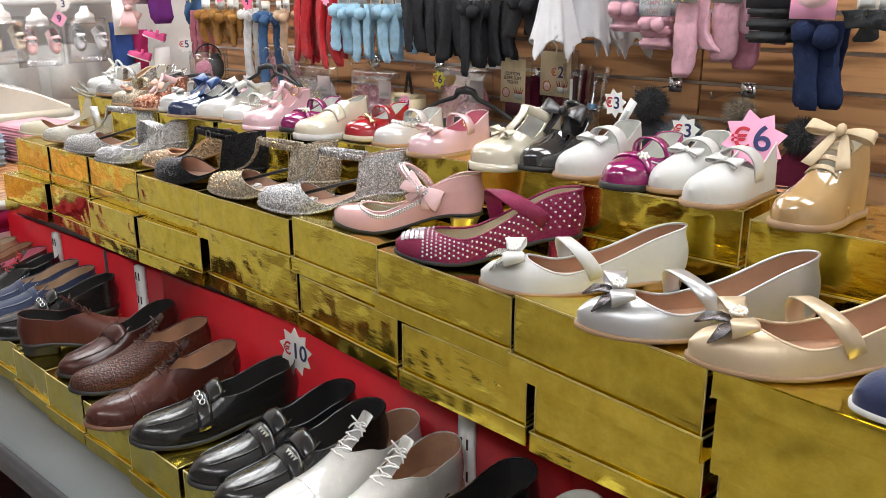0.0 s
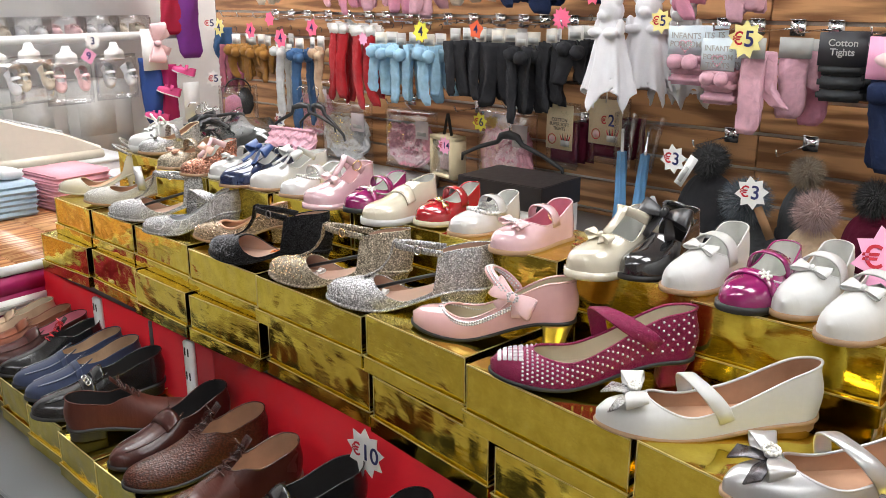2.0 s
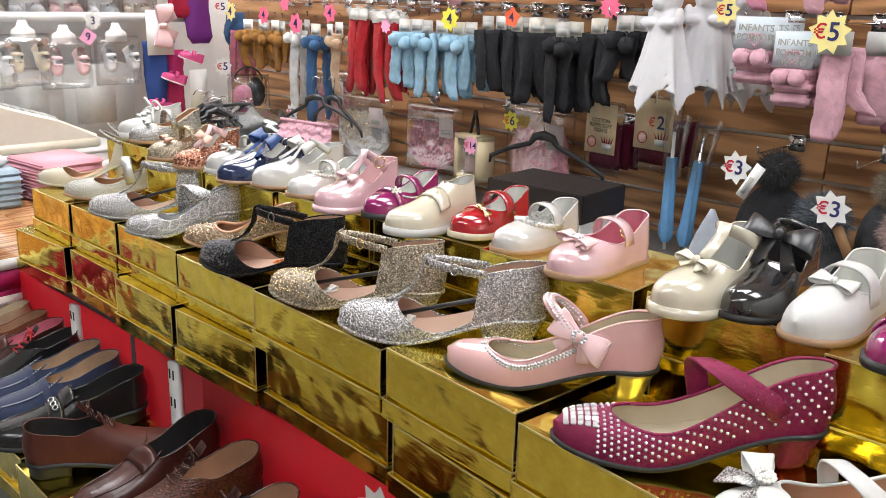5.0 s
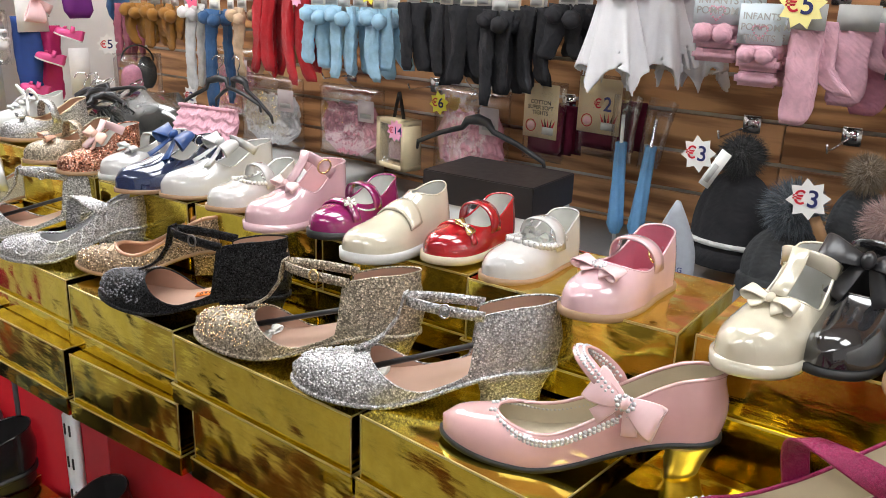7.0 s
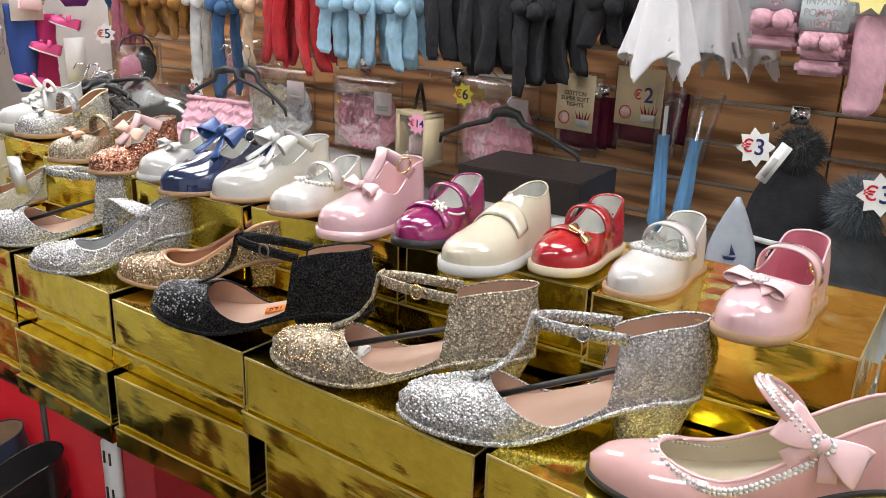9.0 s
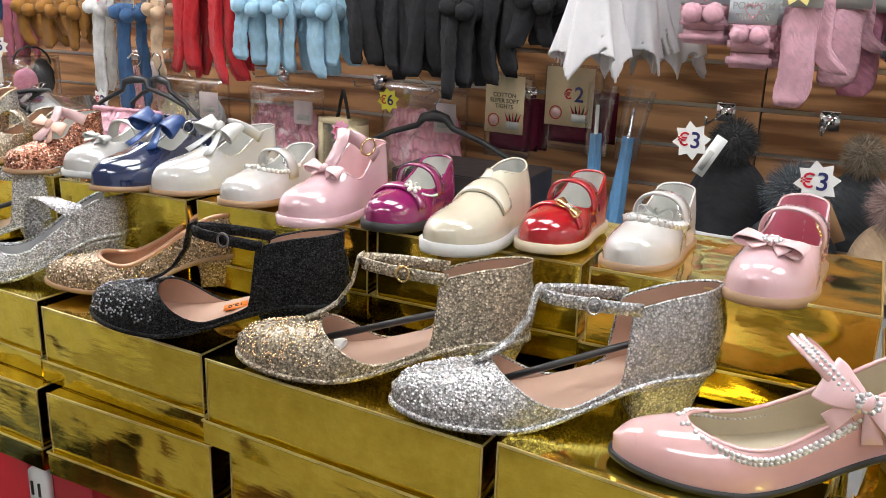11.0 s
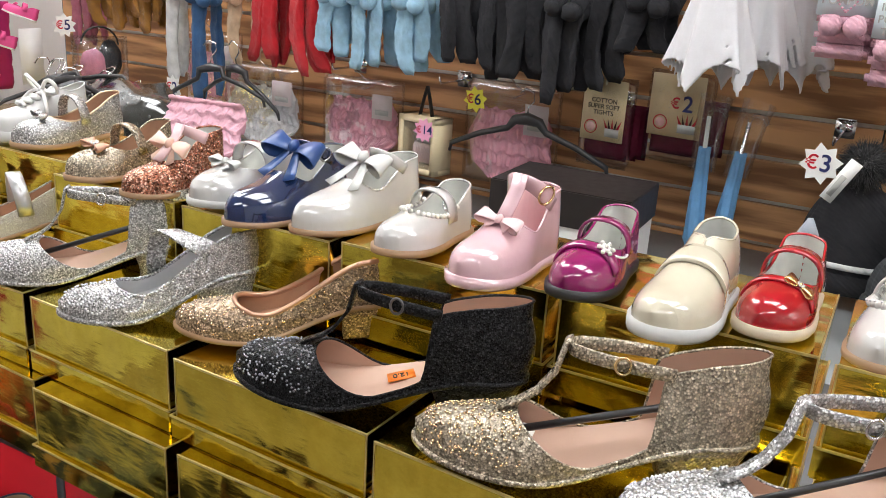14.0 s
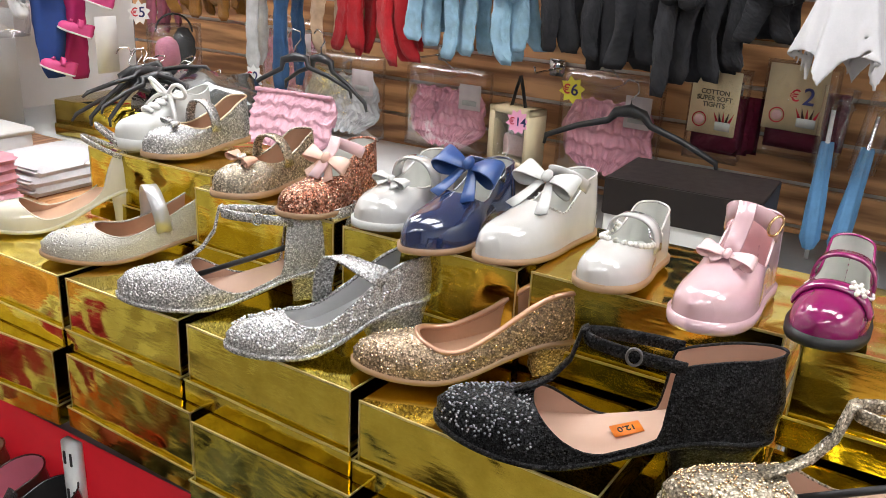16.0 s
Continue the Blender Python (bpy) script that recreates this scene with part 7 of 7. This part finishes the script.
def bootie_bag(y, z, mat, label, x=-3.13):
    t = thing("bootie_pack", label, "baby shoes", pose(x, y, z, 0, 0, 90 + rng.uniform(-8, 8)), "packs of baby booties")
    for k in (-1, 1):
        bootie(mat, t, pose(0.036 * k, 0.012, -0.012, 0, 62, -90 + 8 * k))
    part("bag", pillow(0.165, 0.16, 0.075, 10, 0.004, int(y * 100)), CLEAR, t, "clear plastic bag").location = (0, 0, -0.05)
    c = part("header_card", prism([(-0.04, 0), (0.04, 0), (0.036, 0.03), (0.02, 0.04), (0.012, 0.06), (-0.012, 0.06), (-0.02, 0.04), (-0.036, 0.03)], 0.0015), WHITE_CARD, t, "white shaped header card")
    c.location = (0, 0, 0.012)


bootie_bag(1.14, 1.27, FROST, "white baby booties in a clear bag")
bootie_bag(1.25, 1.28, CREAM_K, "cream baby booties in a clear box")
bootie_bag(1.375, 1.265, SATIN_PINK, "pink satin baby booties in a clear bag")
bootie_bag(1.55, 1.27, FROST, "white baby booties in a clear bag")
for z, row in ((1.362, (FROST, CREAM_K, FROST, SATIN_PINK, FROST, CREAM_K)), (1.517, (FROST, FROST, PALE_PINK_K, FROST, CREAM_K, FROST))):
    for k, m in enumerate(row):
        t = thing("baby_bootie_pair", "pale baby booties in a clear pack on a shelf", "baby shoes", pose(-3.25, 1.06 + 0.125 * k, z, 0, 0, 90), "baby booties on shelves")
        for s in (-1, 1):
            bootie(m, t, pose(0.03 * s, 0.045, 0.004, 0, 0, -90 + 6 * s))
        part("wrapper", B((-0.058, -0.06, 0.002), (0.058, 0.05, 0.07), 0.006), CLEAR, t, "clear pack")
star_tag(-3.10, 1.44, 1.30, 0.03, PALE_PINK_CARD, "9", 4, 90)
star_tag(-3.10, 1.46, 1.35, 0.03, WHITE_CARD, "3", 9, 90)
t = thing("bow_headband", "large pale pink fabric bow on the side wall", "hair bow", pose(-3.10, 1.70, 1.335, 0, 0, 90))
part("bow", bow_mesh(0.07, 0.4, 0.8, 0.25, 0.9), SATIN_PINK, t).matrix_basis = pose(0, 0, 0, 90, 0, 0)
part("card", B((-0.05, 0.012, -0.1), (0.05, 0.014, 0.05), 0.0005), WHITE_CARD, t)
for y, z0, z1, w, m, lb in ((1.69, 1.03, 1.28, 0.09, plain("royal blue cloth", (0.02, 0.06, 0.24), 0.8, 0, 0.2), "royal blue"), (1.76, 1.02, 1.25, 0.07, plain("magenta cloth", (0.42, 0.012, 0.12), 0.7, 0, 0.2), "magenta"), (1.86, 1.27, 1.6, 0.12, plain("purple cloth", (0.16, 0.02, 0.22), 0.7, 0, 0.2), "purple"), (1.80, 1.36, 1.6, 0.09, plain("crimson net", (0.38, 0.006, 0.04), 0.8, 0, 0.2), "crimson"), (2.02, 1.25, 1.38, 0.08, BLUE_K, "denim blue")):
    t = thing("hanging_garment", lb + " child's garment hanging on the side wall", "clothing", pose(-3.14, y, 0, 0, 0, 90), "hanging garments")
    part("cloth", sock_body(w, z1, z0, 0.01, 0.4, 0.05, int(y * 50), 0.2), m, t)
    part("hanger_loop", tube(bmesh.new(), [(0, 0, z1), (0, 0, z1 + 0.02), (0.01, 0, z1 + 0.03)], 0.002, 6), CHROME, t)
PINK_TRAINER = plain("bright pink fabric", (0.62, 0.06, 0.22), 0.6, 0, 0.2, 80, 0.4)
for y, z in ((1.76, 1.13), (1.83, 1.20), (1.70, 1.04)):
    t = thing("baby_trainer", "small pink and white baby trainer on the wall", "shoe", pose(-3.07, y, z, 0, 20, 60), "baby trainers")
    bootie(PINK_TRAINER, t, pose(0, 0, 0, 0, 0, 180))
t = thing("white_plaque", "blank white card on the side wall", "card", pose(-3.12, 1.845, 1.105, 0, 0, 90))
part("card", B((-0.035, 0, -0.075), (0.035, 0.002, 0.075), 0.0005), WHITE_CARD, t)
star_tag(-3.08, 1.925, 1.19, 0.034, WHITE_CARD, "€5", 9, 75)
star_tag(-3.08, 1.925, 1.40, 0.032, WHITE_CARD, "€5", 9, 75)
t = thing("pram_shoe_pack", "pink and black baby shoes in an oval clear pack", "baby shoes", pose(-3.02, 1.99, 1.08, 0, 0, 60))
part("shoe_body", fluff(0.045, 3, 0.05, 9, (0.8, 0.6, 1.1)), PINK_K, t).location = (-0.02, 0, 0)
part("shoe_body", fluff(0.045, 3, 0.05, 8, (0.7, 0.6, 1.2)), GREY_K, t).location = (0.028, 0.01, 0.02)
part("handle", tube(bmesh.new(), [(0.05 * math.cos(q), 0, 0.06 + 0.05 * math.sin(q)) for q in [math.pi * k / 10 for k in range(11)]], 0.003, 6), BLACK_PLASTIC, t)
part("pack", pillow(0.15, 0.17, 0.07, 10, 0.003, 2), CLEAR, t)
t = thing("gold_display_box", "gold foil box on the low shelf by the side wall", "shoe box", pose(-3.05, 1.62, 0.905, 0, 0, 6))
part("body", B((0, 0, 0), (0.34, 0.28, 0.09), 0.0015), GOLD, t)
part("lid", B((-0.003, -0.003, 0.001), (0.343, 0.283, 0.03), 0.0015), GOLD, t)
t = thing("side_counter", "white topped cabinet by the side wall", "cabinet", pose(-3.40, 1.62, 0))
part("carcass", B((0, 0, 0), (1.28, 0.54, 0.86), 0.003), WALL, t)
part("top", B((-0.005, -0.005, 0.862), (1.29, 0.545, 0.902), 0.002), WHITE_STEEL, t)
t = thing("plastic_crate", "white plastic crate standing on the floor under the shelf", "crate", pose(-1.52, 0.40, 0.0, 0, 0, 12))
part("crate_body", B((-0.1, -0.06, 0), (0.1, 0.1, 0.46), 0.006), WHITE_CARD, t)
part("rim", B((-0.106, -0.066, 0.455), (0.106, 0.106, 0.475), 0.004), WHITE_STEEL, t)

# ---- slatwall boards, last ----
PITCH, FIRST = 0.0925, 1.162
slat_mesh = {}
for k in range(-12, 17):
    z = FIRST + PITCH * k
    if z + PITCH > ZC:
        break
    for xa, xb in ((X0 + 0.002, -1.012), (-1.008, 0.80), (0.804, X1 - 0.002)):
        key = round(xb - xa, 3)
        if key not in slat_mesh:
            slat_mesh[key] = finish("slat_board", B((0, 0, 0.004), (xb - xa, 0.02, PITCH - 0.006), 0.0012), SLAT, False)
        ob = new("slat_board", slat_mesh[key])
        ob.parent = north
        ob.location = (xa, Y1, z)
    ob = new("groove_insert", finish("groove_insert", B((X0 + 0.003, Y1 + 0.012, z - 0.0055), (X1 - 0.003, Y1 + 0.02, z + 0.003)), ALU, False))
    ob.parent = north
